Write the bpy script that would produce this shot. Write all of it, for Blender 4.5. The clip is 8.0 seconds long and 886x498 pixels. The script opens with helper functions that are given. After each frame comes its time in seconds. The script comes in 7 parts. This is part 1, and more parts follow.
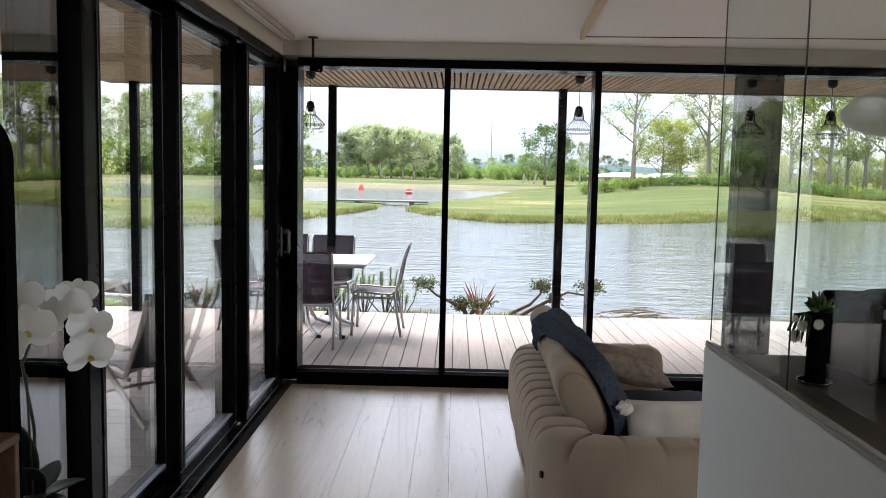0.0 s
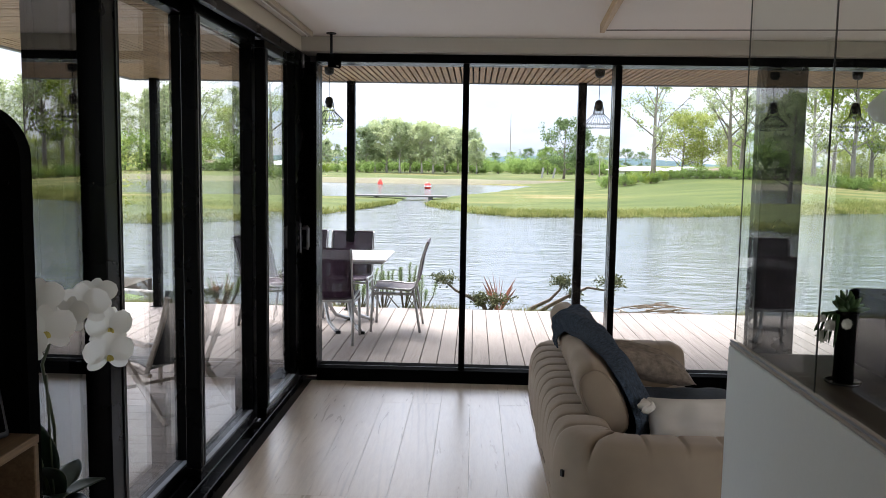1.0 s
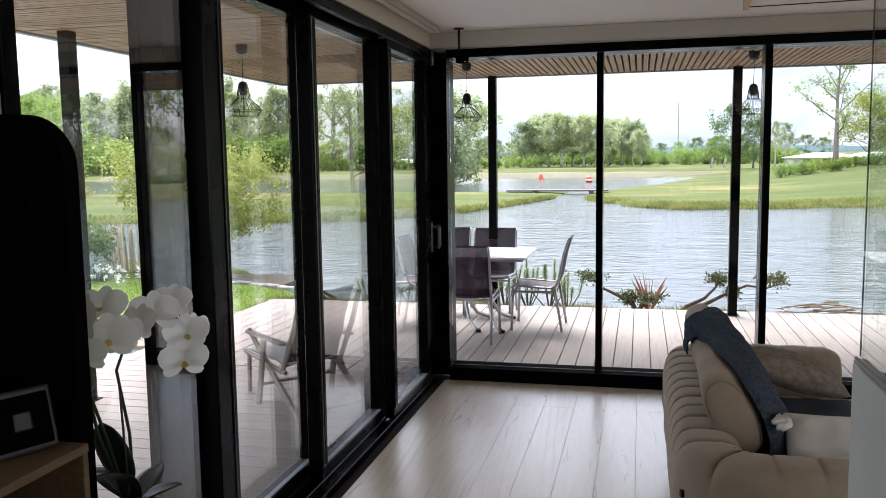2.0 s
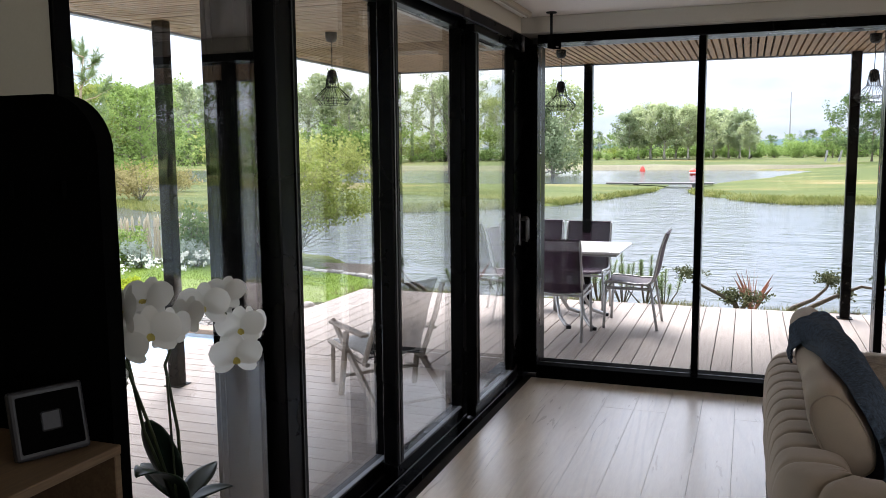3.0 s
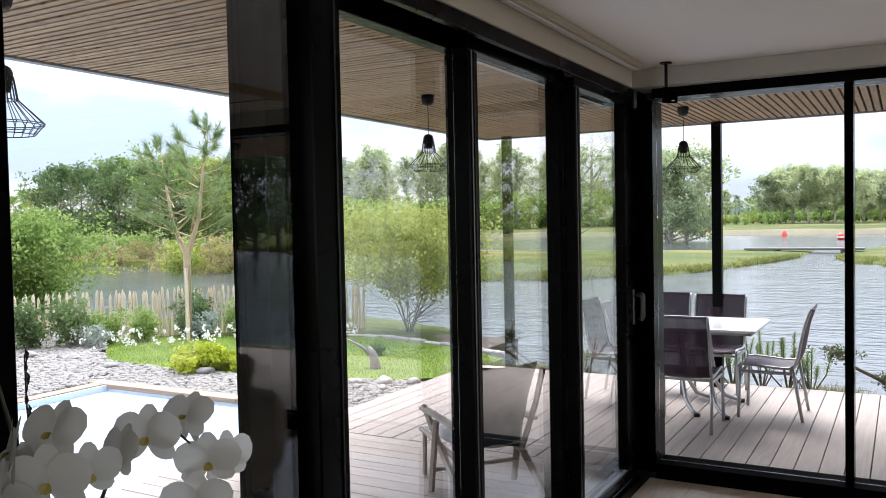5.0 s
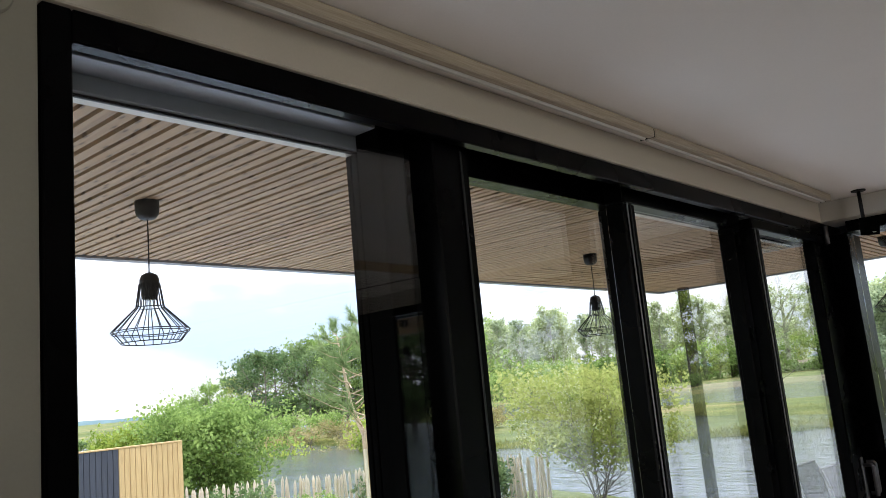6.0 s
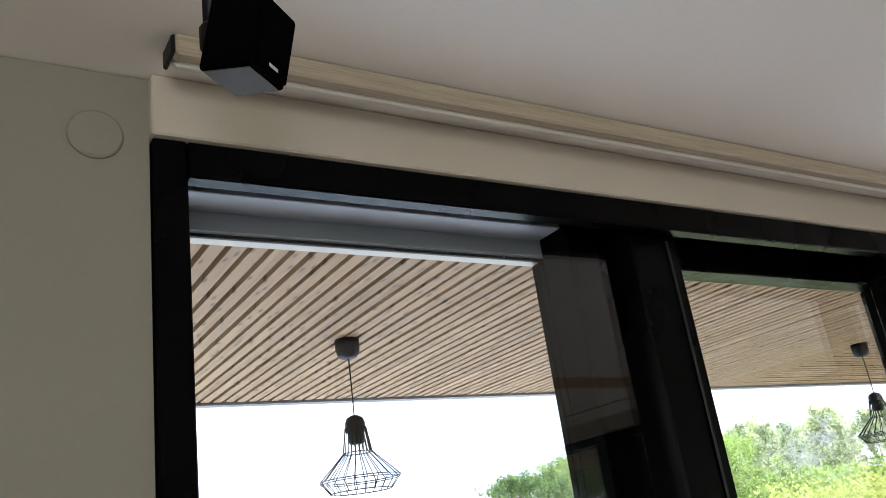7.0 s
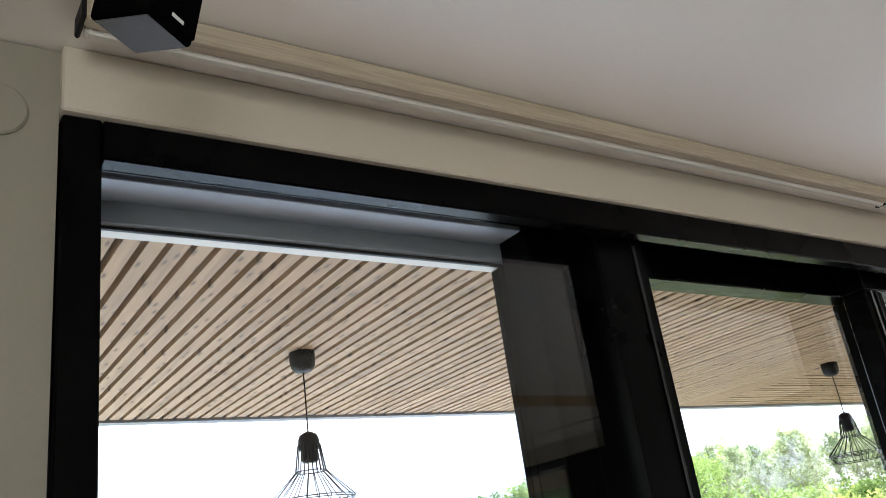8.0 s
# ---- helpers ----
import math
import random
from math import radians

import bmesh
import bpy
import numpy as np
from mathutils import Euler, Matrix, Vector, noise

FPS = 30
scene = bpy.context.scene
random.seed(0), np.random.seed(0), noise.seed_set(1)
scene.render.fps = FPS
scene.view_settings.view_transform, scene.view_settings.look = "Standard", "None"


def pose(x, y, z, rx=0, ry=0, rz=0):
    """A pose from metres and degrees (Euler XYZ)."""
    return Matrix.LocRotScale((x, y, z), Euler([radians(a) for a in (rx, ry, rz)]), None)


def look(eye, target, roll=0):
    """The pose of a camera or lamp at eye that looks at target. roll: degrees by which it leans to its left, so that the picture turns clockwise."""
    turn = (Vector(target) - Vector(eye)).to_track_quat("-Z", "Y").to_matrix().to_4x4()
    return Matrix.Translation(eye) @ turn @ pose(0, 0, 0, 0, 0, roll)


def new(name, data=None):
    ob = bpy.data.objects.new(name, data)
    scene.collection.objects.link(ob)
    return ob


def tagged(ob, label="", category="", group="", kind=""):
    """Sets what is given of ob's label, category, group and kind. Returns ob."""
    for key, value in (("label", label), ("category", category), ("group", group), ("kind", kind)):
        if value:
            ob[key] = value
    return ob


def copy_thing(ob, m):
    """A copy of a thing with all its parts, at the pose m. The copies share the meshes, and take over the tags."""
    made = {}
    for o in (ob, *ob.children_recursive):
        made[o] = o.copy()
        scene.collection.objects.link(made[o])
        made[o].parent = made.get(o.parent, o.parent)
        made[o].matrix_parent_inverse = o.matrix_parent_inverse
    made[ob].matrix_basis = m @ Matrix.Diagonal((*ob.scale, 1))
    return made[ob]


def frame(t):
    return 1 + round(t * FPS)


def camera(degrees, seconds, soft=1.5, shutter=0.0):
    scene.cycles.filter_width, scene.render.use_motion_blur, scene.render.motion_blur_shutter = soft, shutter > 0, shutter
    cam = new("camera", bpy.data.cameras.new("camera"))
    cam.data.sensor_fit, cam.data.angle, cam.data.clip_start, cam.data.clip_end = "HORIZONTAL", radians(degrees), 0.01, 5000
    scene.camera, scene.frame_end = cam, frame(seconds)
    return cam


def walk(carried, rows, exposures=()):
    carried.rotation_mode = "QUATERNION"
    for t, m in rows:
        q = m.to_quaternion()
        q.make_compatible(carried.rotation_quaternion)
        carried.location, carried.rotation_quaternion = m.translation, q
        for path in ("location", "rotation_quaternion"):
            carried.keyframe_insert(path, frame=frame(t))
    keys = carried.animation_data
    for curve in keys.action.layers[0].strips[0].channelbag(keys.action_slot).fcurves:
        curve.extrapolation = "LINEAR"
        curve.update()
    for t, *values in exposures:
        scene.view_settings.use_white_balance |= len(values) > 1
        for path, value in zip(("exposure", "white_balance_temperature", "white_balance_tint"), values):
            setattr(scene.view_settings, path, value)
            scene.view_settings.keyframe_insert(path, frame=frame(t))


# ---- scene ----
cam = camera(56.4, 8.0, soft=0.75)

PATH = [
    (0, (0.1, -0.02, 1.649), (0.073, 1.971, 1.46), 1.2),
    (0.5, (0.113, -0.016, 1.654), (0.071, 1.974, 1.462), 1.1),
    (1, (0.099, 0.004, 1.657), (0.026, 1.992, 1.454), 0.9),
    (1.5, (0.158, 0.088, 1.649), (0.008, 2.071, 1.435), 0.3),
    (2, (0.308, 0.184, 1.664), (-0.155, 2.118, 1.449), -0.8),
    (2.2, (0.334, 0.235, 1.658), (-0.233, 2.141, 1.444), -1.2),
    (3.3, (0.328, 0.424, 1.651), (-0.364, 2.285, 1.411), -0.5),
    (3.5, (0.311, 0.463, 1.653), (-0.378, 2.324, 1.403), -0.5),
    (4, (0.33, 0.64, 1.649), (-0.376, 2.494, 1.398), -0.4),
    (4.2, (0.347, 0.735, 1.655), (-0.402, 2.572, 1.403), -0.3),
    (5.3, (0.243, 1.063, 1.669), (-0.793, 2.772, 1.734), -1.8),
    (5.5, (0.202, 1.127, 1.69), (-0.853, 2.818, 1.85), -3.0),
    (6, (0.162, 1.328, 1.735), (-1.123, 2.822, 2.079), -5.4),
    (6.5, (0.138, 1.529, 1.783), (-1.384, 2.696, 2.352), -7.9),
    (7, (-0.005, 1.623, 1.802), (-1.571, 2.669, 2.477), -8.3),
    (7.5, (-0.09, 1.683, 1.811), (-1.648, 2.715, 2.523), -8.6),
    (8, (-0.09, 1.726, 1.802), (-1.604, 2.822, 2.513), -8.4),
]
EXPOSURES = ((0.0, 1.86, 6700, 17), (4.2, 1.7, 6600, 18), (5.4, 1.62, 6600, 18), (6.0, 1.74, 6550, 16), (6.6, 2.3, 6500, 15), (8.0, 2.64, 6500, 14))
walk(cam, [(t, look(e, g, r)) for t, e, g, r in PATH], EXPOSURES)

# ---------------------------------------------------------------- world and light
world = bpy.data.worlds.new("overcast_sky")
scene.world = world
world.use_nodes = True
wn, wl = world.node_tree.nodes, world.node_tree.links
wn.clear()
w_out, w_bg = wn.new("ShaderNodeOutputWorld"), wn.new("ShaderNodeBackground")
w_sky = wn.new("ShaderNodeTexSky")
w_sky.sky_type, w_sky.sun_disc = "NISHITA", False
SUN_EL, SUN_AZ = radians(51), radians(335)
w_sky.sun_elevation, w_sky.sun_rotation = SUN_EL, SUN_AZ
w_co, w_map = wn.new("ShaderNodeTexCoord"), wn.new("ShaderNodeMapping")
w_map.inputs["Scale"].default_value = (1.0, 1.0, 3.2)
w_n1 = wn.new("ShaderNodeTexNoise")
w_n1.inputs["Scale"].default_value, w_n1.inputs["Detail"].default_value = 2.3, 7.0
w_n1.inputs["Roughness"].default_value, w_n1.inputs["Distortion"].default_value = 0.52, 0.35
w_rc = wn.new("ShaderNodeValToRGB")
w_rc.color_ramp.elements[0].position, w_rc.color_ramp.elements[1].position = 0.38, 0.66
w_rc.color_ramp.elements[0].color = (0.36, 0.47, 0.64, 1)
w_rc.color_ramp.elements[1].color = (1.0, 1.0, 1.0, 1)
mid = w_rc.color_ramp.elements.new(0.50)
mid.color = (0.71, 0.775, 0.86, 1)
w_sc = wn.new("ShaderNodeMix")
w_sc.data_type, w_sc.blend_type = "RGBA", "MULTIPLY"
w_sc.inputs["Factor"].default_value = 1.0
w_sc.inputs[7].default_value = (5.75, 5.85, 6.1, 1)
w_mx = wn.new("ShaderNodeMix")
w_mx.data_type = "RGBA"
w_mx.inputs["Factor"].default_value = 0.88
w_bg.inputs["Strength"].default_value = 0.083
wl.new(w_co.outputs["Generated"], w_map.inputs["Vector"])
wl.new(w_map.outputs["Vector"], w_n1.inputs["Vector"])
wl.new(w_n1.outputs["Fac"], w_rc.inputs["Fac"])
wl.new(w_rc.outputs["Color"], w_sc.inputs[6])
wl.new(w_sky.outputs["Color"], w_mx.inputs[6])
wl.new(w_sc.outputs[2], w_mx.inputs[7])
# overcast sky: brighter towards the zenith
w_sep, w_cl, w_gr, w_ml = wn.new("ShaderNodeSeparateXYZ"), wn.new("ShaderNodeClamp"), wn.new("ShaderNodeMath"), wn.new("ShaderNodeVectorMath")
w_gr.operation, w_gr.inputs[1].default_value, w_gr.inputs[2].default_value = "MULTIPLY_ADD", 3.2, 1.0
w_ml.operation = "SCALE"
wl.new(w_co.outputs["Generated"], w_sep.inputs[0]), wl.new(w_sep.outputs["Z"], w_cl.inputs["Value"]), wl.new(w_cl.outputs[0], w_gr.inputs[0])
wl.new(w_mx.outputs[2], w_ml.inputs[0]), wl.new(w_gr.outputs[0], w_ml.inputs["Scale"])
wl.new(w_ml.outputs[0], w_bg.inputs["Color"])
wl.new(w_bg.outputs["Background"], w_out.inputs["Surface"])

sun_data = bpy.data.lights.new("sun", "SUN")
sun_data.energy, sun_data.angle, sun_data.color = 2.45, radians(36), (1.0, 0.975, 0.95)
sun = new("sun", sun_data)
sun.matrix_world = look((0, 0, 30), (0 - 30 * math.sin(SUN_AZ) / math.tan(SUN_EL), 0 - 30 * math.cos(SUN_AZ) / math.tan(SUN_EL), 0))

# fill light added at the right, out of view, to brighten the room
fill_data = bpy.data.lights.new("side_fill_light", "AREA")
fill_data.shape, fill_data.size, fill_data.size_y, fill_data.energy, fill_data.color = "RECTANGLE", 2.2, 5.9, 58, (0.98, 0.985, 1.0)
side_fill = new("side_fill_light", fill_data)
side_fill.matrix_world = look((5.38, -0.85, 1.25), (0.0, -0.85, 1.25))


# ---------------------------------------------------------------- materials
def setv(node, name, value):
    if name in node.inputs:
        node.inputs[name].default_value = value


def mat(name, color, rough=0.6, metal=0.0, var=0.25, scale=6.0, fine=60.0, bump=0.15, bump_d=0.004, vec=(1, 1, 1),
        rnd=0.0, spec=0.5, tint=None, wear=0.0, detail=6.0):
    """A surface with colour variation at two scales, fine relief and roughness variation."""
    m = bpy.data.materials.new(name)
    m.use_nodes = True
    n, l = m.node_tree.nodes, m.node_tree.links
    b = n["Principled BSDF"]
    setv(b, "Roughness", rough), setv(b, "Metallic", metal), setv(b, "Specular IOR Level", spec)
    co, mp = n.new("ShaderNodeTexCoord"), n.new("ShaderNodeMapping")
    mp.inputs["Scale"].default_value = vec
    l.new(co.outputs["Object"], mp.inputs["Vector"])
    src = mp.outputs["Vector"]
    inf = n.new("ShaderNodeObjectInfo")
    if rnd > 0:
        add = n.new("ShaderNodeVectorMath")
        add.operation = "MULTIPLY_ADD"
        add.inputs[1].default_value, add.inputs[2].default_value = (37, 53, 71), (0, 0, 0)
        l.new(inf.outputs["Random"], add.inputs[0])
        ad2 = n.new("ShaderNodeVectorMath")
        l.new(src, ad2.inputs[0]), l.new(add.outputs[0], ad2.inputs[1])
        src = ad2.outputs[0]
    n1, n2 = n.new("ShaderNodeTexNoise"), n.new("ShaderNodeTexNoise")
    setv(n1, "Scale", scale), setv(n1, "Detail", detail), setv(n2, "Scale", fine), setv(n2, "Detail", 4.0)
    l.new(src, n1.inputs["Vector"]), l.new(src, n2.inputs["Vector"])
    mix = n.new("ShaderNodeMath")
    mix.operation = "MULTIPLY_ADD"
    mix.inputs[1].default_value = 0.6
    hal = n.new("ShaderNodeMath")
    hal.operation, hal.inputs[1].default_value = "MULTIPLY", 0.4
    l.new(n2.outputs["Fac"], hal.inputs[0]), l.new(n1.outputs["Fac"], mix.inputs[0]), l.new(hal.outputs[0], mix.inputs[2])
    fac = mix.outputs[0]
    if rnd > 0:
        rr = n.new("ShaderNodeMath")
        rr.operation, rr.inputs[1].default_value, rr.inputs[2].default_value = "MULTIPLY_ADD", rnd, -rnd / 2
        l.new(inf.outputs["Random"], rr.inputs[0])
        sm = n.new("ShaderNodeMath")
        l.new(fac, sm.inputs[0]), l.new(rr.outputs[0], sm.inputs[1])
        fac = sm.outputs[0]
    ramp = n.new("ShaderNodeValToRGB")
    ramp.color_ramp.elements[0].position, ramp.color_ramp.elements[1].position = 0.3, 0.7
    c = Vector(color)
    lo, hi = c * (1 - var), c * (1 + var)
    if tint:
        hi = hi * 0.5 + Vector(tint) * 0.5
    ramp.color_ramp.elements[0].color = (*[min(1, v) for v in lo], 1)
    ramp.color_ramp.elements[1].color = (*[min(1, v) for v in hi], 1)
    l.new(fac, ramp.inputs["Fac"]), l.new(ramp.outputs["Color"], b.inputs["Base Color"])
    rg = n.new("ShaderNodeMapRange")
    rg.inputs["To Min"].default_value, rg.inputs["To Max"].default_value = max(0.02, rough - 0.12), min(1, rough + 0.12)
    l.new(n1.outputs["Fac"], rg.inputs["Value"]), l.new(rg.outputs["Result"], b.inputs["Roughness"])
    if bump:
        bp = n.new("ShaderNodeBump")
        bp.inputs["Strength"].default_value, bp.inputs["Distance"].default_value = bump, bump_d
        l.new(n2.outputs["Fac"], bp.inputs["Height"]), l.new(bp.outputs["Normal"], b.inputs["Normal"])
    return m


def wood(name, dark, light, axis=1, stretch=14.0, scale=3.0, rough=0.55, rnd=0.5, knots=0.0, bump=0.12, rings=0.0):
    """Planed wood: stretched grain along one axis of the object, a second ring scale, random tone per piece."""
    m = bpy.data.materials.new(name)
    m.use_nodes = True
    n, l = m.node_tree.nodes, m.node_tree.links
    b = n["Principled BSDF"]
    co, mp, inf = n.new("ShaderNodeTexCoord"), n.new("ShaderNodeMapping"), n.new("ShaderNodeObjectInfo")
    sc = [stretch, stretch, stretch]
    sc[axis] = 1.0
    mp.inputs["Scale"].default_value = sc
    off = n.new("ShaderNodeVectorMath")
    off.operation = "MULTIPLY_ADD"
    off.inputs[1].default_value = (31, 47, 59)
    geo = n.new("ShaderNodeNewGeometry")
    sumr = n.new("ShaderNodeMath")
    l.new(inf.outputs["Random"], sumr.inputs[0]), l.new(geo.outputs["Random Per Island"], sumr.inputs[1])
    l.new(sumr.outputs[0], off.inputs[0]), l.new(co.outputs["Object"], mp.inputs["Vector"]), l.new(mp.outputs["Vector"], off.inputs[2])
    n1, n2 = n.new("ShaderNodeTexNoise"), n.new("ShaderNodeTexNoise")
    setv(n1, "Scale", scale), setv(n1, "Detail", 8.0), setv(n1, "Distortion", 1.2)
    setv(n2, "Scale", scale * 9), setv(n2, "Detail", 3.0)
    l.new(off.outputs[0], n1.inputs["Vector"]), l.new(off.outputs[0], n2.inputs["Vector"])
    a1 = n.new("ShaderNodeMath")
    a1.operation, a1.inputs[1].default_value = "MULTIPLY_ADD", 0.35
    l.new(n2.outputs["Fac"], a1.inputs[0]), l.new(n1.outputs["Fac"], a1.inputs[2])
    a2 = n.new("ShaderNodeMath")
    a2.operation, a2.inputs[1].default_value = "MULTIPLY_ADD", rnd * 0.3
    l.new(sumr.outputs[0], a2.inputs[0]), l.new(a1.outputs[0], a2.inputs[2])
    rp = n.new("ShaderNodeValToRGB")
    rp.color_ramp.elements[0].position, rp.color_ramp.elements[1].position = 0.45, 0.95
    rp.color_ramp.elements[0].color, rp.color_ramp.elements[1].color = (*dark, 1), (*light, 1)
    l.new(a2.outputs[0], rp.inputs["Fac"])
    col = rp.outputs["Color"]
    if rings:
        # cathedral grain: distorted growth rings, long along the board
        rmp, wv, wr, rm = n.new("ShaderNodeMapping"), n.new("ShaderNodeTexWave"), n.new("ShaderNodeValToRGB"), n.new("ShaderNodeMix")
        rs = [5.0, 5.0, 5.0]
        rs[axis] = 0.55
        rmp.inputs["Scale"].default_value = rs
        ro = n.new("ShaderNodeVectorMath")
        ro.operation = "MULTIPLY_ADD"
        ro.inputs[1].default_value = (13, 7, 5)
        l.new(co.outputs["Object"], rmp.inputs["Vector"]), l.new(inf.outputs["Random"], ro.inputs[0]), l.new(rmp.outputs["Vector"], ro.inputs[2])
        wv.wave_type, wv.rings_direction = "RINGS", "SPHERICAL"
        setv(wv, "Scale", 1.5), setv(wv, "Distortion", 6.0), setv(wv, "Detail", 3.0), setv(wv, "Detail Scale", 0.9)
        l.new(ro.outputs[0], wv.inputs["Vector"])
        wr.color_ramp.elements[0].position, wr.color_ramp.elements[1].position = 0.0, 0.42
        wr.color_ramp.elements[0].color, wr.color_ramp.elements[1].color = (1 - rings * 0.8, 1 - rings * 0.85, 1 - rings * 0.9, 1), (1, 1, 1, 1)
        rm.data_type, rm.blend_type = "RGBA", "MULTIPLY"
        mk, mr = n.new("ShaderNodeTexNoise"), n.new("ShaderNodeMapRange")
        setv(mk, "Scale", 0.55), setv(mk, "Detail", 2.0)
        mr.inputs["From Min"].default_value, mr.inputs["From Max"].default_value = 0.50, 0.66
        l.new(ro.outputs[0], mk.inputs["Vector"]), l.new(mk.outputs["Fac"], mr.inputs["Value"]), l.new(mr.outputs["Result"], rm.inputs["Factor"])
        l.new(wv.outputs["Fac"], wr.inputs["Fac"]), l.new(col, rm.inputs[6]), l.new(wr.outputs["Color"], rm.inputs[7])
        col = rm.outputs[2]
    if knots:
        vo, kr = n.new("ShaderNodeTexVoronoi"), n.new("ShaderNodeValToRGB")
        vo.voronoi_dimensions = "2D"
        kmp = n.new("ShaderNodeMapping")
        ks = [4.5, 4.5, 4.5]
        ks[axis] = 1.3
        kmp.inputs["Scale"].default_value = ks
        l.new(co.outputs["Object"], kmp.inputs["Vector"]), l.new(kmp.outputs["Vector"], vo.inputs["Vector"])
        kr.color_ramp.elements[0].position, kr.color_ramp.elements[1].position = 0.05, 0.17
        kr.color_ramp.elements[0].color, kr.color_ramp.elements[1].color = (knots, knots, knots, 1), (0, 0, 0, 1)
        mx = n.new("ShaderNodeMix")
        mx.data_type = "RGBA"
        mx.inputs[7].default_value = (dark[0] * 0.3, dark[1] * 0.25, dark[2] * 0.2, 1)
        l.new(vo.outputs["Distance"], kr.inputs["Fac"]), l.new(kr.outputs["Color"], mx.inputs["Factor"])
        l.new(col, mx.inputs[6])
        col = mx.outputs[2]
    l.new(col, b.inputs["Base Color"])
    rg = n.new("ShaderNodeMapRange")
    rg.inputs["To Min"].default_value, rg.inputs["To Max"].default_value = rough - 0.1, rough + 0.15
    l.new(n1.outputs["Fac"], rg.inputs["Value"]), l.new(rg.outputs["Result"], b.inputs["Roughness"])
    bp = n.new("ShaderNodeBump")
    bp.inputs["Strength"].default_value, bp.inputs["Distance"].default_value = bump, 0.003
    l.new(a1.outputs[0], bp.inputs["Height"]), l.new(bp.outputs["Normal"], b.inputs["Normal"])
    return m


def leaf_mat(name, lo, hi, trans=0.35, gloss=0.25):
    """Foliage: tone varies by leaf and by tree, light passes through the leaves."""
    m = bpy.data.materials.new(name)
    m.use_nodes = True
    n, l = m.node_tree.nodes, m.node_tree.links
    n.remove(n["Principled BSDF"])
    geo, inf = n.new("ShaderNodeNewGeometry"), n.new("ShaderNodeObjectInfo")
    ad = n.new("ShaderNodeMath")
    ad.operation, ad.inputs[1].default_value = "MULTIPLY_ADD", 0.45
    hf = n.new("ShaderNodeMath")
    hf.operation, hf.inputs[1].default_value = "MULTIPLY", 0.6
    l.new(geo.outputs["Random Per Island"], hf.inputs[0])
    l.new(inf.outputs["Random"], ad.inputs[0]), l.new(hf.outputs[0], ad.inputs[2])
    # clumps of lighter and darker leaves
    cc, cn, cm = n.new("ShaderNodeTexCoord"), n.new("ShaderNodeTexNoise"), n.new("ShaderNodeMath")
    setv(cn, "Scale", 1.1), setv(cn, "Detail", 3.0)
    cm.operation, cm.inputs[1].default_value = "MULTIPLY_ADD", 2.2
    sh0 = n.new("ShaderNodeMath")
    sh0.operation, sh0.inputs[1].default_value = "SUBTRACT", 1.1
    l.new(ad.outputs[0], sh0.inputs[0])
    l.new(cc.outputs["Object"], cn.inputs["Vector"]), l.new(cn.outputs["Fac"], cm.inputs[0]), l.new(sh0.outputs[0], cm.inputs[2])
    rp = n.new("ShaderNodeValToRGB")
    rp.color_ramp.elements[0].color, rp.color_ramp.elements[1].color = (*lo, 1), (*hi, 1)
    l.new(cm.outputs[0], rp.inputs["Fac"])
    d, t, mx = n.new("ShaderNodeBsdfDiffuse"), n.new("ShaderNodeBsdfTranslucent"), n.new("ShaderNodeMixShader")
    mx.inputs["Fac"].default_value = trans
    l.new(rp.outputs["Color"], d.inputs["Color"]), l.new(rp.outputs["Color"], t.inputs["Color"])
    l.new(d.outputs[0], mx.inputs[1]), l.new(t.outputs[0], mx.inputs[2])
    l.new(mx.outputs[0], n["Material Output"].inputs["Surface"])
    return m


def glass_mat(name, tint=(0.97, 0.985, 0.98), r0=0.045, power=5.0):
    """Clear pane: transparent, with mirror gloss that grows at shallow angles."""
    m = bpy.data.materials.new(name)
    m.use_nodes = True
    n, l = m.node_tree.nodes, m.node_tree.links
    n.remove(n["Principled BSDF"])
    lw, pw, ma = n.new("ShaderNodeLayerWeight"), n.new("ShaderNodeMath"), n.new("ShaderNodeMath")
    lw.inputs["Blend"].default_value = 0.5
    pw.operation, pw.inputs[1].default_value = "POWER", power
    ma.operation, ma.inputs[1].default_value, ma.inputs[2].default_value = "MULTIPLY_ADD", 1.0 - r0, r0
    t, g, mx = n.new("ShaderNodeBsdfTransparent"), n.new("ShaderNodeBsdfGlossy"), n.new("ShaderNodeMixShader")
    t.inputs["Color"].default_value, g.inputs["Roughness"].default_value = (*tint, 1), 0.0
    l.new(lw.outputs["Facing"], pw.inputs[0]), l.new(pw.outputs[0], ma.inputs[0]), l.new(ma.outputs[0], mx.inputs["Fac"])
    l.new(t.outputs[0], mx.inputs[1]), l.new(g.outputs[0], mx.inputs[2]), l.new(mx.outputs[0], n["Material Output"].inputs["Surface"])
    return m


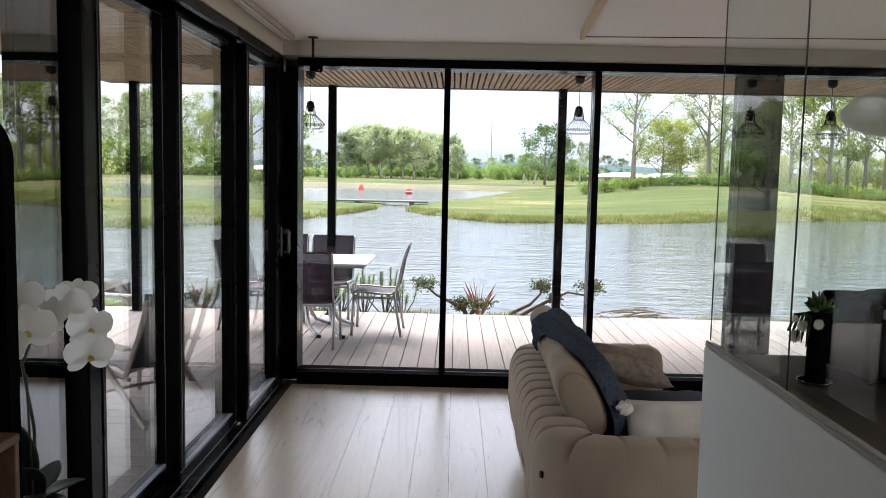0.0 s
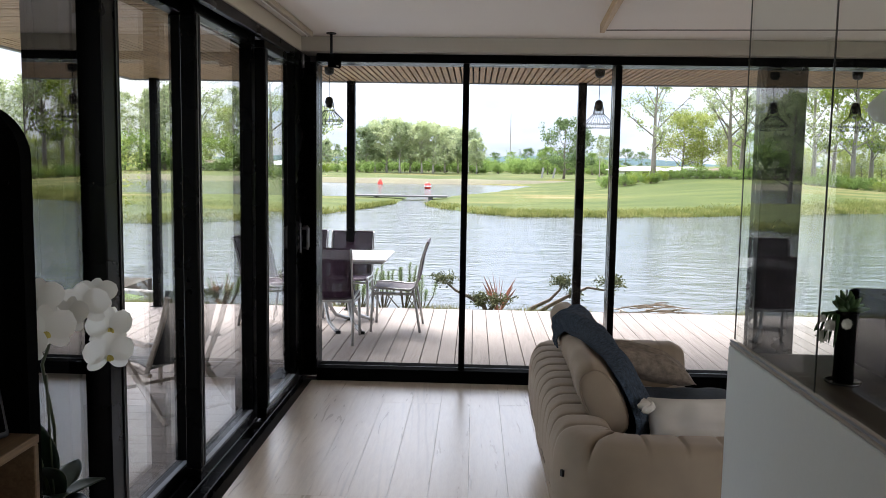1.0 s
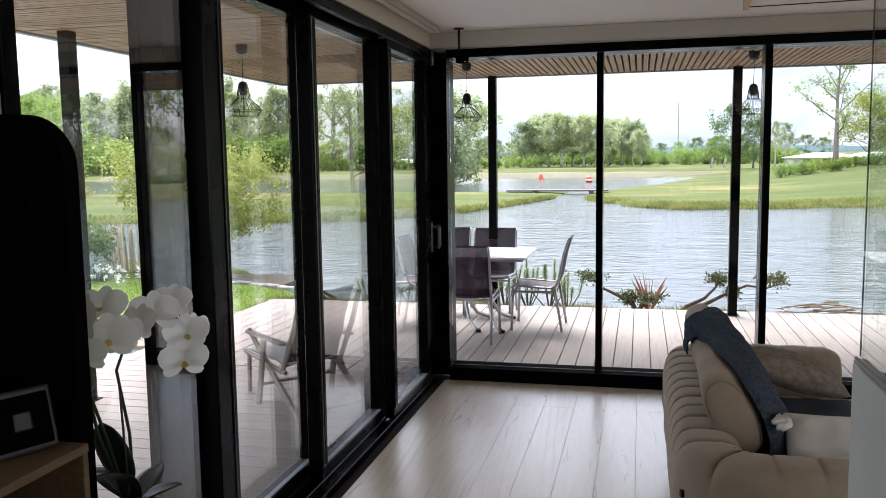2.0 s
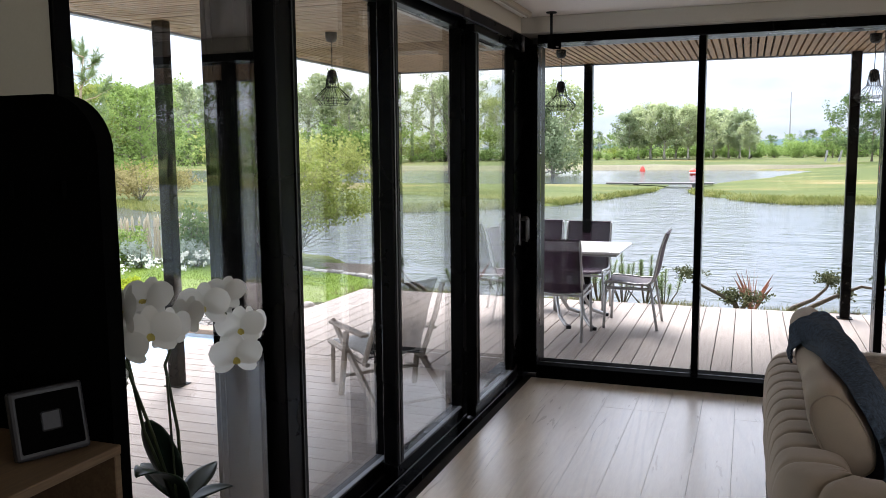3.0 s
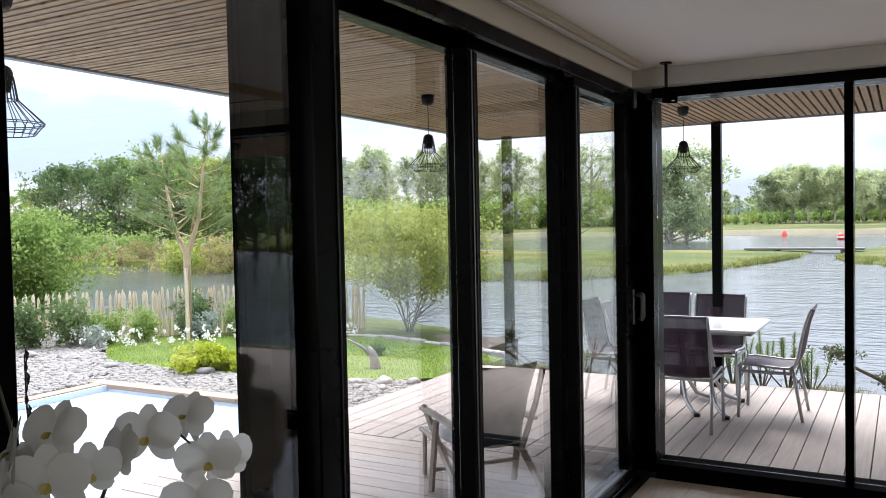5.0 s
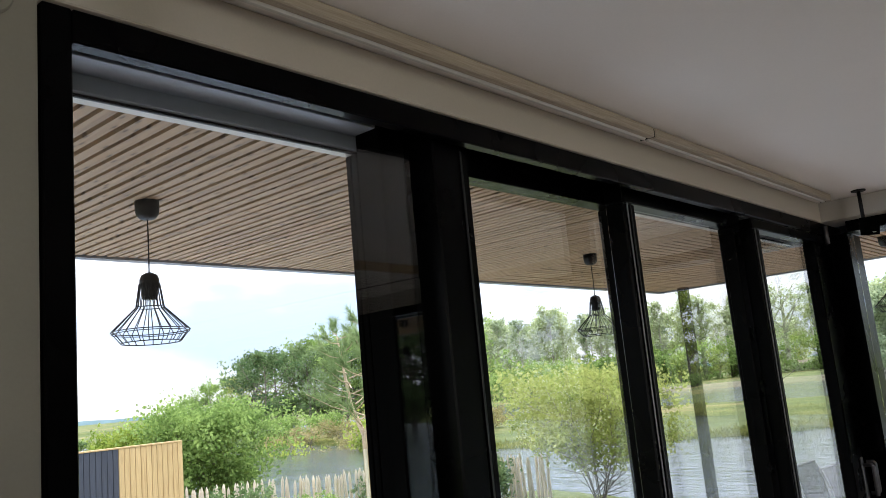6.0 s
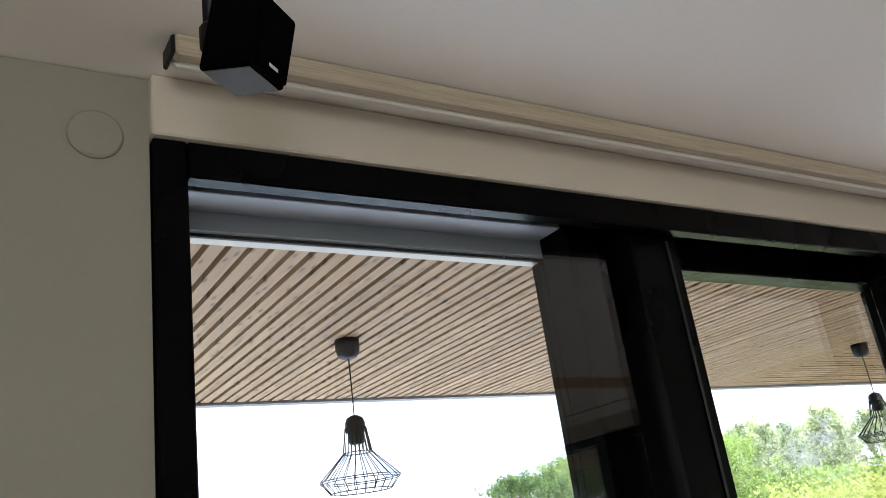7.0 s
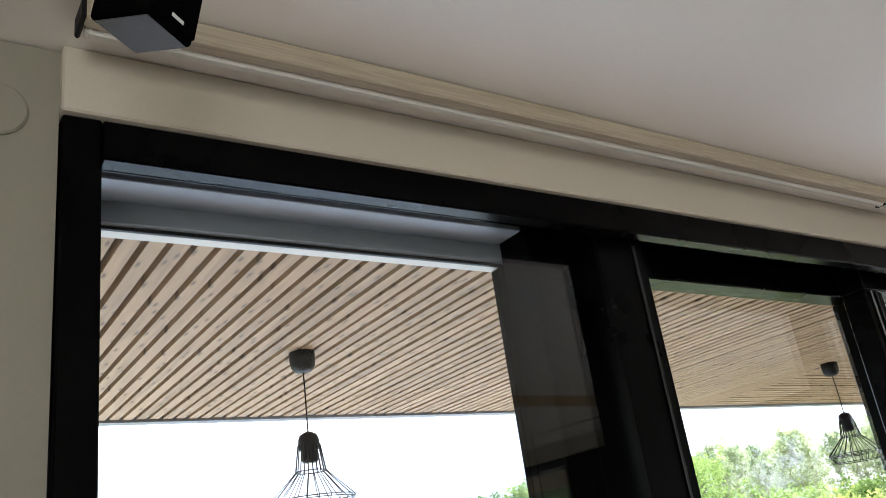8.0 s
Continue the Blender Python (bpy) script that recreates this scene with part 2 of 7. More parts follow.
def water_mat(name, color, scale, strength, rough=0.05, stretch=(1, 2.2, 1)):
    m = bpy.data.materials.new(name)
    m.use_nodes = True
    n, l = m.node_tree.nodes, m.node_tree.links
    b = n["Principled BSDF"]
    setv(b, "Roughness", rough), setv(b, "IOR", 1.33)
    co, mp = n.new("ShaderNodeTexCoord"), n.new("ShaderNodeMapping")
    mp.inputs["Scale"].default_value = stretch
    mp.inputs["Rotation"].default_value = (0, 0, 0.35)
    n1, n2, n3 = n.new("ShaderNodeTexNoise"), n.new("ShaderNodeTexNoise"), n.new("ShaderNodeTexNoise")
    setv(n1, "Scale", scale), setv(n1, "Detail", 3.0), setv(n1, "Distortion", 0.6)
    setv(n2, "Scale", scale * 0.3), setv(n2, "Detail", 3.0), setv(n3, "Scale", 0.35), setv(n3, "Detail", 2.0)
    l.new(co.outputs["Object"], mp.inputs["Vector"])
    for k in (n1, n2, n3):
        l.new(mp.outputs["Vector"], k.inputs["Vector"])
    mu, ad = n.new("ShaderNodeMath"), n.new("ShaderNodeMath")
    mu.operation = "MULTIPLY"
    l.new(n1.outputs["Fac"], mu.inputs[0]), l.new(n3.outputs["Fac"], mu.inputs[1])
    ad.operation, ad.inputs[1].default_value = "MULTIPLY_ADD", 0.9
    l.new(n2.outputs["Fac"], ad.inputs[0]), l.new(mu.outputs[0], ad.inputs[2])
    bp = n.new("ShaderNodeBump")
    bp.inputs["Strength"].default_value, bp.inputs["Distance"].default_value = strength, 0.06
    l.new(ad.outputs[0], bp.inputs["Height"]), l.new(bp.outputs["Normal"], b.inputs["Normal"])
    rp = n.new("ShaderNodeValToRGB")
    rp.color_ramp.elements[0].color = (*[v * 0.8 for v in color], 1)
    rp.color_ramp.elements[1].color = (*[v * 1.2 for v in color], 1)
    l.new(n3.outputs["Fac"], rp.inputs["Fac"]), l.new(rp.outputs["Color"], b.inputs["Base Color"])
    return m


M_ALU = mat("black_aluminium", (0.0009, 0.0009, 0.0011), 0.28, 0.0, 0.3, 3, 140, 0.05, 0.001, spec=0.07)
M_ALU_IN = mat("satin_black_gasket", (0.003, 0.003, 0.0035), 0.4, 0, 0.2, 4, 90, 0.05, 0.001)
M_GREYMETAL = mat("pale_grey_metal", (0.24, 0.255, 0.28), 0.42, 0.0, 0.06, 2, 80, 0.04, 0.001)
M_DSTEEL = mat("dark_satin_steel", (0.16, 0.16, 0.17), 0.4, 0.7, 0.1, 5, 120, 0.06, 0.001)
M_STEEL = mat("brushed_steel", (0.55, 0.55, 0.56), 0.32, 1.0, 0.1, 5, 120, 0.06, 0.001)
M_CHAIRMETAL = mat("grey_painted_tube", (0.42, 0.42, 0.42), 0.4, 0.6, 0.12, 6, 90, 0.05, 0.001)
M_GLASS = glass_mat("window_glass", r0=0.022, power=2.7)
M_GLASS2 = glass_mat("screen_glass", (0.95, 0.975, 0.96), 0.02, 6.0)
# same beige as the lintel, darkened to stand in for less light on it
M_WALL_SHADE = mat("beige_wall_paint_shaded", (0.275, 0.257, 0.21), 0.8, 0, 0.05, 1.5, 160, 0.12, 0.001)
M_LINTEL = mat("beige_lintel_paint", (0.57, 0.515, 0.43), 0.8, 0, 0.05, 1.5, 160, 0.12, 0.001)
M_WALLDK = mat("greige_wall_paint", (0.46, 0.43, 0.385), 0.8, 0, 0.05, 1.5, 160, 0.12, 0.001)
M_CEIL = mat("ceiling_paint", (0.84, 0.79, 0.745), 0.85, 0, 0.03, 1.2, 150, 0.08, 0.001)
M_RAIL = wood("limed_wood_rail", (0.34, 0.28, 0.205), (0.52, 0.45, 0.35), axis=1, stretch=30, scale=5, rough=0.5, rnd=0.1)
M_RAILW = mat("off_white_profile", (0.68, 0.66, 0.61), 0.45, 0, 0.04, 3, 80, 0.05, 0.001)
M_OAK = wood("oiled_oak_floor", (0.57, 0.455, 0.335), (0.77, 0.665, 0.535), axis=1, stretch=9, scale=2.2, rough=0.29, rnd=0.3, knots=0.0, bump=0.25, rings=0.32)
setv(M_OAK.node_tree.nodes["Principled BSDF"], "Coat Weight", 0.7), setv(M_OAK.node_tree.nodes["Principled BSDF"], "Coat Roughness", 0.28)
M_OAKDK = wood("brown_oak_shelf", (0.11, 0.068, 0.037), (0.20, 0.135, 0.078), axis=1, stretch=20, scale=4, rough=0.5, rnd=0.2)
M_OAKTRIM = wood("oak_trim", (0.42, 0.27, 0.14), (0.62, 0.44, 0.26), axis=1, stretch=20, scale=4, rough=0.5, rnd=0.2)
M_DECK = wood("weathered_deck_board", (0.207, 0.167, 0.140), (0.347, 0.297, 0.261), axis=1, stretch=16, scale=1.6, rough=0.7, rnd=0.55, bump=0.3)
M_DECKX = wood("weathered_deck_board_cross", (0.207, 0.167, 0.140), (0.347, 0.297, 0.261), axis=0, stretch=16, scale=1.6, rough=0.7, rnd=0.55, bump=0.3)
M_SOFX = wood("larch_soffit_cross", (0.19, 0.108, 0.052), (0.45, 0.30, 0.175), axis=0, stretch=16, scale=1.5, rough=0.6, rnd=0.5, knots=0.8)
M_SOFY = wood("larch_soffit", (0.19, 0.108, 0.052), (0.45, 0.30, 0.175), axis=1, stretch=16, scale=1.5, rough=0.6, rnd=0.5, knots=0.8)
M_DARKGAP = mat("dark_backing", (0.03, 0.025, 0.02), 0.9, 0, 0.2, 5, 60, 0.1)
M_WHITELAC = mat("white_lacquer", (0.66, 0.70, 0.69), 0.5, 0, 0.03, 1.5, 90, 0.02, 0.001)
M_LEDGE = mat("pale_stone_ledge", (0.30, 0.265, 0.23), 0.35, 0, 0.2, 5, 90, 0.1, 0.001)
M_DKCER = mat("dark_glazed_ceramic", (0.03, 0.03, 0.03), 0.15, 0, 0.2, 5, 60, 0.03, 0.001)
M_STONE = mat("brown_stone_worktop", (0.045, 0.034, 0.027), 0.5, 0, 0.3, 5, 90, 0.1, 0.001, spec=0.25)
M_BLACK = mat("black_plastic", (0.006, 0.006, 0.007), 0.5, 0, 0.2, 4, 110, 0.06, 0.001, spec=0.3)
M_MATT = mat("matt_black_lacquer", (0.0015, 0.0015, 0.0015), 0.8, 0, 0.2, 4, 110, 0.06, 0.001, spec=0.02)
M_BLACKGLOSS = mat("black_gloss", (0.006, 0.006, 0.007), 0.3, 0, 0.1, 3, 80, 0.02, 0.001)
M_GRILL = mat("dark_grey_mesh", (0.11, 0.11, 0.12), 0.7, 0, 0.2, 30, 600, 0.4, 0.001)
M_PURPLE = mat("purple_woven_sling", (0.036, 0.011, 0.032), 0.6, 0, 0.3, 7, 420, 0.5, 0.002)
M_TABLE = mat("white_table_top", (0.78, 0.79, 0.80), 0.25, 0, 0.03, 3, 80, 0.03, 0.001)
M_SOFA = mat("taupe_velvet", (0.27, 0.217, 0.16), 0.85, 0, 0.16, 7, 420, 0.35, 0.002)
M_SOFAD = mat("taupe_cushion_fabric", (0.235, 0.185, 0.14), 0.9, 0, 0.16, 9, 420, 0.35, 0.002)
M_PATT = mat("patterned_cushion", (0.20, 0.165, 0.13), 0.85, 0, 0.6, 30, 260, 0.4, 0.003, vec=(1, 1, 1.8))
M_LINEN = mat("white_linen", (0.62, 0.60, 0.55), 0.9, 0, 0.08, 8, 420, 0.4, 0.002)
M_THROWD = mat("dark_navy_blanket", (0.026, 0.038, 0.054), 0.92, 0, 0.4, 22, 240, 0.6, 0.005)
M_THROW = mat("navy_knit_throw", (0.045, 0.070, 0.104), 0.92, 0, 0.85, 60, 130, 1.0, 0.02, vec=(1, 2.0, 1))
# open weave of the garden chairs: light passes between the threads
pn, pl_ = M_PURPLE.node_tree.nodes, M_PURPLE.node_tree.links
p_t, p_m = pn.new("ShaderNodeBsdfTransparent"), pn.new("ShaderNodeMixShader")
p_m.inputs["Fac"].default_value = 0.2
pl_.new(pn["Principled BSDF"].outputs[0], p_m.inputs[1]), pl_.new(p_t.outputs[0], p_m.inputs[2]), pl_.new(p_m.outputs[0], pn["Material Output"].inputs["Surface"])
for velvet in (M_SOFA, M_SOFAD):
    vb = velvet.node_tree.nodes["Principled BSDF"]
    setv(vb, "Sheen Weight", 0.45), setv(vb, "Sheen Roughness", 0.4), setv(vb, "Sheen Tint", (0.85, 0.74, 0.64, 1))


# ---------------------------------------------------------------- builders
def thing(name, label, category, group="", kind="", at=(0, 0, 0), turn=0.0):
    ob = new(name)
    ob.empty_display_size = 0.05
    ob.matrix_basis = pose(*at, 0, 0, turn)
    return tagged(ob, label, category, group, kind)


def mesh_of(bm, name, smooth=False):
    me = bpy.data.meshes.new(name)
    bmesh.ops.recalc_face_normals(bm, faces=bm.faces)
    bm.to_mesh(me)
    bm.free()
    if smooth:
        me.polygons.foreach_set("use_smooth", [True] * len(me.polygons))
    return me


def part(name, bm, material, parent=None, label="", smooth=False, at=None):
    me = mesh_of(bm, name, smooth)
    me.materials.append(material)
    ob = new(name, me)
    if parent is not None:
        ob.parent = parent
    if at is not None:
        ob.matrix_basis = at
    return tagged(ob, label)


def solid(name, bm, material, label, category, kind="", group="", smooth=False):
    return tagged(part(name, bm, material, None, "", smooth), label, category, group, kind)


def box(x0, x1, y0, y1, z0, z1, bevel=0.0, bm=None, seg=1):
    b = bmesh.new()
    bmesh.ops.create_cube(b, size=1.0)
    for v in b.verts:
        v.co = Vector(((x0 + x1) / 2 + v.co.x * (x1 - x0), (y0 + y1) / 2 + v.co.y * (y1 - y0), (z0 + z1) / 2 + v.co.z * (z1 - z0)))
    if bevel:
        bmesh.ops.bevel(b, geom=b.edges[:], offset=bevel, segments=seg, affect="EDGES", profile=0.5)
    return b if bm is None else join(bm, b)


def join(bm, other, m=None):
    """Adds other into bm, moved by m."""
    if m is not None:
        other.transform(m)
    tmp = bpy.data.meshes.new("tmp")
    other.to_mesh(tmp)
    other.free()
    bm.from_mesh(tmp)
    bpy.data.meshes.remove(tmp)
    return bm


def tube(points, radius, sides=8, bm=None, caps=True):
    """A tube along points; radius is one number or one for each point."""
    bm = bmesh.new() if bm is None else bm
    pts = [Vector(p) for p in points]
    rad = radius if isinstance(radius, (list, tuple)) else [radius] * len(pts)
    rings, side = [], None
    for i, p in enumerate(pts):
        a = (pts[min(i + 1, len(pts) - 1)] - pts[max(i - 1, 0)]).normalized()
        if side is None:
            side = a.orthogonal().normalized()
        side = (side - a * side.dot(a)).normalized()
        up = a.cross(side)
        rings.append([bm.verts.new(p + (side * math.cos(k * 2 * math.pi / sides) + up * math.sin(k * 2 * math.pi / sides)) * rad[i]) for k in range(sides)])
    for r0, r1 in zip(rings, rings[1:]):
        for k in range(sides):
            bm.faces.new((r0[k], r0[(k + 1) % sides], r1[(k + 1) % sides], r1[k]))
    if caps:
        bm.faces.new(rings[0][::-1])
        bm.faces.new(rings[-1])
    return bm


def lathe(profile, sides=24, bm=None):
    """Turned round z from (radius, height) pairs."""
    bm = bmesh.new() if bm is None else bm
    rings = [[bm.verts.new((r * math.cos(k * 2 * math.pi / sides), r * math.sin(k * 2 * math.pi / sides), z)) for k in range(sides)] for r, z in profile]
    for r0, r1 in zip(rings, rings[1:]):
        for k in range(sides):
            bm.faces.new((r0[k], r0[(k + 1) % sides], r1[(k + 1) % sides], r1[k]))
    bm.faces.new(rings[0][::-1])
    bm.faces.new(rings[-1])
    return bm


def sheet(nu, nv, f, thick=0.0):
    """A grid f(u, v) with u, v from 0 to 1, given a thickness."""
    bm = bmesh.new()
    g = [[bm.verts.new(f(i / nu, j / nv)) for j in range(nv + 1)] for i in range(nu + 1)]
    for i in range(nu):
        for j in range(nv):
            bm.faces.new((g[i][j], g[i + 1][j], g[i + 1][j + 1], g[i][j + 1]))
    if thick:
        bmesh.ops.recalc_face_normals(bm, faces=bm.faces)
        bmesh.ops.solidify(bm, geom=bm.faces[:], thickness=thick)
    return bm


def pillow_bm(w, h, d, seed=0, nu=22, nv=18, sharp=2.6, lump=0.02):
    """A stuffed cushion w wide (x), h high (z), d thick (y), with drawn-in corners."""
    rnd = random.Random(seed)
    o = Vector((rnd.random() * 50, rnd.random() * 50, 0))
    bm = bmesh.new()
    rows = {}
    for s in (1, -1):
        for i in range(nu + 1):
            for j in range(nv + 1):
                u, v = 2 * i / nu - 1, 2 * j / nv - 1
                edge = i in (0, nu) or j in (0, nv)
                if edge and s < 0:
                    rows[(s, i, j)] = rows[(1, i, j)]
                    continue
                pull = 1 - 0.07 * (1 - abs(v) ** 2) * abs(u) ** 3
                pulv = 1 - 0.09 * (1 - abs(u) ** 2) * abs(v) ** 3
                t = (max(0, 1 - abs(u) ** sharp) * max(0, 1 - abs(v) ** sharp)) ** 0.5
                k = lump * noise.noise(Vector((u * 2.2, v * 2.2, s)) + o)
                rows[(s, i, j)] = bm.verts.new((u * w / 2 * pull, s * d / 2 * t + k * t * 2, v * h / 2 * pulv))
        for i in range(nu):
            for j in range(nv):
                q = [rows[(s, i, j)], rows[(s, i + 1, j)], rows[(s, i + 1, j + 1)], rows[(s, i, j + 1)]]
                if len(set(q)) == 4:
                    bm.faces.new(q if s > 0 else q[::-1])
    return bm


# ---------------------------------------------------------------- shell of the room
FLOOR_Z, CEIL_Z, DECK_Z, SOFFIT_Z = 0.0, 2.57, -0.02, 2.575
XL, YF = -1.18, 6.17          # inner faces of the two glazed walls
XR, YB = 5.4, -4.2            # walls behind and beside the camera
YG = 6.28                     # glass plane of the far wall

floor = solid("floor", box(XL - 0.14, XR, YB, YF + 0.12, -0.16, -0.022), M_DARKGAP, "oak plank floor of the living room", "floor", "structure")
solid("ceiling", box(XL - 0.2, XR + 0.2, YB - 0.2, YF + 0.2, CEIL_Z, CEIL_Z + 0.25), M_CEIL, "smooth off-white painted ceiling", "ceiling", "structure")
solid("wall_left", box(-1.5, -1.19, YB, 1.897, 0, CEIL_Z - 0.002), M_WALL_SHADE, "plain beige painted wall beside the glazed doors", "wall", "structure")
# unseen right wall; its opening is added for the fill light
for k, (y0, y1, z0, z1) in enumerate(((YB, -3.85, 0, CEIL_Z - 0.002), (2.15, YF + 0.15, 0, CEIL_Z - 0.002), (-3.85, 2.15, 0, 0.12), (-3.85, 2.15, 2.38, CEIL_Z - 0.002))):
    solid("wall_right", box(XR, XR + 0.2, y0, y1, z0, z1), M_WALL_SHADE, "plain beige painted wall", "wall", "structure")
solid("wall_back", box(-1.25, XR, YB - 0.2, YB, 0, CEIL_Z - 0.002), M_WALL_SHADE, "plain beige painted wall", "wall", "structure")
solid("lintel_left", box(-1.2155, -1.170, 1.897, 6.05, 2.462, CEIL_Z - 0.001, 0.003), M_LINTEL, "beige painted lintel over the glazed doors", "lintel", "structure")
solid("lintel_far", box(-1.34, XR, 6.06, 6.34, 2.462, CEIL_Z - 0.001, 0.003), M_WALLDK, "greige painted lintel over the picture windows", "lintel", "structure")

# lowered ceiling panel edged with oak, above the kitchen side
cloud = thing("ceiling_panel", "lowered white ceiling panel edged with an oak strip", "ceiling panel", kind="structure", at=(0.897, 5.47, 2.53), turn=-3.5)
part("panel", box(0.02, 4.4, -8.6, -0.02, 0.004, 0.039), M_CEIL, cloud)
# dark strip on the front edge stands in for the panel's shadow line
part("shadow_strip", box(0.02, 4.4, -0.019, -0.006, 0.0, 0.037), M_DARKGAP, cloud, "dark strip in place of a shadow line")
part("oak_edge", box(-0.012, 0.019, -8.6, -0.006, -0.016, 0.039, 0.002), M_OAKTRIM, cloud, "oak edge strip")

# rail under the ceiling along the left wall
rail = thing("blind_rail", "pale limed wood blind rail fixed under the ceiling", "blind rail", at=(-1.105, 1.905, CEIL_Z))
for k, (y0, y1) in enumerate(((0.0, 1.995), (2.005, 3.95))):
    part("wood_face", box(0.030, 0.058, y0, y1, -0.038, -0.002, 0.004), M_RAIL, rail)
    part("white_profile", box(0.010, 0.029, y0 + 0.004, y1 - 0.004, -0.040, -0.002, 0.005), M_RAILW, rail, "off-white lower profile")
    part("end_cap", box(0.0, 0.055, y0 - 0.006, y0 + 0.001, -0.036, -0.004, 0.003), M_BLACK, rail, "dark end cap")
    part("end_cap", box(0.0, 0.055, y1 - 0.001, y1 + 0.004, -0.036, -0.004, 0.002), M_BLACK, rail, "dark end cap")


# ---------------------------------------------------------------- glazing
def pane(x0, x1, y0, y1, z0, z1, parent, material=None):
    g = part("pane", box(x0, x1, y0, y1, z0, z1), material or M_GLASS, parent)
    g.visible_shadow = False
    return g


ZT = 2.40
# left wall: three door leaves, each on its own track, beside a fixed light
win1 = thing("window_1", "black aluminium glazed wall with tall sliding door leaves", "glazed door", kind="structure")
part("jamb", box(-1.43, XL, 1.90, 1.953, 0.0, 2.461, 0.003), M_ALU, win1)
part("head", box(-1.215, XL, 1.954, 6.42, 2.398, 2.461, 0.003), M_ALU, win1)
part("head_track", box(-1.43, -1.216, 1.954, 6.42, 2.476, CEIL_Z - 0.001, 0.002), M_ALU, win1)
for gx, gz in ((-1.238, 2.436), (-1.262, 2.448), (-1.318, 2.453)):
    part("head_groove", box(gx - 0.007, gx, 1.955, 6.1, gz, 2.4755, 0.002), M_ALU, win1)
part("outer_head_lining", box(-1.43, -1.345, 1.955, 2.849, 2.454, 2.4755, 0.002), M_GREYMETAL, win1, "pale grey metal head lining")
part("outer_head_lining", box(-1.448, -1.431, 1.70, 6.36, 2.416, SOFFIT_Z - 0.004, 0.002), M_GREYMETAL, win1, "pale grey metal head lining")
part("lining_bead", box(-1.450, -1.441, 1.70, 6.36, 2.408, 2.4155, 0.001), M_ALU, win1, "thin black bead")
part("lining_lip", box(-1.482, -1.4505, 1.70, 6.36, 2.409, SOFFIT_Z - 0.004, 0.002), M_RAILW, win1, "pale lip of the lining")
part("sill", box(-1.43, -1.187, 1.954, 6.42, -0.02, 0.028, 0.003), M_ALU, win1)
for tx in (-1.338, -1.253):
    part("floor_track", box(tx - 0.006, tx, 1.955, 6.10, 0.0285, 0.038, 0.002), M_ALU_IN, win1, "low black floor track")
pane(-1.291, -1.279, 1.954, 2.962, 0.029, 2.440, win1)
# each leaf: near end, far end, inner face, outer face, glass plane, underside and top of its upper rail, far stile
LEAVES = ((3.06, 4.19, -1.350, -1.425, -1.388, 2.375, 2.464, 0.085), (4.0, 5.10, -1.255, -1.330, -1.292, 2.362, 2.470, 0.095), (5.05, 6.172, -1.186, -1.248, -1.222, 2.345, 2.391, 0.26))
for y0, y1, xi, xo, xg, zr, zt, sw in LEAVES:
    leaf = part("door_leaf", box(xo, xi, y0, y1, zr, zt, 0.004), M_ALU, win1)
    part("bottom_rail", box(xo, xi, y0, y1, 0.040, 0.105, 0.004), M_ALU, leaf)
    part("stile", box(xo, xi, y1 - sw, y1, 0.106, zr - 0.001, 0.005), M_ALU, leaf)
    near = part("stile", box(xo, xi, y0, y0 + 0.086, 0.106, zr - 0.001, 0.005), M_ALU, leaf)
    part("stile_bead", box(xi + 0.0005, xi + 0.006, y0 + 0.020, y0 + 0.028, 0.106, zr - 0.001, 0.002), M_DSTEEL, near, "thin satin bead")
    part("stile_bead", box(xi + 0.0005, xi + 0.006, y0 + 0.046, y0 + 0.052, 0.106, zr - 0.001, 0.002), M_ALU_IN, near)
    # pale strip stands in for the light caught along the bottom rail's top
    part("rail_glint", box(xg + 0.008, xi - 0.004, y0 + 0.075, y1 - sw - 0.002, 0.1055, 0.111, 0.001), M_GREYMETAL, leaf, "pale strip for the light on the bottom rail")
    pane(xg - 0.006, xg + 0.006, y0 + 0.06, y1 - sw + 0.012, 0.09, zr + 0.01, leaf)
post = part("mullion", box(-1.43, -1.232, 2.945, 3.092, 0.029, 2.4755, 0.005), M_ALU, win1)
part("groove", box(-1.2315, -1.227, 3.052, 3.060, 0.029, 2.391, 0.001), M_ALU_IN, post)
part("outer_pier", box(-1.475, -1.4515, 2.85, 3.26, -0.02, 2.4075, 0.004), M_MATT, win1, "black outer pier")
part("outer_pier", box(-1.4295, -1.335, 2.85, 2.944, 0.0285, 2.4745, 0.004), M_MATT, win1, "black outer pier")
part("outer_pier", box(-1.451, -1.430, 2.85, 2.944, -0.02, 2.4075, 0.002), M_MATT, win1, "black outer pier")
part("corner_post", box(-1.36, -1.085, 6.285, 6.42, 0.033, ZT - 0.001, 0.005), M_ALU, win1)
part("corner_post", box(-1.25, -1.085, 6.175, 6.284, 0.033, ZT - 0.001, 0.005), M_ALU, win1)
# pull handle and hinge on the corner leaf
hnd = part("door_handle", box(0.0, 0.010, -0.016, 0.016, -0.11, 0.11, 0.004, seg=2), M_DSTEEL, win1, "satin steel lever handle", at=pose(-1.186, 6.06, 1.10))
part("lever", tube([(0.01, 0, 0.07), (0.05, 0, 0.07), (0.058, -0.008, 0.06), (0.058, -0.012, -0.085)], 0.010, 8), M_DSTEEL, hnd, smooth=True)
part("second_grip", tube([(0.01, 0.06, 0.08), (0.045, 0.06, 0.08), (0.052, 0.06, 0.07), (0.052, 0.06, -0.07), (0.045, 0.06, -0.08), (0.01, 0.06, -0.08)], 0.009, 8), M_DSTEEL, hnd, smooth=True)
hng = part("door_hinge", tube([(0.015, 0, -0.05), (0.015, 0, 0.05)], 0.013, 10), M_DSTEEL, win1, "small grey steel hinge", True, pose(-1.186, 6.10, 2.395))
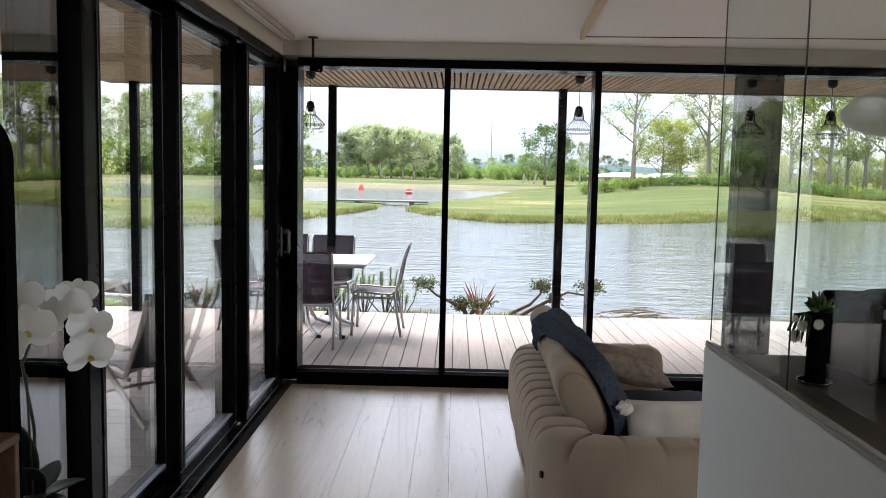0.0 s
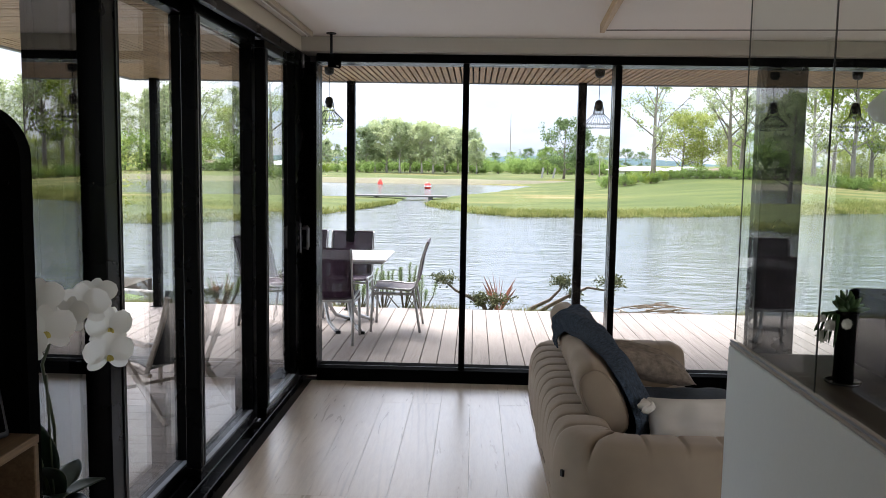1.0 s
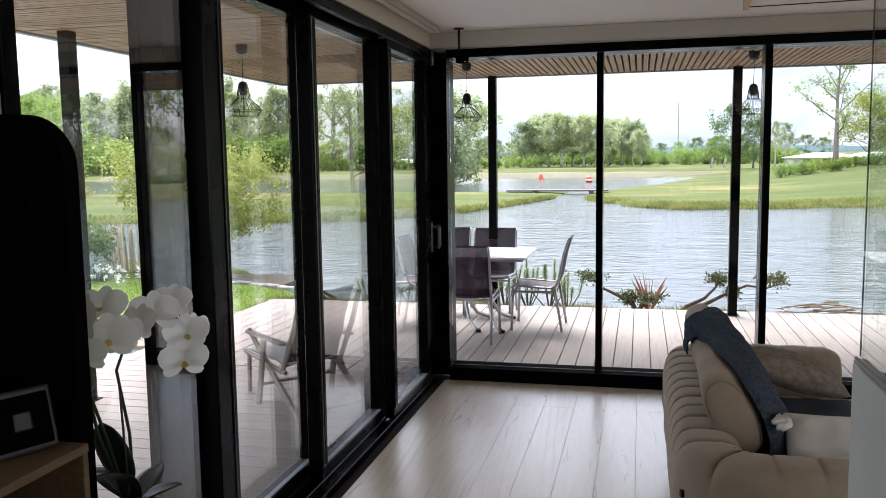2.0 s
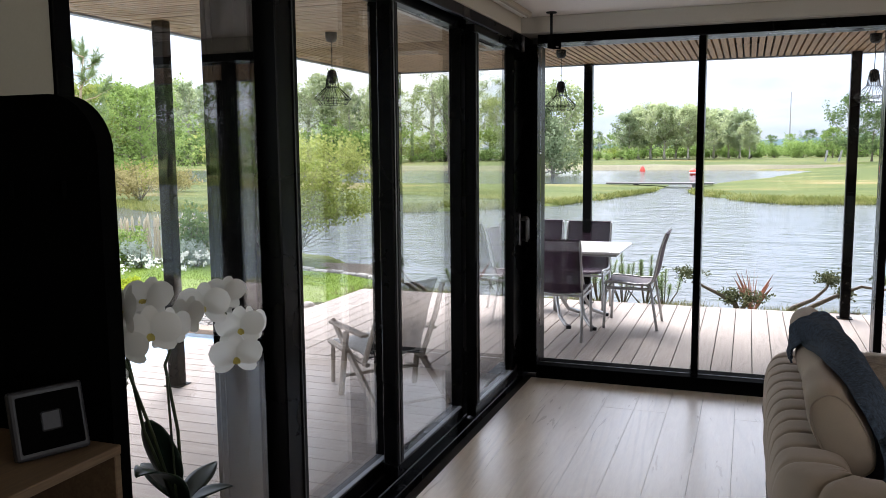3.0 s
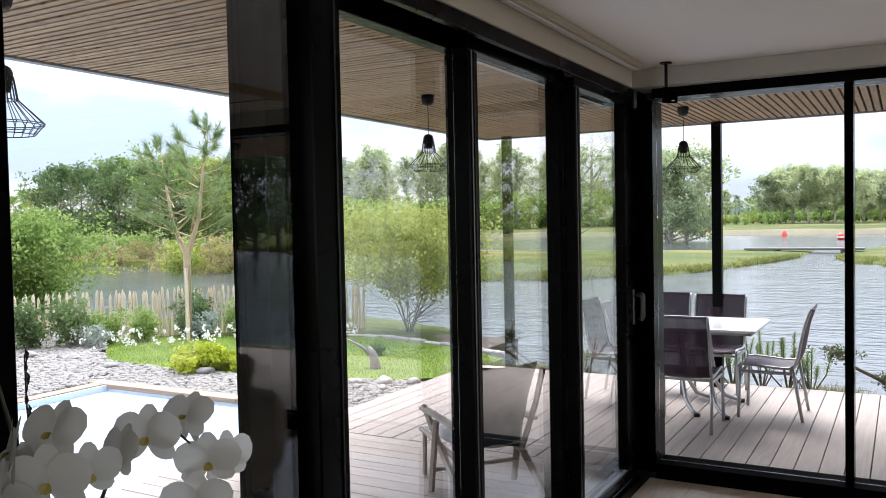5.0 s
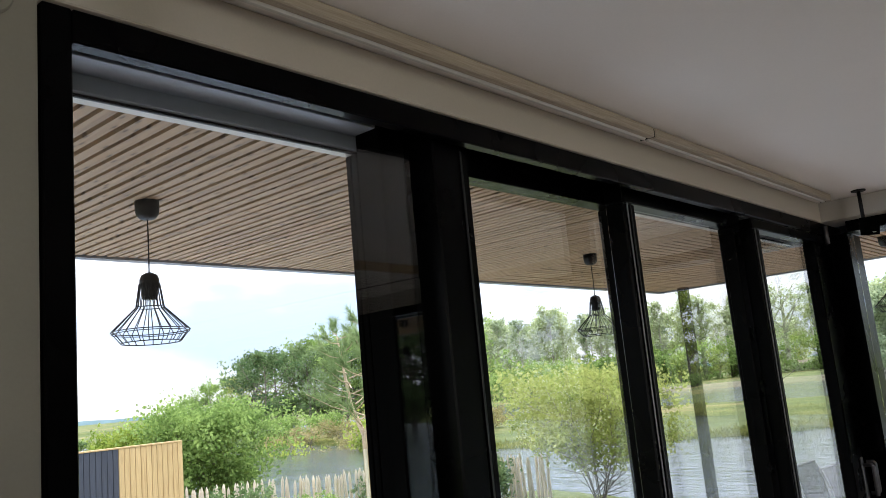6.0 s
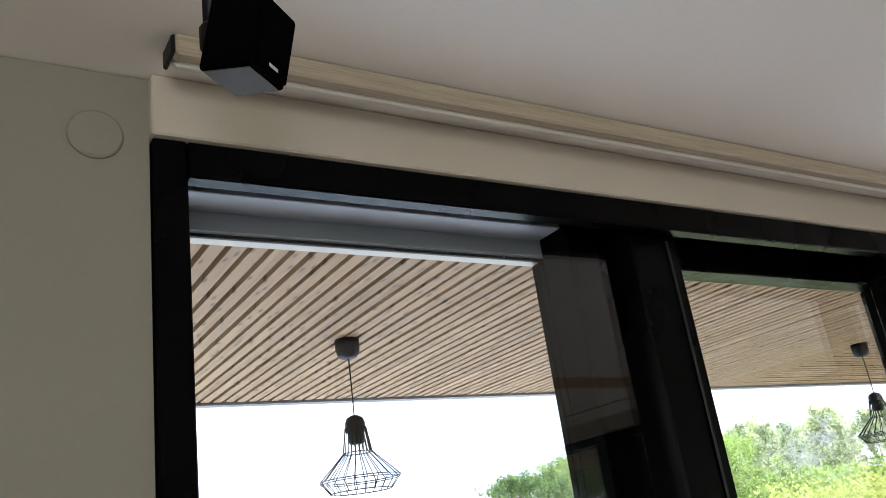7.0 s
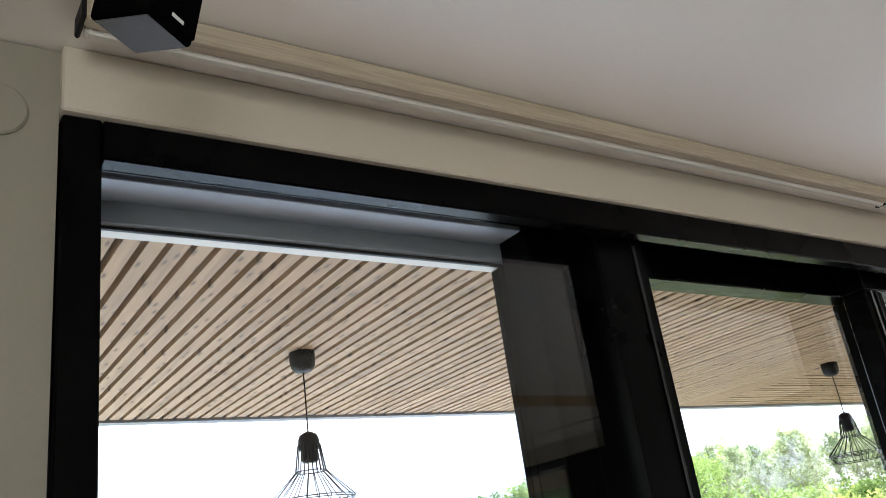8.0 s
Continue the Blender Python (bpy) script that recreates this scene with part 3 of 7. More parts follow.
part("leaf_plate", box(0.0, 0.006, 0.012, 0.04, -0.05, 0.05, 0.001), M_DSTEEL, hng)

# far wall
win2 = thing("window_2", "black aluminium picture windows towards the lake", "window", kind="structure")
part("head", box(-1.084, XR, YF, 6.40, ZT, 2.461, 0.003), M_ALU, win2)
part("sill", box(-1.084, XR, YF - 0.002, 6.40, -0.02, 0.095, 0.004), M_MATT, win2)
part("outer_head_lining", box(-1.50, XR, 6.421, 6.52, 2.412, SOFFIT_Z - 0.004, 0.002), M_GREYMETAL, win2, "pale grey metal head lining")
BAYS = ((-1.084, 0.0), (0.048, 1.115), (1.165, 2.20), (2.50, 3.65), (3.70, 4.85))
for x0, x1 in BAYS:
    pane(x0, x1, YG - 0.006, YG + 0.006, 0.0955, ZT - 0.001, win2)
    part("bead", box(x0, x1, YG - 0.013, YG - 0.007, 0.0955, 0.099, 0.001), M_GREYMETAL, win2, "thin bright glazing bead")
for x0, x1 in ((0.001, 0.047), (1.116, 1.164), (3.651, 3.699)):
    part("mullion", box(x0, x1, YF + 0.01, 6.36, 0.0955, ZT - 0.001, 0.005), M_ALU, win2)
part("pier", box(2.201, 2.499, YF, 6.38, 0.0955, ZT - 0.001, 0.005), M_ALU, win2, "wide black pier")
part("end_post", box(4.851, XR, YF, 6.38, 0.0955, ZT - 0.001, 0.005), M_ALU, win2)

# ---------------------------------------------------------------- terrace roof and posts
soffit = bmesh.new()
join(soffit, box(-3.80, -1.466, -3.0, 6.36, SOFFIT_Z + 0.131, SOFFIT_Z + 0.15))
join(soffit, box(-3.80, XR + 3, 6.36, 9.42, SOFFIT_Z + 0.131, SOFFIT_Z + 0.15))
solid("terrace_ceiling_backing", soffit, M_MATT, "dark backing above the slatted terrace ceiling", "ceiling", "structure")


def slat_box(vs, fs, x0, x1, y0, y1, z0, z1):
    i = len(vs)
    vs += [(x0, y0, z0), (x1, y0, z0), (x1, y1, z0), (x0, y1, z0), (x0, y0, z1), (x1, y0, z1), (x1, y1, z1), (x0, y1, z1)]
    fs += [(i, i + 3, i + 2, i + 1), (i + 4, i + 5, i + 6, i + 7), (i, i + 1, i + 5, i + 4), (i + 1, i + 2, i + 6, i + 5), (i + 2, i + 3, i + 7, i + 6), (i + 3, i, i + 4, i + 7)]


def from_lists(name, vs, fs, material, smooth=False):
    me = bpy.data.meshes.new(name)
    me.from_pydata(vs, [], fs)
    me.materials.append(material)
    if smooth:
        me.polygons.foreach_set("use_smooth", [True] * len(me.polygons))
    return new(name, me)


SLAT = 0.0565
vs, fs, y = [], [], -3.0
while y < 6.34:
    dz = random.uniform(-0.0015, 0.0015)
    slat_box(vs, fs, -3.80, -1.484, y, y + SLAT - 0.0175, SOFFIT_Z + dz, SOFFIT_Z + 0.06)
    y += SLAT
tagged(from_lists("terrace_ceiling_left", vs, fs, M_SOFX), "knotty larch slat ceiling of the side terrace", "ceiling", "", "structure")
vs, fs, x = [], [], -3.80
while x < XR + 2.9:
    dz = random.uniform(-0.0015, 0.0015)
    slat_box(vs, fs, x, x + SLAT + 0.006 - 0.018, 6.53 if x > -1.5 else 6.365, 9.42, SOFFIT_Z + dz, SOFFIT_Z + 0.06)
    x += SLAT + 0.006
tagged(from_lists("terrace_ceiling_front", vs, fs, M_SOFY), "knotty larch slat ceiling of the lakeside terrace", "ceiling", "", "structure")
solid("roof", box(-3.86, XR + 3, -4.4, 9.48, SOFFIT_Z + 0.27, SOFFIT_Z + 0.40), M_ALU, "flat dark roof with a thin fascia", "roof", "structure")
solid("fascia_left", box(-3.86, -3.802, -4.4, 9.48, SOFFIT_Z - 0.012, SOFFIT_Z + 0.269), M_GREYMETAL, "thin grey roof fascia", "fascia", "structure")
solid("fascia_front", box(-3.801, XR + 3, 9.422, 9.48, SOFFIT_Z - 0.012, SOFFIT_Z + 0.269), M_GREYMETAL, "thin grey roof fascia", "fascia", "structure")

post = thing("terrace_post", "slim dark square metal post of the terrace roof", "post", "terrace posts")
part("shaft", box(-0.045, 0.045, -0.045, 0.045, 0.0, SOFFIT_Z - DECK_Z - 0.002, 0.005), M_ALU, post)
part("base_plate", box(-0.07, 0.07, -0.07, 0.07, 0.0005, 0.008, 0.002), M_ALU, post)
POSTS = ((-1.30, 9.36), (1.27, 9.30), (-3.52, 9.30), (-3.53, 5.22), (3.35, 9.30), (-3.53, 0.9))
post.matrix_basis = pose(*POSTS[0], DECK_Z)
for px, py in POSTS[1:]:
    copy_thing(post, pose(px, py, DECK_Z))


# ---------------------------------------------------------------- cage pendant lamps
def cage_lamp():
    lamp = thing("pendant_lamp", "black wire cage pendant lamp hanging from the terrace ceiling", "pendant lamp", "terrace pendant lamps")
    part("ceiling_rose", lathe([(0.012, -0.075), (0.03, -0.07), (0.042, -0.055), (0.046, -0.03), (0.046, 0.0)], 20), M_BLACK, lamp, "black cup-shaped ceiling rose", True)
    part("cable", tube([(0, 0, -0.07), (0.002, 0, -0.16), (0, 0, -0.285)], 0.0028, 6), M_BLACK, lamp)
    part("socket", lathe([(0.026, -0.385), (0.030, -0.37), (0.030, -0.345), (0.037, -0.34), (0.037, -0.31), (0.03, -0.292), (0.012, -0.282)], 20), M_BLACK, lamp, "dark lamp holder", True)
    part("bulb", lathe([(0.004, -0.455), (0.016, -0.445), (0.021, -0.425), (0.017, -0.405), (0.012, -0.386)], 14), M_GLASS, lamp, "clear glass bulb", True)
    cage = bmesh.new()
    prof = [(0.038, -0.325), (0.052, -0.415), (0.143, -0.505), (0.108, -0.548)]
    for k in range(22):
        a = k * 2 * math.pi / 22
        tube([(r * math.cos(a), r * math.sin(a), z) for r, z in prof], 0.0019, 5, cage)
    for r, z in prof[1:]:
        tube([(r * math.cos(a * math.pi / 16), r * math.sin(a * math.pi / 16), z) for a in range(33)], 0.0020, 5, cage, False)
    tube([(0.143 * 0.985 * math.cos(a * math.pi / 16), 0.143 * 0.985 * math.sin(a * math.pi / 16), -0.512) for a in range(33)], 0.0017, 5, cage, False)
    part("wire_cage", cage, M_BLACK, lamp)
    return lamp


lamp = cage_lamp()
LAMPS = ((-2.72, 2.95), (-2.72, 6.20), (-1.32, 8.05), (1.27, 8.03), (3.64, 7.95), (-2.72, -0.3))
lamp.matrix_basis = pose(*LAMPS[0], SOFFIT_Z)
for lx, ly in LAMPS[1:]:
    copy_thing(lamp, pose(lx, ly, SOFFIT_Z, 0, 0, random.uniform(0, 16)))

# ---------------------------------------------------------------- ground, lake, shores
WATER_Z = -0.6
NEAR = ((-200, 6), (-60, 9), (-20, 11.5), (-13, 13.3), (-9, 15.2), (-6.4, 14.2), (-5.0, 11.0), (-3, 10.55), (20, 10.5), (60, 9), (200, 9))
FAR = ((-200, 60), (-70, 44), (-44, 35.5), (-30, 31), (-22, 27.3), (-14, 28.4), (-10, 30), (-7, 34.5), (-5.3, 42), (-4.3, 47), (-2.9, 47), (-1.6, 42.5),
       (0, 39.2), (2, 37), (6, 37.6), (11, 39.6), (21, 45), (40, 53), (80, 66), (200, 80))
LAKE2 = ((55, -2.6), (62, -1.0), (70, 1.5), (82, 4.0), (91, 6.2), (94, 5.0), (97, -2))


def along(table, v):
    return float(np.interp(v, [p[0] for p in table], [p[1] for p in table]))


def wet(x, y):
    """How far inside the water a place lies; below 0 on land."""
    wob = 0.5 * noise.noise(Vector((x * 0.25, y * 0.25, 3.1)))
    s = min(y - along(NEAR, x), along(FAR, x) + wob - y)
    if y > 50:
        s = max(s, min(y - 56 - wob, 96 - y, along(LAKE2, y) - x + wob, x + 90))
    return max(s, min(0.7 - abs(x + 3.5), y - 39, 60 - y))


def ground_z(x, y):
    s = wet(x, y)
    if s > 0:
        return WATER_Z - min(1.6, 0.12 + 0.35 * s)
    d = -s
    if y < 24:                                   # the house's own bank and garden
        if -7.9 < x < 6 and y < 7.6 and not (x > -4.2 and y > 6.3):
            return -1.0
        return WATER_Z + min(0.47, 0.10 + 0.55 * d) if x > -4.4 else WATER_Z + min(0.44, 0.08 + 0.4 * d)
    top = 0.28 + 0.35 * (1 - math.exp(-d / 9.0)) + 0.25 * noise.noise(Vector((x * 0.05, y * 0.05, 0)))
    if y < 100:                                  # the low strips round the second lake
        top *= 0.3 + 0.7 * min(1.0, max(0.0, (x - 7) / 10))
    hill = 0.9 * math.exp(-((x - 22) / 9) ** 2 - ((y - 78) / 24) ** 2)
    return WATER_Z + (1 - math.exp(-d / 0.7)) * top + hill * min(1, d / 8) + max(0, math.hypot(x, y) - 150) * 0.004


def steps(edges):
    out = []
    for a, b, n in edges:
        out += [a + (b - a) * i / n for i in range(n)]
    return out + [edges[-1][1]]


GX = steps(((-2500, -200, 8), (-200, -60, 30), (-60, -14, 60), (-14, 30, 120), (30, 80, 40), (80, 220, 20), (220, 2500, 8)))
GY = steps(((-2500, -60, 6), (-60, 0, 12), (0, 20, 70), (20, 26, 8), (26, 60, 100), (60, 110, 60), (110, 220, 22), (220, 2800, 10)))
gv = [(x, y, ground_z(x, y)) for x in GX for y in GY]
gn = len(GY)
gf = [(i * gn + j, (i + 1) * gn + j, (i + 1) * gn + j + 1, i * gn + j + 1) for i in range(len(GX) - 1) for j in range(gn - 1)]


def meadow_mat():
    m = bpy.data.materials.new("meadow_grass")
    m.use_nodes = True
    n, l = m.node_tree.nodes, m.node_tree.links
    b = n["Principled BSDF"]
    setv(b, "Roughness", 0.9), setv(b, "Specular IOR Level", 0.15)
    co = n.new("ShaderNodeTexCoord")
    n1, n2, n3 = n.new("ShaderNodeTexNoise"), n.new("ShaderNodeTexNoise"), n.new("ShaderNodeTexNoise")
    mp = n.new("ShaderNodeMapping")
    mp.inputs["Scale"].default_value = (0.35, 1, 1)
    setv(n1, "Scale", 0.36), setv(n1, "Detail", 9.0), setv(n1, "Roughness", 0.62), setv(n2, "Scale", 7.0), setv(n2, "Detail", 5.0), setv(n3, "Scale", 0.05), setv(n3, "Detail", 3.0)
    l.new(co.outputs["Object"], mp.inputs["Vector"]), l.new(mp.outputs["Vector"], n1.inputs["Vector"])
    l.new(co.outputs["Object"], n2.inputs["Vector"]), l.new(co.outputs["Object"], n3.inputs["Vector"])
    r1, r2 = n.new("ShaderNodeValToRGB"), n.new("ShaderNodeValToRGB")
    e = r1.color_ramp.elements
    e[0].position, e[1].position = 0.39, 0.63
    e[0].color, e[1].color = (0.050, 0.072, 0.014, 1), (0.145, 0.125, 0.042, 1)
    k = e.new(0.55)
    k.color = (0.080, 0.098, 0.022, 1)
    k2 = e.new(0.8)
    k2.color = (0.25, 0.20, 0.11, 1)
    r2.color_ramp.elements[0].color, r2.color_ramp.elements[1].color = (0.50, 0.52, 0.52, 1), (1.45, 1.42, 1.3, 1)
    mx = n.new("ShaderNodeMix")
    mx.data_type, mx.blend_type = "RGBA", "MULTIPLY"
    mx.inputs["Factor"].default_value = 1.0
    patch = n.new("ShaderNodeMath")
    patch.operation, patch.inputs[1].default_value = "MULTIPLY_ADD", 0.75
    half = n.new("ShaderNodeMath")
    half.operation, half.inputs[1].default_value = "SUBTRACT", 0.375
    l.new(n3.outputs["Fac"], patch.inputs[0]), l.new(n1.outputs["Fac"], patch.inputs[2]), l.new(patch.outputs[0], half.inputs[0])
    l.new(half.outputs[0], r1.inputs["Fac"]), l.new(n2.outputs["Fac"], r2.inputs["Fac"])
    l.new(r1.outputs["Color"], mx.inputs[6]), l.new(r2.outputs["Color"], mx.inputs[7]), l.new(mx.outputs[2], b.inputs["Base Color"])
    bp = n.new("ShaderNodeBump")
    bp.inputs["Strength"].default_value, bp.inputs["Distance"].default_value = 0.6, 0.08
    l.new(n2.outputs["Fac"], bp.inputs["Height"]), l.new(bp.outputs["Normal"], b.inputs["Normal"])
    return m


M_MEADOW = meadow_mat()
ground = tagged(from_lists("ground", gv, gf, M_MEADOW, True), "green meadow banks reaching to the horizon", "ground", "", "structure")
M_WATER = water_mat("lake_water", (0.05, 0.06, 0.064), 2.4, 0.8, 0.12)
lake = tagged(from_lists("water", [(-600, -40, WATER_Z), (600, -40, WATER_Z), (600, 140, WATER_Z), (-600, 140, WATER_Z)], [(0, 1, 2, 3)], M_WATER), "rippled grey-blue lake water", "lake", "", "structure")

# bare sandy bank on the far side of the second lake
def bank_f(u, v):
    x = -70 + 86 * u
    return Vector((x, 95.6 + 5 * v + 1.2 * noise.noise(Vector((x * 0.08, v, 0))), WATER_Z - 0.1 + 0.62 * min(1.0, v * 2.2) + 0.12 * noise.noise(Vector((x * 0.15, v * 3, 1))) * v))


solid("sandy_bank", sheet(120, 8, bank_f, 0.3), mat("sandy_soil", (0.135, 0.115, 0.062), 0.95, 0, 0.35, 0.25, 3.0, 0.3, 0.05, tint=(0.11, 0.11, 0.05)), "bare sandy bank with dry grass across the lake", "bank", "structure", smooth=True)

# distant wooded hills; the haze of the air is in their blue colour
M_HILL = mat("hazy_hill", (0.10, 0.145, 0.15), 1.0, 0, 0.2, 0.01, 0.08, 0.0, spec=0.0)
hv, hf = [], []
for i in range(121):
    a = -1.5 + 3.0 * i / 120
    r = 1500
    h = 16 + 14 * noise.noise(Vector((a * 4, 0.3, 0))) + 3 * noise.noise(Vector((a * 40, 1.3, 0)))
    for rr, z in ((r, -3), (r + 20, h), (r + 400, h * 0.4)):
        hv.append((rr * math.sin(a), rr * math.cos(a), z))
for i in range(120):
    for j in range(2):
        hf.append((i * 3 + j, i * 3 + 3 + j, i * 3 + 4 + j, i * 3 + 1 + j))
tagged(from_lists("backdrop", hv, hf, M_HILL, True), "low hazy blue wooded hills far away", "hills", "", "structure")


# ---------------------------------------------------------------- trees
M_BARK = mat("grey_bark", (0.16, 0.13, 0.10), 0.9, 0, 0.35, 8, 40, 0.6, 0.02)
M_BARKP = mat("pale_bark", (0.36, 0.33, 0.28), 0.85, 0, 0.3, 6, 40, 0.5, 0.01)
M_LEAF_A = leaf_mat("fresh_leaves", (0.11, 0.18, 0.045), (0.31, 0.42, 0.13), 0.45)
M_LEAF_B = leaf_mat("yellow_green_leaves", (0.13, 0.20, 0.03), (0.33, 0.38, 0.08), 0.4)
M_LEAF_C = leaf_mat("deep_green_leaves", (0.065, 0.115, 0.045), (0.20, 0.27, 0.115), 0.45)
# next two are for far trees, paled so the distance haze is in the colour
M_LEAF_D = leaf_mat("hazed_spring_leaves", (0.22, 0.275, 0.13), (0.52, 0.57, 0.33), 0.5)
M_LEAF_E = leaf_mat("hazed_grey_green_leaves", (0.16, 0.215, 0.11), (0.44, 0.50, 0.30), 0.5)
M_LEAF_F = leaf_mat("lime_leaves", (0.20, 0.25, 0.055), (0.42, 0.45, 0.15), 0.45)
M_BARKG = mat("weathered_grey_bark", (0.20, 0.175, 0.14), 0.9, 0, 0.35, 8, 40, 0.6, 0.02)


def add_leaves(pts, size, rs, spread, per, flat=0.0):
    """Small folded leaves scattered round points: arrays of corners and faces."""
    c = np.repeat(np.asarray(pts, float), per, axis=0)
    n = len(c)
    c = c + rs.normal(0, 1, (n, 3)) * spread
    a, b = rs.normal(0, 1, (n, 3)), rs.normal(0, 1, (n, 3))
    a[:, 2] *= 1 - flat
    a /= np.linalg.norm(a, axis=1, keepdims=True)
    b -= a * (a * b).sum(1, keepdims=True)
    b /= np.linalg.norm(b, axis=1, keepdims=True)
    s = size * rs.uniform(0.6, 1.4, (n, 1))
    q = np.stack([c - a * s, c + b * s * 0.6, c + a * s, c - b * s * 0.6], 1).reshape(-1, 3)
    return q, np.arange(n * 4).reshape(-1, 4)


def crown_mesh(name, pts, size, rs, spread, per, material):
    v, f = add_leaves(pts, size, rs, spread, per)
    me = bpy.data.meshes.new(name)
    me.from_pydata(v.tolist(), [], f.tolist())
    me.materials.append(material)
    return me


def tree(name, label, h, width, seed, leaf, bark, clear=0.3, limbs=11, twigs=5, per=9, size=0.16, spread=0.28, shape=1.0, trunk=0.02, lean=0.03, stems=1, group="lakeside trees", up=1.0, bare=0.0, fan=0.3, low=0.0):
    """Tapered trunk, limbs, twigs and a crown of separate leaves with gaps."""
    rnd, rs = random.Random(seed), np.random.RandomState(seed)
    ob = thing(name, label, "tree", group)
    wood_bm, tips = bmesh.new(), []
    for s in range(stems):
        ax, ay = rnd.uniform(-lean, lean) * h, rnd.uniform(-lean, lean) * h
        if stems > 1:
            ang = s * 2 * math.pi / stems + rnd.uniform(-0.4, 0.4)
            ax, ay = ax + math.cos(ang) * width * fan, ay + math.sin(ang) * width * fan
        r0 = h * trunk / stems ** 0.4
        spine = [Vector((ax * t ** 1.3 + 0.02 * h * noise.noise(Vector((t * 3, seed, s))), ay * t ** 1.3 + 0.02 * h * noise.noise(Vector((seed, t * 3, s))), h * 0.94 * t)) for t in [i / 7 for i in range(8)]]
        tube(spine, [r0 * (1.25 if i == 0 else 1 - 0.92 * i / 7) for i in range(8)], 6, wood_bm)
        for k in range(limbs):
            t = clear + (0.97 - clear) * (k + rnd.random()) / limbs
            i = min(6, int(t * 7))
            root = spine[i].lerp(spine[i + 1], t * 7 - i)
            u = (t - clear) / (1 - clear)
            reach = width / 2 * (math.sin(math.pi * min(1, 0.18 + 0.82 * u) ** shape) * 0.85 + 0.2) * rnd.uniform(0.65, 1.15)
            ang = k * 2.4 + rnd.uniform(-0.5, 0.5)
            rise = min(reach * rnd.uniform(0.25, 0.85) * up, h * 1.04 - root.z)
            end = root + Vector((math.cos(ang) * reach, math.sin(ang) * reach, rise))
            bend = root.lerp(end, 0.5) + Vector((0, 0, -0.08 * reach)) + Vector((rnd.uniform(-1, 1), rnd.uniform(-1, 1), rnd.uniform(-0.5, 1))) * reach * 0.1
            rl = r0 * (1 - 0.8 * t) * 0.45 + 0.004
            tube([root, bend, end], [rl, rl * 0.6, rl * 0.2], 4, wood_bm, False)
            tips.append(end)
            for w in range(twigs):
                q = root.lerp(bend, 0.9).lerp(end, rnd.uniform(0.0, 1.0))
                e2 = q + Vector((rnd.uniform(-1, 1), rnd.uniform(-1, 1), rnd.uniform(-0.25, 0.9))) * reach * 0.42
                tube([q, e2], [rl * 0.35, rl * 0.1], 3, wood_bm, False)
                if rnd.random() >= bare:
                    tips += [e2, q.lerp(e2, 0.55)]
    tips = [p for p in tips if p.z > low * h]
    part("trunk", wood_bm, bark, ob, smooth=True)
    cm = crown_mesh("crown", tips, size, rs, spread, per, leaf)
    cr = new("crown", cm)
    cr.parent = ob
    return ob


def shrub(name, label, h, w, seed, leaf, n=60, per=14, size=0.05, group="garden shrubs", bark=None):
    rnd, rs = random.Random(seed), np.random.RandomState(seed)
    ob = thing(name, label, "shrub", group)
    wb, tips = bmesh.new(), []
    for k in range(max(6, n // 6)):
        a, e = rnd.uniform(0, 6.28), rnd.uniform(0.3, 1.0)
        end = Vector((math.cos(a) * w / 2 * rnd.uniform(0.2, 1), math.sin(a) * w / 2 * rnd.uniform(0.2, 1), h * rnd.uniform(0.35, 1)))
        tube([(0, 0, 0), end * 0.5 + Vector((0, 0, h * 0.08)), end], [0.012 * h + 0.004, 0.008 * h + 0.002, 0.003], 4, wb, False)
        for j in range(6):
            tips.append(end * rnd.uniform(0.45, 1.05) + Vector((rnd.uniform(-1, 1) * w, rnd.uniform(-1, 1) * w, rnd.uniform(-1, 1) * h)) * 0.16)
    tips = [Vector((p.x, p.y, max(0.03, p.z))) for p in tips]
    part("stems", wb, bark or M_BARK, ob)
    cr = new("foliage", crown_mesh("foliage", tips, size, rs, min(h, w) * 0.09, per, leaf))
    cr.parent = ob
    return ob


def stand(ob, x, y, scale=1.0, turn=0.0, z=None):
    """Sets a tree or shrub on the ground."""
    ob.scale = (scale, scale, scale)
    ob.matrix_basis = pose(x, y, (ground_z(x, y) if z is None else z) - 0.03, 0, 0, turn) @ Matrix.Diagonal((scale, scale, scale, 1))
    return ob


def plant_copy(ob, x, y, scale=1.0, turn=0.0, z=None):
    c = copy_thing(ob, pose(x, y, 0))
    return stand(c, x, y, scale, turn, z)


def bearing(az, d):
    """A place at a bearing (degrees, to the right of straight ahead) and a distance from the room's middle."""
    return 0.15 + d * math.sin(radians(az)), 0.6 + d * math.cos(radians(az))


R = random.Random(11)
T_plane = tree("tree", "broad plane tree with fresh green leaves on the far bank", 10, 8.0, 1, M_LEAF_D, M_BARKP, 0.15, 25, 9, 17, 0.17, 0.29, 0.85, 0.024, up=1.2, bare=0.12)
T_plane2 = tree("tree", "broad plane tree with fresh green leaves on the far bank", 10, 6.6, 2, M_LEAF_E, M_BARKP, 0.14, 25, 9, 17, 0.17, 0.28, 0.8, 0.024, up=1.3, bare=0.12)
T_plane3 = tree("tree", "tall plane tree with an open ragged crown on the far bank", 10, 5.4, 12, M_LEAF_D, M_BARKP, 0.18, 24, 9, 15, 0.16, 0.27, 0.75, 0.022, up=1.5, bare=0.15)
T_sparse = tree("tree", "tall tree with sparse young leaves and thick forking limbs", 11, 6.4, 3, M_LEAF_D, M_BARKG, 0.26, 14, 9, 13, 0.12, 0.22, 0.8, 0.026, up=2.0, bare=0.22)
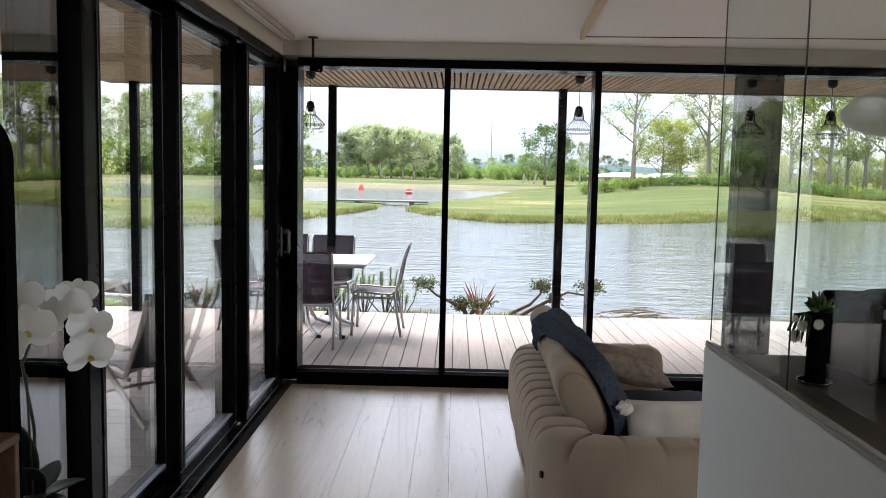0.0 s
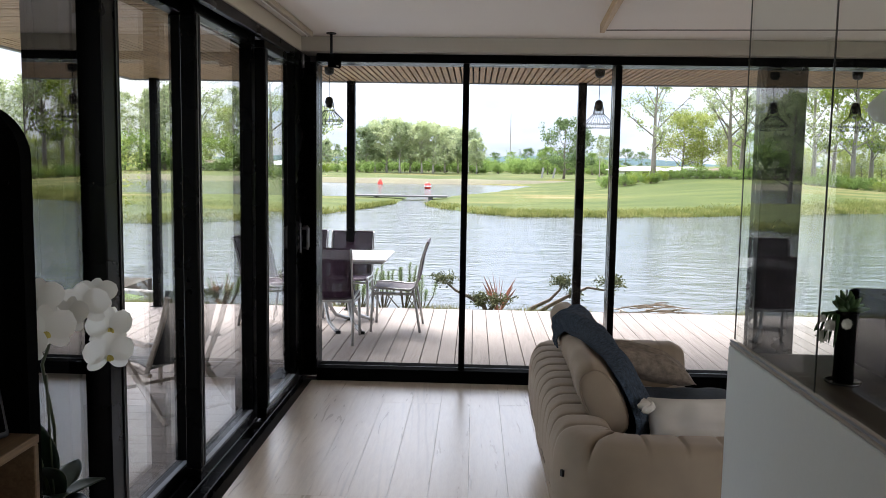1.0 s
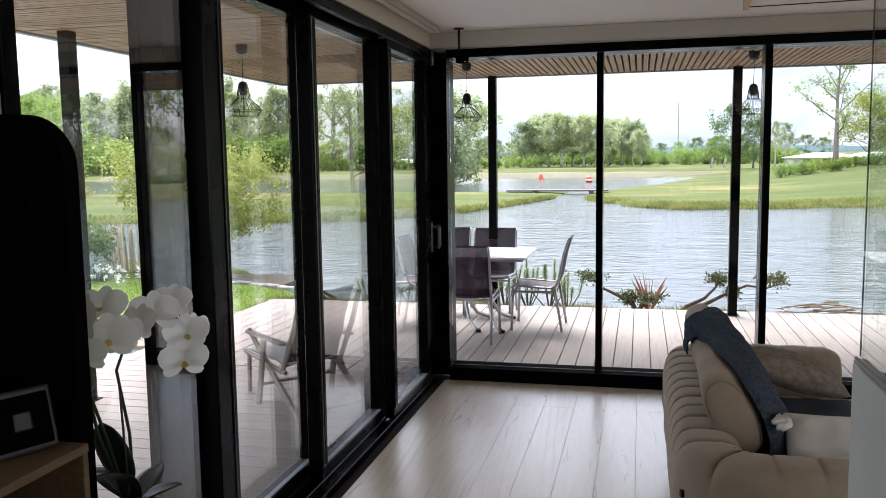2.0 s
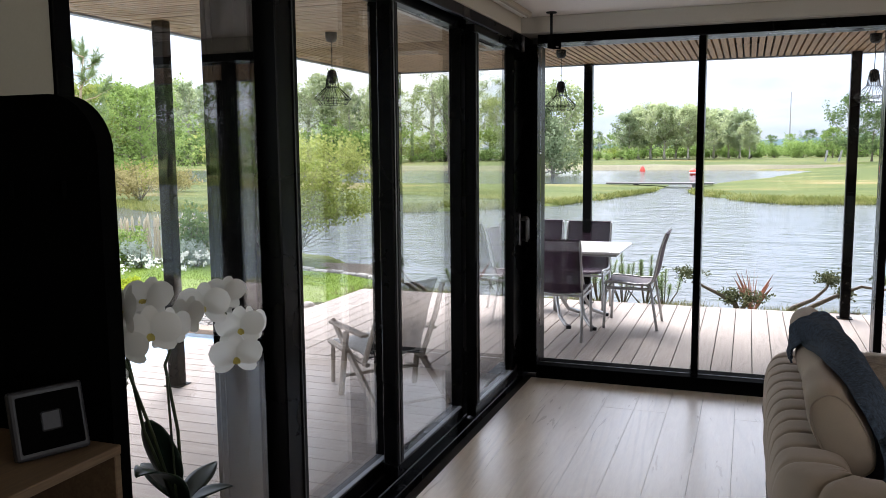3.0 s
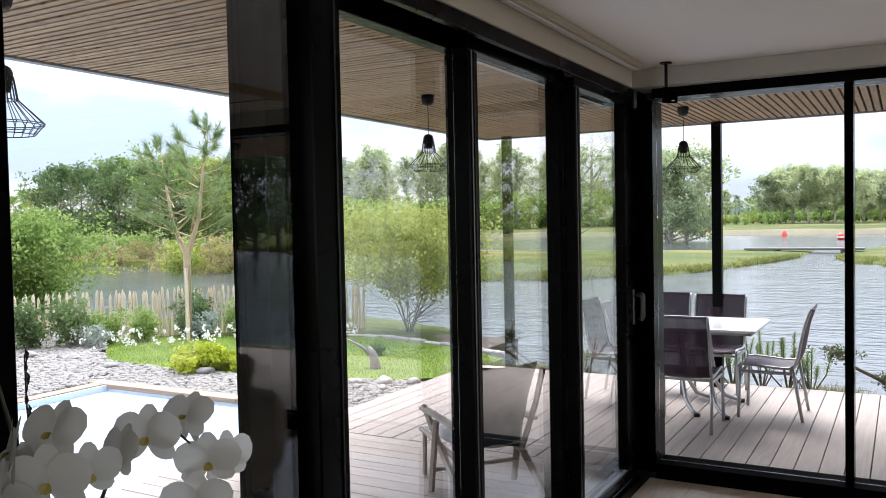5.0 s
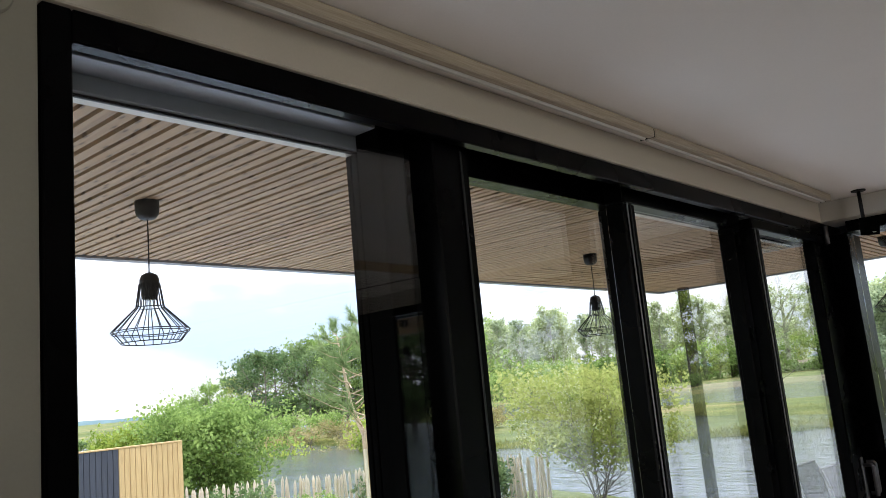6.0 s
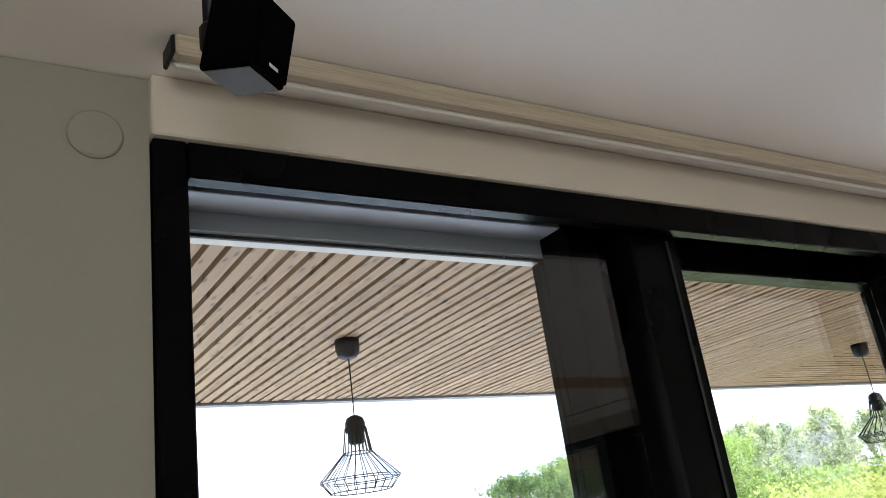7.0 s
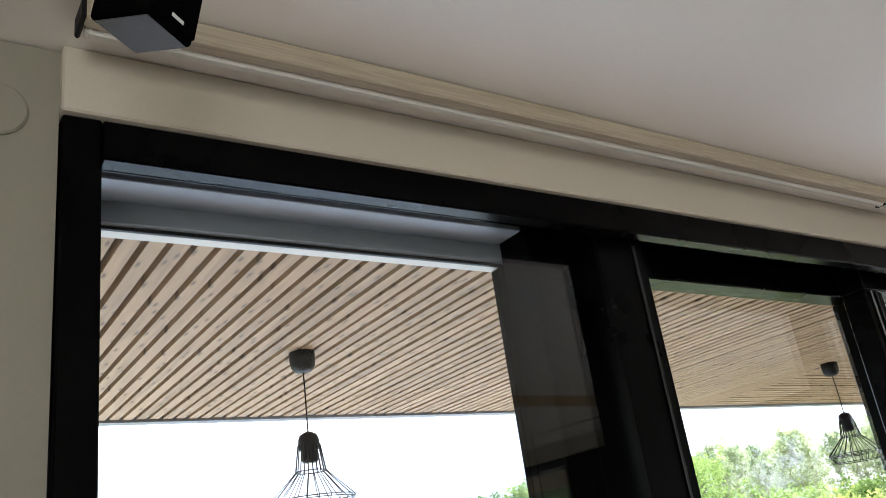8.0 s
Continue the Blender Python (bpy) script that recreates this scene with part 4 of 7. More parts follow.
T_sparse2 = tree("tree", "tall tree with sparse young leaves and a pale trunk", 12, 4.8, 4, M_LEAF_B, M_BARKG, 0.2, 17, 8, 13, 0.12, 0.24, 0.8, 0.018, up=1.8, bare=0.2)
T_yellow = tree("tree", "round yellow-green tree in dense spring leaf", 7, 6.0, 5, M_LEAF_F, M_BARK, 0.12, 18, 9, 16, 0.11, 0.24, 0.9)
T_dark = tree("tree", "dark green tree with a ragged crown on the far shore", 8, 6.0, 6, M_LEAF_C, M_BARK, 0.10, 17, 8, 15, 0.13, 0.22, 0.9, up=1.2, bare=0.15)
T_mid = tree("tree", "leafy green tree on the far shore", 8, 6.5, 7, M_LEAF_A, M_BARK, 0.10, 18, 8, 15, 0.12, 0.24, 0.95, up=1.1, bare=0.1)
T_poplar = tree("tree", "slender pale-stemmed tree with light grey-green foliage", 10, 3.4, 8, M_LEAF_E, M_BARKP, 0.30, 20, 6, 12, 0.11, 0.17, 0.75, 0.014, up=2.4, bare=0.2)
T_poplar2 = tree("tree", "slender pale-stemmed tree with light grey-green foliage", 10, 2.8, 9, M_LEAF_D, M_BARKP, 0.34, 18, 6, 11, 0.11, 0.17, 0.7, 0.013, up=2.8, bare=0.25)
S_bush = shrub("bush", "rounded green bush on the far bank", 2.2, 3.2, 21, M_LEAF_A, 90, 14, 0.10, "far bank bushes")
S_bushy = shrub("bush", "rounded yellow-green bush on the far bank", 2.2, 3.0, 22, M_LEAF_B, 90, 14, 0.10, "far bank bushes")

# the big group beyond the second lake
done = set()


def put(src, az, d, scale=1.0):
    x, y = bearing(az, d)
    turn = R.uniform(0, 360)
    if src not in done:
        done.add(src)
        return stand(src, x, y, scale, turn)
    return plant_copy(src, x, y, scale, turn)


for az, s, src in ((-7.5, 0.80, T_plane2), (-6.9, 0.90, T_plane3), (-6.1, 0.93, T_plane), (-5.2, 0.90, T_plane3), (-4.5, 0.88, T_plane2), (-3.7, 0.90, T_plane3), (-2.9, 0.84, T_plane),
                   (-2.1, 0.80, T_plane2), (-1.2, 0.86, T_plane3), (-0.5, 0.78, T_plane2), (0.1, 0.62, T_plane3)):
    put(src, az, 150 + R.uniform(-6, 6), s)
for az in np.arange(-7.6, 0.4, 0.42):
    put(R.choice((T_poplar, T_dark, T_mid)), az, R.uniform(172, 190), R.uniform(0.35, 0.6))
    put(S_bush, az + 0.2, R.uniform(160, 168), R.uniform(0.9, 1.3))
for az in np.arange(-13, -7.4, 0.5):
    put(R.choice((S_bush, S_bushy, S_bush)), az, R.uniform(140, 158), R.uniform(0.6, 1.1))
for az in np.arange(-13, -7, 0.7):
    put(R.choice((T_mid, T_poplar, T_plane3)), az, 175 + R.uniform(-15, 15), R.uniform(0.5, 0.85))
for az in np.arange(0.2, 10, 0.28):
    put(R.choice((S_bush, S_bushy, S_bush)), az, R.uniform(160, 195), R.uniform(0.9, 1.6))
for az in np.arange(-14, 12, 1.1):
    put(R.choice((T_dark, T_mid)), az, R.uniform(240, 300), R.uniform(0.6, 0.95))
for az, s in ((4.6, 0.5), (5.0, 0.62), (8.0, 0.5)):
    put(T_mid, az, 150, s)
put(T_dark, 6.1, 105, 0.93)
put(T_dark, 7.2, 107, 0.72)
put(T_poplar2, 8.5, 118, 0.62), put(T_poplar, 9.1, 120, 0.60)
# right bank: tall sparse trees, a hedge
put(T_sparse, 12.1, 78, 0.98)
put(T_yellow, 14.0, 86, 0.88), put(T_yellow, 15.2, 88, 0.92)
for az, d, s in ((16.9, 80, 0.95), (17.7, 82, 1.0), (18.9, 78, 1.05), (20.4, 82, 0.95), (22.0, 80, 1.05), (23.2, 84, 1.0), (24.3, 76, 1.1), (25.3, 84, 1.05), (26.2, 82, 1.1), (27.4, 80, 1.0), (28.5, 78, 1.1), (31, 82, 1.1)):
    put(R.choice((T_sparse, T_sparse2, T_sparse2)), az, d, s)
for az in np.arange(17, 36, 1.1):
    put(R.choice((T_mid, T_yellow, T_yellow)), az, R.uniform(92, 105), R.uniform(0.5, 0.75))
for az in np.arange(9.0, 36, 0.42):
    put(R.choice((S_bush, S_bush, S_bush, S_bushy)), az, R.uniform(70, 76), R.uniform(0.34, 0.54))
# left bank: a long wood behind the lake, as the side windows show it
for az in np.arange(-76, -39, 0.85):
    put(R.choice((T_mid, T_dark, T_mid, T_mid, T_yellow)), az + R.uniform(-0.4, 0.4), R.uniform(66, 84), R.uniform(0.9, 1.08) * float(np.interp(az, (-62, -57, -54, -50), (0.36, 0.58, 0.78, 0.98))))
for az in np.arange(-40, -13.5, 0.55):
    put(R.choice((T_poplar, T_poplar2, T_poplar, T_plane3)), az + R.uniform(-0.25, 0.25), R.uniform(150, 185), R.uniform(1.3, 1.6))
for az in np.arange(-40, -13.5, 0.8):
    put(S_bush, az, R.uniform(138, 148), R.uniform(2.2, 2.9))
# dark trees on the bank to the right, which the side panes mirror
for az in np.arange(35, 58, 1.6):
    put(T_dark, az, R.uniform(58, 72), R.uniform(1.25, 1.55))
for az in np.arange(-80, -40, 1.5):
    put(R.choice((S_bush, S_bushy, S_bush)), az, R.uniform(58, 64), R.uniform(0.5, 0.9))
for bx, bs in ((8.6, 0.7), (10.6, 0.95), (12.8, 1.0), (15.2, 1.1)):
    plant_copy(S_bush, bx, 10.9, bs, bx * 40)
S_dry = shrub("bush", "olive-brown dry shrubs and reeds on the far bank", 1.7, 3.4, 24, leaf_mat("dry_leaves", (0.20, 0.18, 0.07), (0.42, 0.36, 0.17), 0.35), 90, 14, 0.08, "far bank bushes")
for az in np.arange(-62, -38, 0.7):
    put(R.choice((S_dry, S_dry, S_dry, S_bushy)), az, R.uniform(40, 56), R.uniform(0.5, 1.05))
put(T_sparse, -19.6, 62, 0.80), put(T_plane, -12.6, 78, 0.95), put(T_plane2, -13.6, 74, 0.9)


# ---------------------------------------------------------------- grasses along the shores (uncountable)
def blades(name, places, h, w, material, label, seed, lean=0.35):
    rs = np.random.RandomState(seed)
    p = np.asarray(places, float)
    n = len(p)
    a = rs.uniform(0, 6.283, n)
    hh = h * rs.uniform(0.5, 1.3, n)
    tip = np.stack([rs.normal(0, lean, n) * hh, rs.normal(0, lean, n) * hh, hh], 1)
    sd = np.stack([np.cos(a), np.sin(a), np.zeros(n)], 1) * w
    v = np.stack([p - sd, p + sd, p + tip], 1).reshape(-1, 3)
    me = bpy.data.meshes.new(name)
    me.from_pydata(v.tolist(), [], np.arange(n * 3).reshape(-1, 3).tolist())
    me.materials.append(material)
    return tagged(new(name, me), label, "grass", "", "stuff")


M_REED = leaf_mat("reed_grass", (0.11, 0.135, 0.035), (0.34, 0.33, 0.12), 0.4)
M_GRASS = leaf_mat("bank_grass", (0.13, 0.145, 0.05), (0.37, 0.35, 0.17), 0.4)
RS = np.random.RandomState(4)
pl = []
for x in np.concatenate([RS.uniform(-12, 26, 30000), RS.uniform(-60, -12, 14000), RS.uniform(26, 50, 5000)]):
    y = along(FAR, x) + 0.5 * noise.noise(Vector((x * 0.25, along(FAR, x) * 0.25, 3.1))) + abs(RS.normal(0, 1.3)) - 0.15
    tuft = noise.noise(Vector((x * 0.9, y * 0.9, 7.7)))
    if abs(x + 3.5) > 0.9 and tuft > RS.uniform(-0.55, 0.2):
        pl.append((x, y, max(WATER_Z, ground_z(x, y)) - 0.02))
blades("reeds", pl, 0.21, 0.024, M_REED, "yellow-green reeds and long grass along the far bank", 5, 0.7)
pl = []
for _ in range(26000):
    x, y = RS.uniform(-4.6, 9), 9.55 + abs(RS.normal(0, 0.45))
    if y < 10.75 and not (abs(x - 2.3) < 0.75 and y < 10.0) and noise.noise(Vector((x * 1.7, y * 1.7, 2.2))) > RS.uniform(-0.3, 0.4):
        pl.append((x, y, ground_z(x, y) - 0.01))
blades("bank_grass", pl, 0.13, 0.006, M_GRASS, "rough grass strip between deck and lake", 6)

# ---------------------------------------------------------------- lake details
M_RED = mat("faded_red_plastic", (0.62, 0.06, 0.03), 0.5, 0, 0.15, 3, 30, 0.05)
M_CONC = mat("weathered_concrete", (0.30, 0.29, 0.27), 0.9, 0, 0.25, 2, 30, 0.3, 0.01)
M_BRDG = mat("dark_bridge_timber", (0.10, 0.095, 0.09), 0.85, 0, 0.25, 2, 30, 0.3, 0.01)
M_WHITEP = mat("white_paint", (0.72, 0.72, 0.70), 0.6, 0, 0.08, 1, 20, 0.05)
M_ROOFD = mat("brown_roof", (0.14, 0.09, 0.06), 0.8, 0, 0.2, 2, 20, 0.1)
by = thing("buoy", "red cone-shaped race buoy floating on the lake", "buoy", at=(-10.4, 92, WATER_Z))
part("cone", lathe([(0.30, -0.1), (0.31, 0.0), (0.26, 0.2), (0.14, 0.52), (0.04, 0.57)], 16), M_RED, by, smooth=True)
by2 = thing("buoy", "round red buoy with a white band floating on the lake", "buoy", at=(-4.3, 78, WATER_Z))
part("ball", lathe([(0.05, -0.12), (0.22, -0.05), (0.33, 0.12), (0.34, 0.3), (0.24, 0.5), (0.05, 0.58)], 16), M_RED, by2, smooth=True)
part("band", lathe([(0.345, 0.16), (0.352, 0.2), (0.352, 0.25), (0.346, 0.28)], 16), M_WHITEP, by2, "white band")
br = thing("footbridge", "low grey footbridge over the channel between the lakes", "footbridge", at=(-4.6, 53, WATER_Z - 0.12))
part("deck", box(-3.4, 3.0, -0.6, 0.6, 0.30, 0.40, 0.02), M_BRDG, br)
for k in (-1.6, 1.9):
    part("pier", box(k - 0.12, k + 0.12, -0.5, 0.5, -0.5, 0.299, 0.02), M_BRDG, br)
mast = thing("radio_mast", "thin lattice radio mast far behind the woods", "mast", at=(38, 900, 0))
part("shaft", tube([(0, 0, 0), (0, 0, 58)], [0.8, 0.3], 5), M_CONC, mast)
for k, (dx, tilt) in enumerate(((0, 8), (2.0, 12))):
    sg = thing("marker_board", "leaning white marker board on the far bank", "marker board", "marker boards", at=(9.6 + dx * 0.8, 118, ground_z(11, 118)), turn=0)
    part("board", box(-0.13, 0.13, -0.03, 0.03, 0, 1.45, 0.01), M_CONC, sg, at=pose(0, 0, 0, 0, tilt, 0))


def cabin(x, y, w, h, roof, label):
    c = thing("cabin", label, "house", "lakeside cabins", at=(x, y, ground_z(x, y)))
    part("wall", box(-w / 2, w / 2, -2, 2, -0.2, h), M_WHITEP, c)
    r = bmesh.new()
    a = [r.verts.new(p) for p in ((-w / 2 - 0.5, -2.6, h), (w / 2 + 0.5, -2.6, h), (w / 2 + 0.5, 2.6, h), (-w / 2 - 0.5, 2.6, h), (-w * 0.15, 0, h + 0.5), (w * 0.15, 0, h + 0.5))]
    for q in ((0, 1, 5, 4), (1, 2, 5), (2, 3, 4, 5), (3, 0, 4), (0, 3, 2, 1)):
        r.faces.new([a[i] for i in q])
    part("roof", r, roof, c)
    for k in (-0.28, 0.0, 0.28):
        part("window", box(w * k - 0.4, w * k + 0.4, -2.03, -1.98, h * 0.4, h * 0.8), M_BLACKGLOSS, c)


cabin(19.2, 96, 6.5, 1.35 - ground_z(19.2, 96), M_WHITEP, "low white-roofed cabin behind the hedge")
cabin(24.6, 98, 5.0, 1.35 - ground_z(24.6, 98), M_WHITEP, "low white-roofed cabin behind the hedge")
cabin(28.4, 96, 5.0, 1.25 - ground_z(28.4, 96), M_ROOFD, "low cabin with a brown roof behind the hedge")

# ---------------------------------------------------------------- garden
M_LAWN = mat("mown_lawn", (0.12, 0.19, 0.03), 0.9, 0, 0.25, 3, 60, 0.5, 0.02, spec=0.1, tint=(0.19, 0.25, 0.05))
M_COPING = wood("pool_coping_wood", (0.19, 0.115, 0.075), (0.36, 0.25, 0.175), axis=0, stretch=14, scale=2, rough=0.7, rnd=0.4)
M_POOL = water_mat("pool_water", (0.42, 0.52, 0.60), 5.0, 0.12, 0.04, (1, 1, 1))
M_POOLW = mat("pale_pool_liner", (0.55, 0.62, 0.66), 0.6, 0, 0.06, 3, 40, 0.05)
M_STONEG = mat("grey_pebble", (0.33, 0.305, 0.27), 0.85, 0, 0.25, 9, 60, 0.3, 0.004, rnd=0.5)
M_PALE = wood("chestnut_paling", (0.36, 0.28, 0.18), (0.64, 0.54, 0.40), axis=2, stretch=18, scale=3, rough=0.8, rnd=0.6)
M_SCREEN = wood("larch_screen", (0.42, 0.26, 0.10), (0.66, 0.45, 0.20), axis=2, stretch=18, scale=3, rough=0.6, rnd=0.4)
M_SCREEND = wood("dark_stained_screen", (0.03, 0.032, 0.04), (0.06, 0.065, 0.08), axis=2, stretch=18, scale=3, rough=0.6, rnd=0.4)
GZ = -0.14

lawn_edge = ((-10.9, 9.9), (-9.2, 8.5), (-7.6, 8.35), (-6.0, 8.5), (-5.4, 8.62), (-4.8, 8.85), (-4.22, 9.2), (-4.22, 10.6), (-5.2, 11.2), (-7.0, 11.6), (-8.9, 11.2))
lb = bmesh.new()
lo = [lb.verts.new((x, y, GZ - 0.15)) for x, y in lawn_edge]
hi = [lb.verts.new((x, y, GZ + 0.012)) for x, y in lawn_edge]
lb.faces.new(hi)
for i in range(len(lo)):
    lb.faces.new((lo[i], lo[(i + 1) % len(lo)], hi[(i + 1) % len(lo)], hi[i]))
solid("lawn", lb, M_LAWN, "bright green mown lawn with a curved edge", "lawn", "structure")


def inside(poly, x, y):
    c = False
    for i in range(len(poly)):
        (x0, y0), (x1, y1) = poly[i], poly[i - 1]
        if (y0 > y) != (y1 > y) and x < (x1 - x0) * (y - y0) / (y1 - y0) + x0:
            c = not c
    return c


pl = []
while len(pl) < 26000:
    x, y = RS.uniform(-10.9, -4.2), RS.uniform(7.7, 11.6)
    if inside(lawn_edge, x, y):
        pl.append((x, y, GZ + 0.008))
M_LAWNB = leaf_mat("lawn_blades", (0.10, 0.165, 0.025), (0.24, 0.32, 0.06), 0.35)
blades("lawn_grass", pl, 0.028, 0.004, M_LAWNB, "short bright lawn grass", 8, 0.3)

EDGE = ((-7.5, 11.75), (-6.6, 11.75), (-5.6, 11.45), (-4.8, 11.2), (-4.2, 10.9))
edging = thing("stone_edging", "low pale stone edging between lawn and shore", "edging", kind="structure")
for k, (p, q) in enumerate(zip(EDGE, EDGE[1:])):
    run = math.hypot(q[0] - p[0], q[1] - p[1])
    for j in range(3):
        t = (j + 0.5) / 3
        part("stone", box(-run / 6 + 0.008, run / 6 - 0.008, -0.06, 0.06, -0.2, 0.02 + 0.008 * ((k + j) % 3), 0.015), M_STONEG, edging,
             at=pose(p[0] + (q[0] - p[0]) * t, p[1] + (q[1] - p[1]) * t, GZ, 0, 0, math.degrees(math.atan2(q[1] - p[1], q[0] - p[0])) + 3 * ((j * 2 + k) % 3 - 1)))
stump = thing("driftwood_stump", "short leaning weathered driftwood stump beside the lawn", "stump", at=(-5.35, 9.35, GZ))
part("trunk", tube([(0, 0, -0.05), (-0.03, 0.02, 0.12), (-0.07, 0.03, 0.2), (-0.13, 0.04, 0.27)], [0.075, 0.06, 0.05, 0.02], 9), M_BARKG, stump, smooth=True)
part("broken_limb", tube([(-0.06, 0.02, 0.16), (-0.2, 0.0, 0.27), (-0.42, -0.02, 0.36)], [0.03, 0.02, 0.008], 7), M_BARKG, stump, smooth=True)

# gravel bed under the stones
solid("gravel_bed", box(-12.4, -4.2, 7.42, 9.9, GZ - 0.3, GZ - 0.02), M_STONEG, "bed of grey gravel round the pool", "gravel bed", "structure")
solid("gravel_bed", box(-14.0, -7.9, 4.6, 7.419, GZ - 0.3, GZ - 0.02), M_STONEG, "bed of grey gravel beside the pool", "gravel bed", "structure")
solid("flower_bed", box(-13.2, -4.9, 9.9, 12.6, GZ - 0.4, GZ - 0.03), mat("dark_soil", (0.09, 0.07, 0.05), 0.95, 0, 0.3, 6, 50, 0.5, 0.02), "dark planted soil bed along the fence", "flower bed", "structure")


def stone_bm(r, seed, sub=1):
    b = bmesh.new()
    bmesh.ops.create_icosphere(b, subdivisions=sub, radius=1.0)
    o = Vector((seed * 3.7, seed * 1.3, 0))
    for v in b.verts:
        k = 1 + 0.3 * noise.noise(v.co * 1.2 + o)
        v.co = Vector((v.co.x * r * k * 1.2, v.co.y * r * k, v.co.z * r * k * 0.6))
    return b


proto = []
for k in range(8):
    b = stone_bm(1.0, k)
    b.verts.ensure_lookup_table()
    proto.append((np.array([v.co[:] for v in b.verts]), [[v.index for v in fc.verts] for fc in b.faces]))
    b.free()
vs, fs = [], []
for _ in range(24000):
    x, y = RS.uniform(-13.2, -4.25), RS.uniform(6.2, 9.8)
    if inside(lawn_edge, x, y) or (x > -10 and y > 8.9) or (x > -7.95 and y < 7.45):
        continue
    pv, pf = proto[RS.randint(8)]
    r, a = RS.uniform(0.014, 0.042), RS.uniform(0, 6.28)
    q = pv * r
    q = np.stack([q[:, 0] * math.cos(a) - q[:, 1] * math.sin(a) + x, q[:, 0] * math.sin(a) + q[:, 1] * math.cos(a) + y, q[:, 2] + GZ + r * 0.15], 1)
    base = len(vs)
    vs += q.tolist()
    fs += [[i + base for i in fc] for fc in pf]
tagged(from_lists("pebbles", vs, fs, M_STONEG, True), "pale grey rounded pebbles round the pool", "pebbles", "", "stuff")
for k, (x, y, r) in enumerate(((-8.6, 8.1, 0.17), (-7.1, 8.25, 0.2), (-9.7, 8.4, 0.15), (-6.2, 8.2, 0.18), (-5.4, 8.45, 0.2), (-10.4, 8.2, 0.2), (-9.9, 8.0, 0.12), (-4.75, 8.62, 0.19), (-5.05, 8.5, 0.15), (-4.45, 8.75, 0.16), (-4.6, 8.35, 0.13))):
    s = solid("boulder", stone_bm(r * 0.45, k + 20, 3), M_STONEG, "rounded pale boulder lying among the pebbles", "boulder", group="garden boulders", smooth=True)
    s.matrix_basis = pose(x, y, GZ + r * 0.2, 0, 0, k * 47)

pool = thing("swimming_pool", "pale blue swimming pool with a wooden coping", "swimming pool", kind="structure", at=(0, 0, 0))
part("water", box(-7.6, -4.34, 0.5, 7.25, -0.6, -0.19), M_POOL, pool, "pale blue water")
part("liner", box(-7.62, -7.601, 0.5, 7.25, -0.9, -0.12), M_POOLW, pool)
part("liner", box(-7.62, -4.32, 7.251, 7.27, -0.9, -0.12), M_POOLW, pool)
for k in range(5):
    part("coping_board", box(-7.9 + k * 0.75, -7.9 + k * 0.75 + 0.744, 7.24, 7.42, GZ - 0.02, GZ + 0.03, 0.004), M_COPING, pool)
for k in range(9):
    part("coping_board", box(-7.82, -7.64, 7.235 - (k + 1) * 0.75, 7.229 - k * 0.75, GZ - 0.02, GZ + 0.03, 0.004), M_COPING, pool)

# chestnut paling fence
fence = thing("picket_fence", "rustic chestnut paling fence along the garden edge", "fence")
FENCE = ((-12.6, 8.3), (-11.6, 9.4), (-10.2, 11.0), (-8.8, 12.3), (-7.75, 12.7))
fr = random.Random(3)
pal = []
for v in range(5):
    h = 0.90 + 0.015 * v
    b = bmesh.new()
    tube([(0, 0, 0), (0.004 * (v - 2), 0, h * 0.5), (0, 0.003, h * 0.93), (0.002, 0, h)], [0.029, 0.028, 0.024, 0.005], 5, b)
    me = mesh_of(b, "paling")
    me.materials.append(M_PALE)
    pal.append(me)
for (x0, y0), (x1, y1) in zip(FENCE, FENCE[1:]):
    n = int(math.hypot(x1 - x0, y1 - y0) / 0.066)
    for k in range(n):
        t = (k + fr.uniform(-0.12, 0.12)) / n
        x, y = x0 + (x1 - x0) * t, y0 + (y1 - y0) * t
        p = new("paling", pal[fr.randrange(5)])
        p.parent = fence
        p.matrix_basis = pose(x, y, GZ - 0.16 + fr.uniform(-0.04, 0.02), fr.uniform(-3, 3), fr.uniform(-3, 3), fr.uniform(0, 90))
for hz in (0.12, 0.55):
    part("wire", tube([(x, y, GZ + hz) for x, y in FENCE], 0.002, 4), M_DARKGAP, fence, "twisted fence wire")

# slatted screen
scr = thing("garden_screen", "slatted timber garden screen with a dark stained section", "garden screen", at=(-11.04, 8.06, GZ - 0.1))
for k in range(34):
    dark = k > 11
    part("slat", box(-0.02, 0.02, -0.082 * (k + 1) + 0.008, -0.082 * k, 0, 1.64 + 0.0, 0.003), M_SCREEND if dark else M_SCREEN, scr)
part("top_rail", box(-0.03, 0.03, -2.8, 0.0, 1.641, 1.665, 0.003), M_SCREEN, scr)

# shrubs
pl_sh = {"a": shrub("shrub", "glossy dark green garden shrub by the paling fence", 0.85, 0.85, 31, M_LEAF_C, 110, 20, 0.035),
         "b": shrub("shrub", "fresh green garden shrub by the paling fence", 0.8, 0.8, 32, M_LEAF_A, 110, 20, 0.032),
         "y": shrub("shrub", "low mounded yellow-green shrub at the lawn edge", 0.30, 0.62, 33, leaf_mat("golden_leaves", (0.26, 0.33, 0.02), (0.5, 0.55, 0.08)), 120, 22, 0.025),
         "s": shrub("shrub", "silvery grey-green lavender mound", 0.4, 0.6, 34, leaf_mat("silver_leaves", (0.22, 0.27, 0.22), (0.42, 0.47, 0.42)), 100, 16, 0.02)}
first = set()
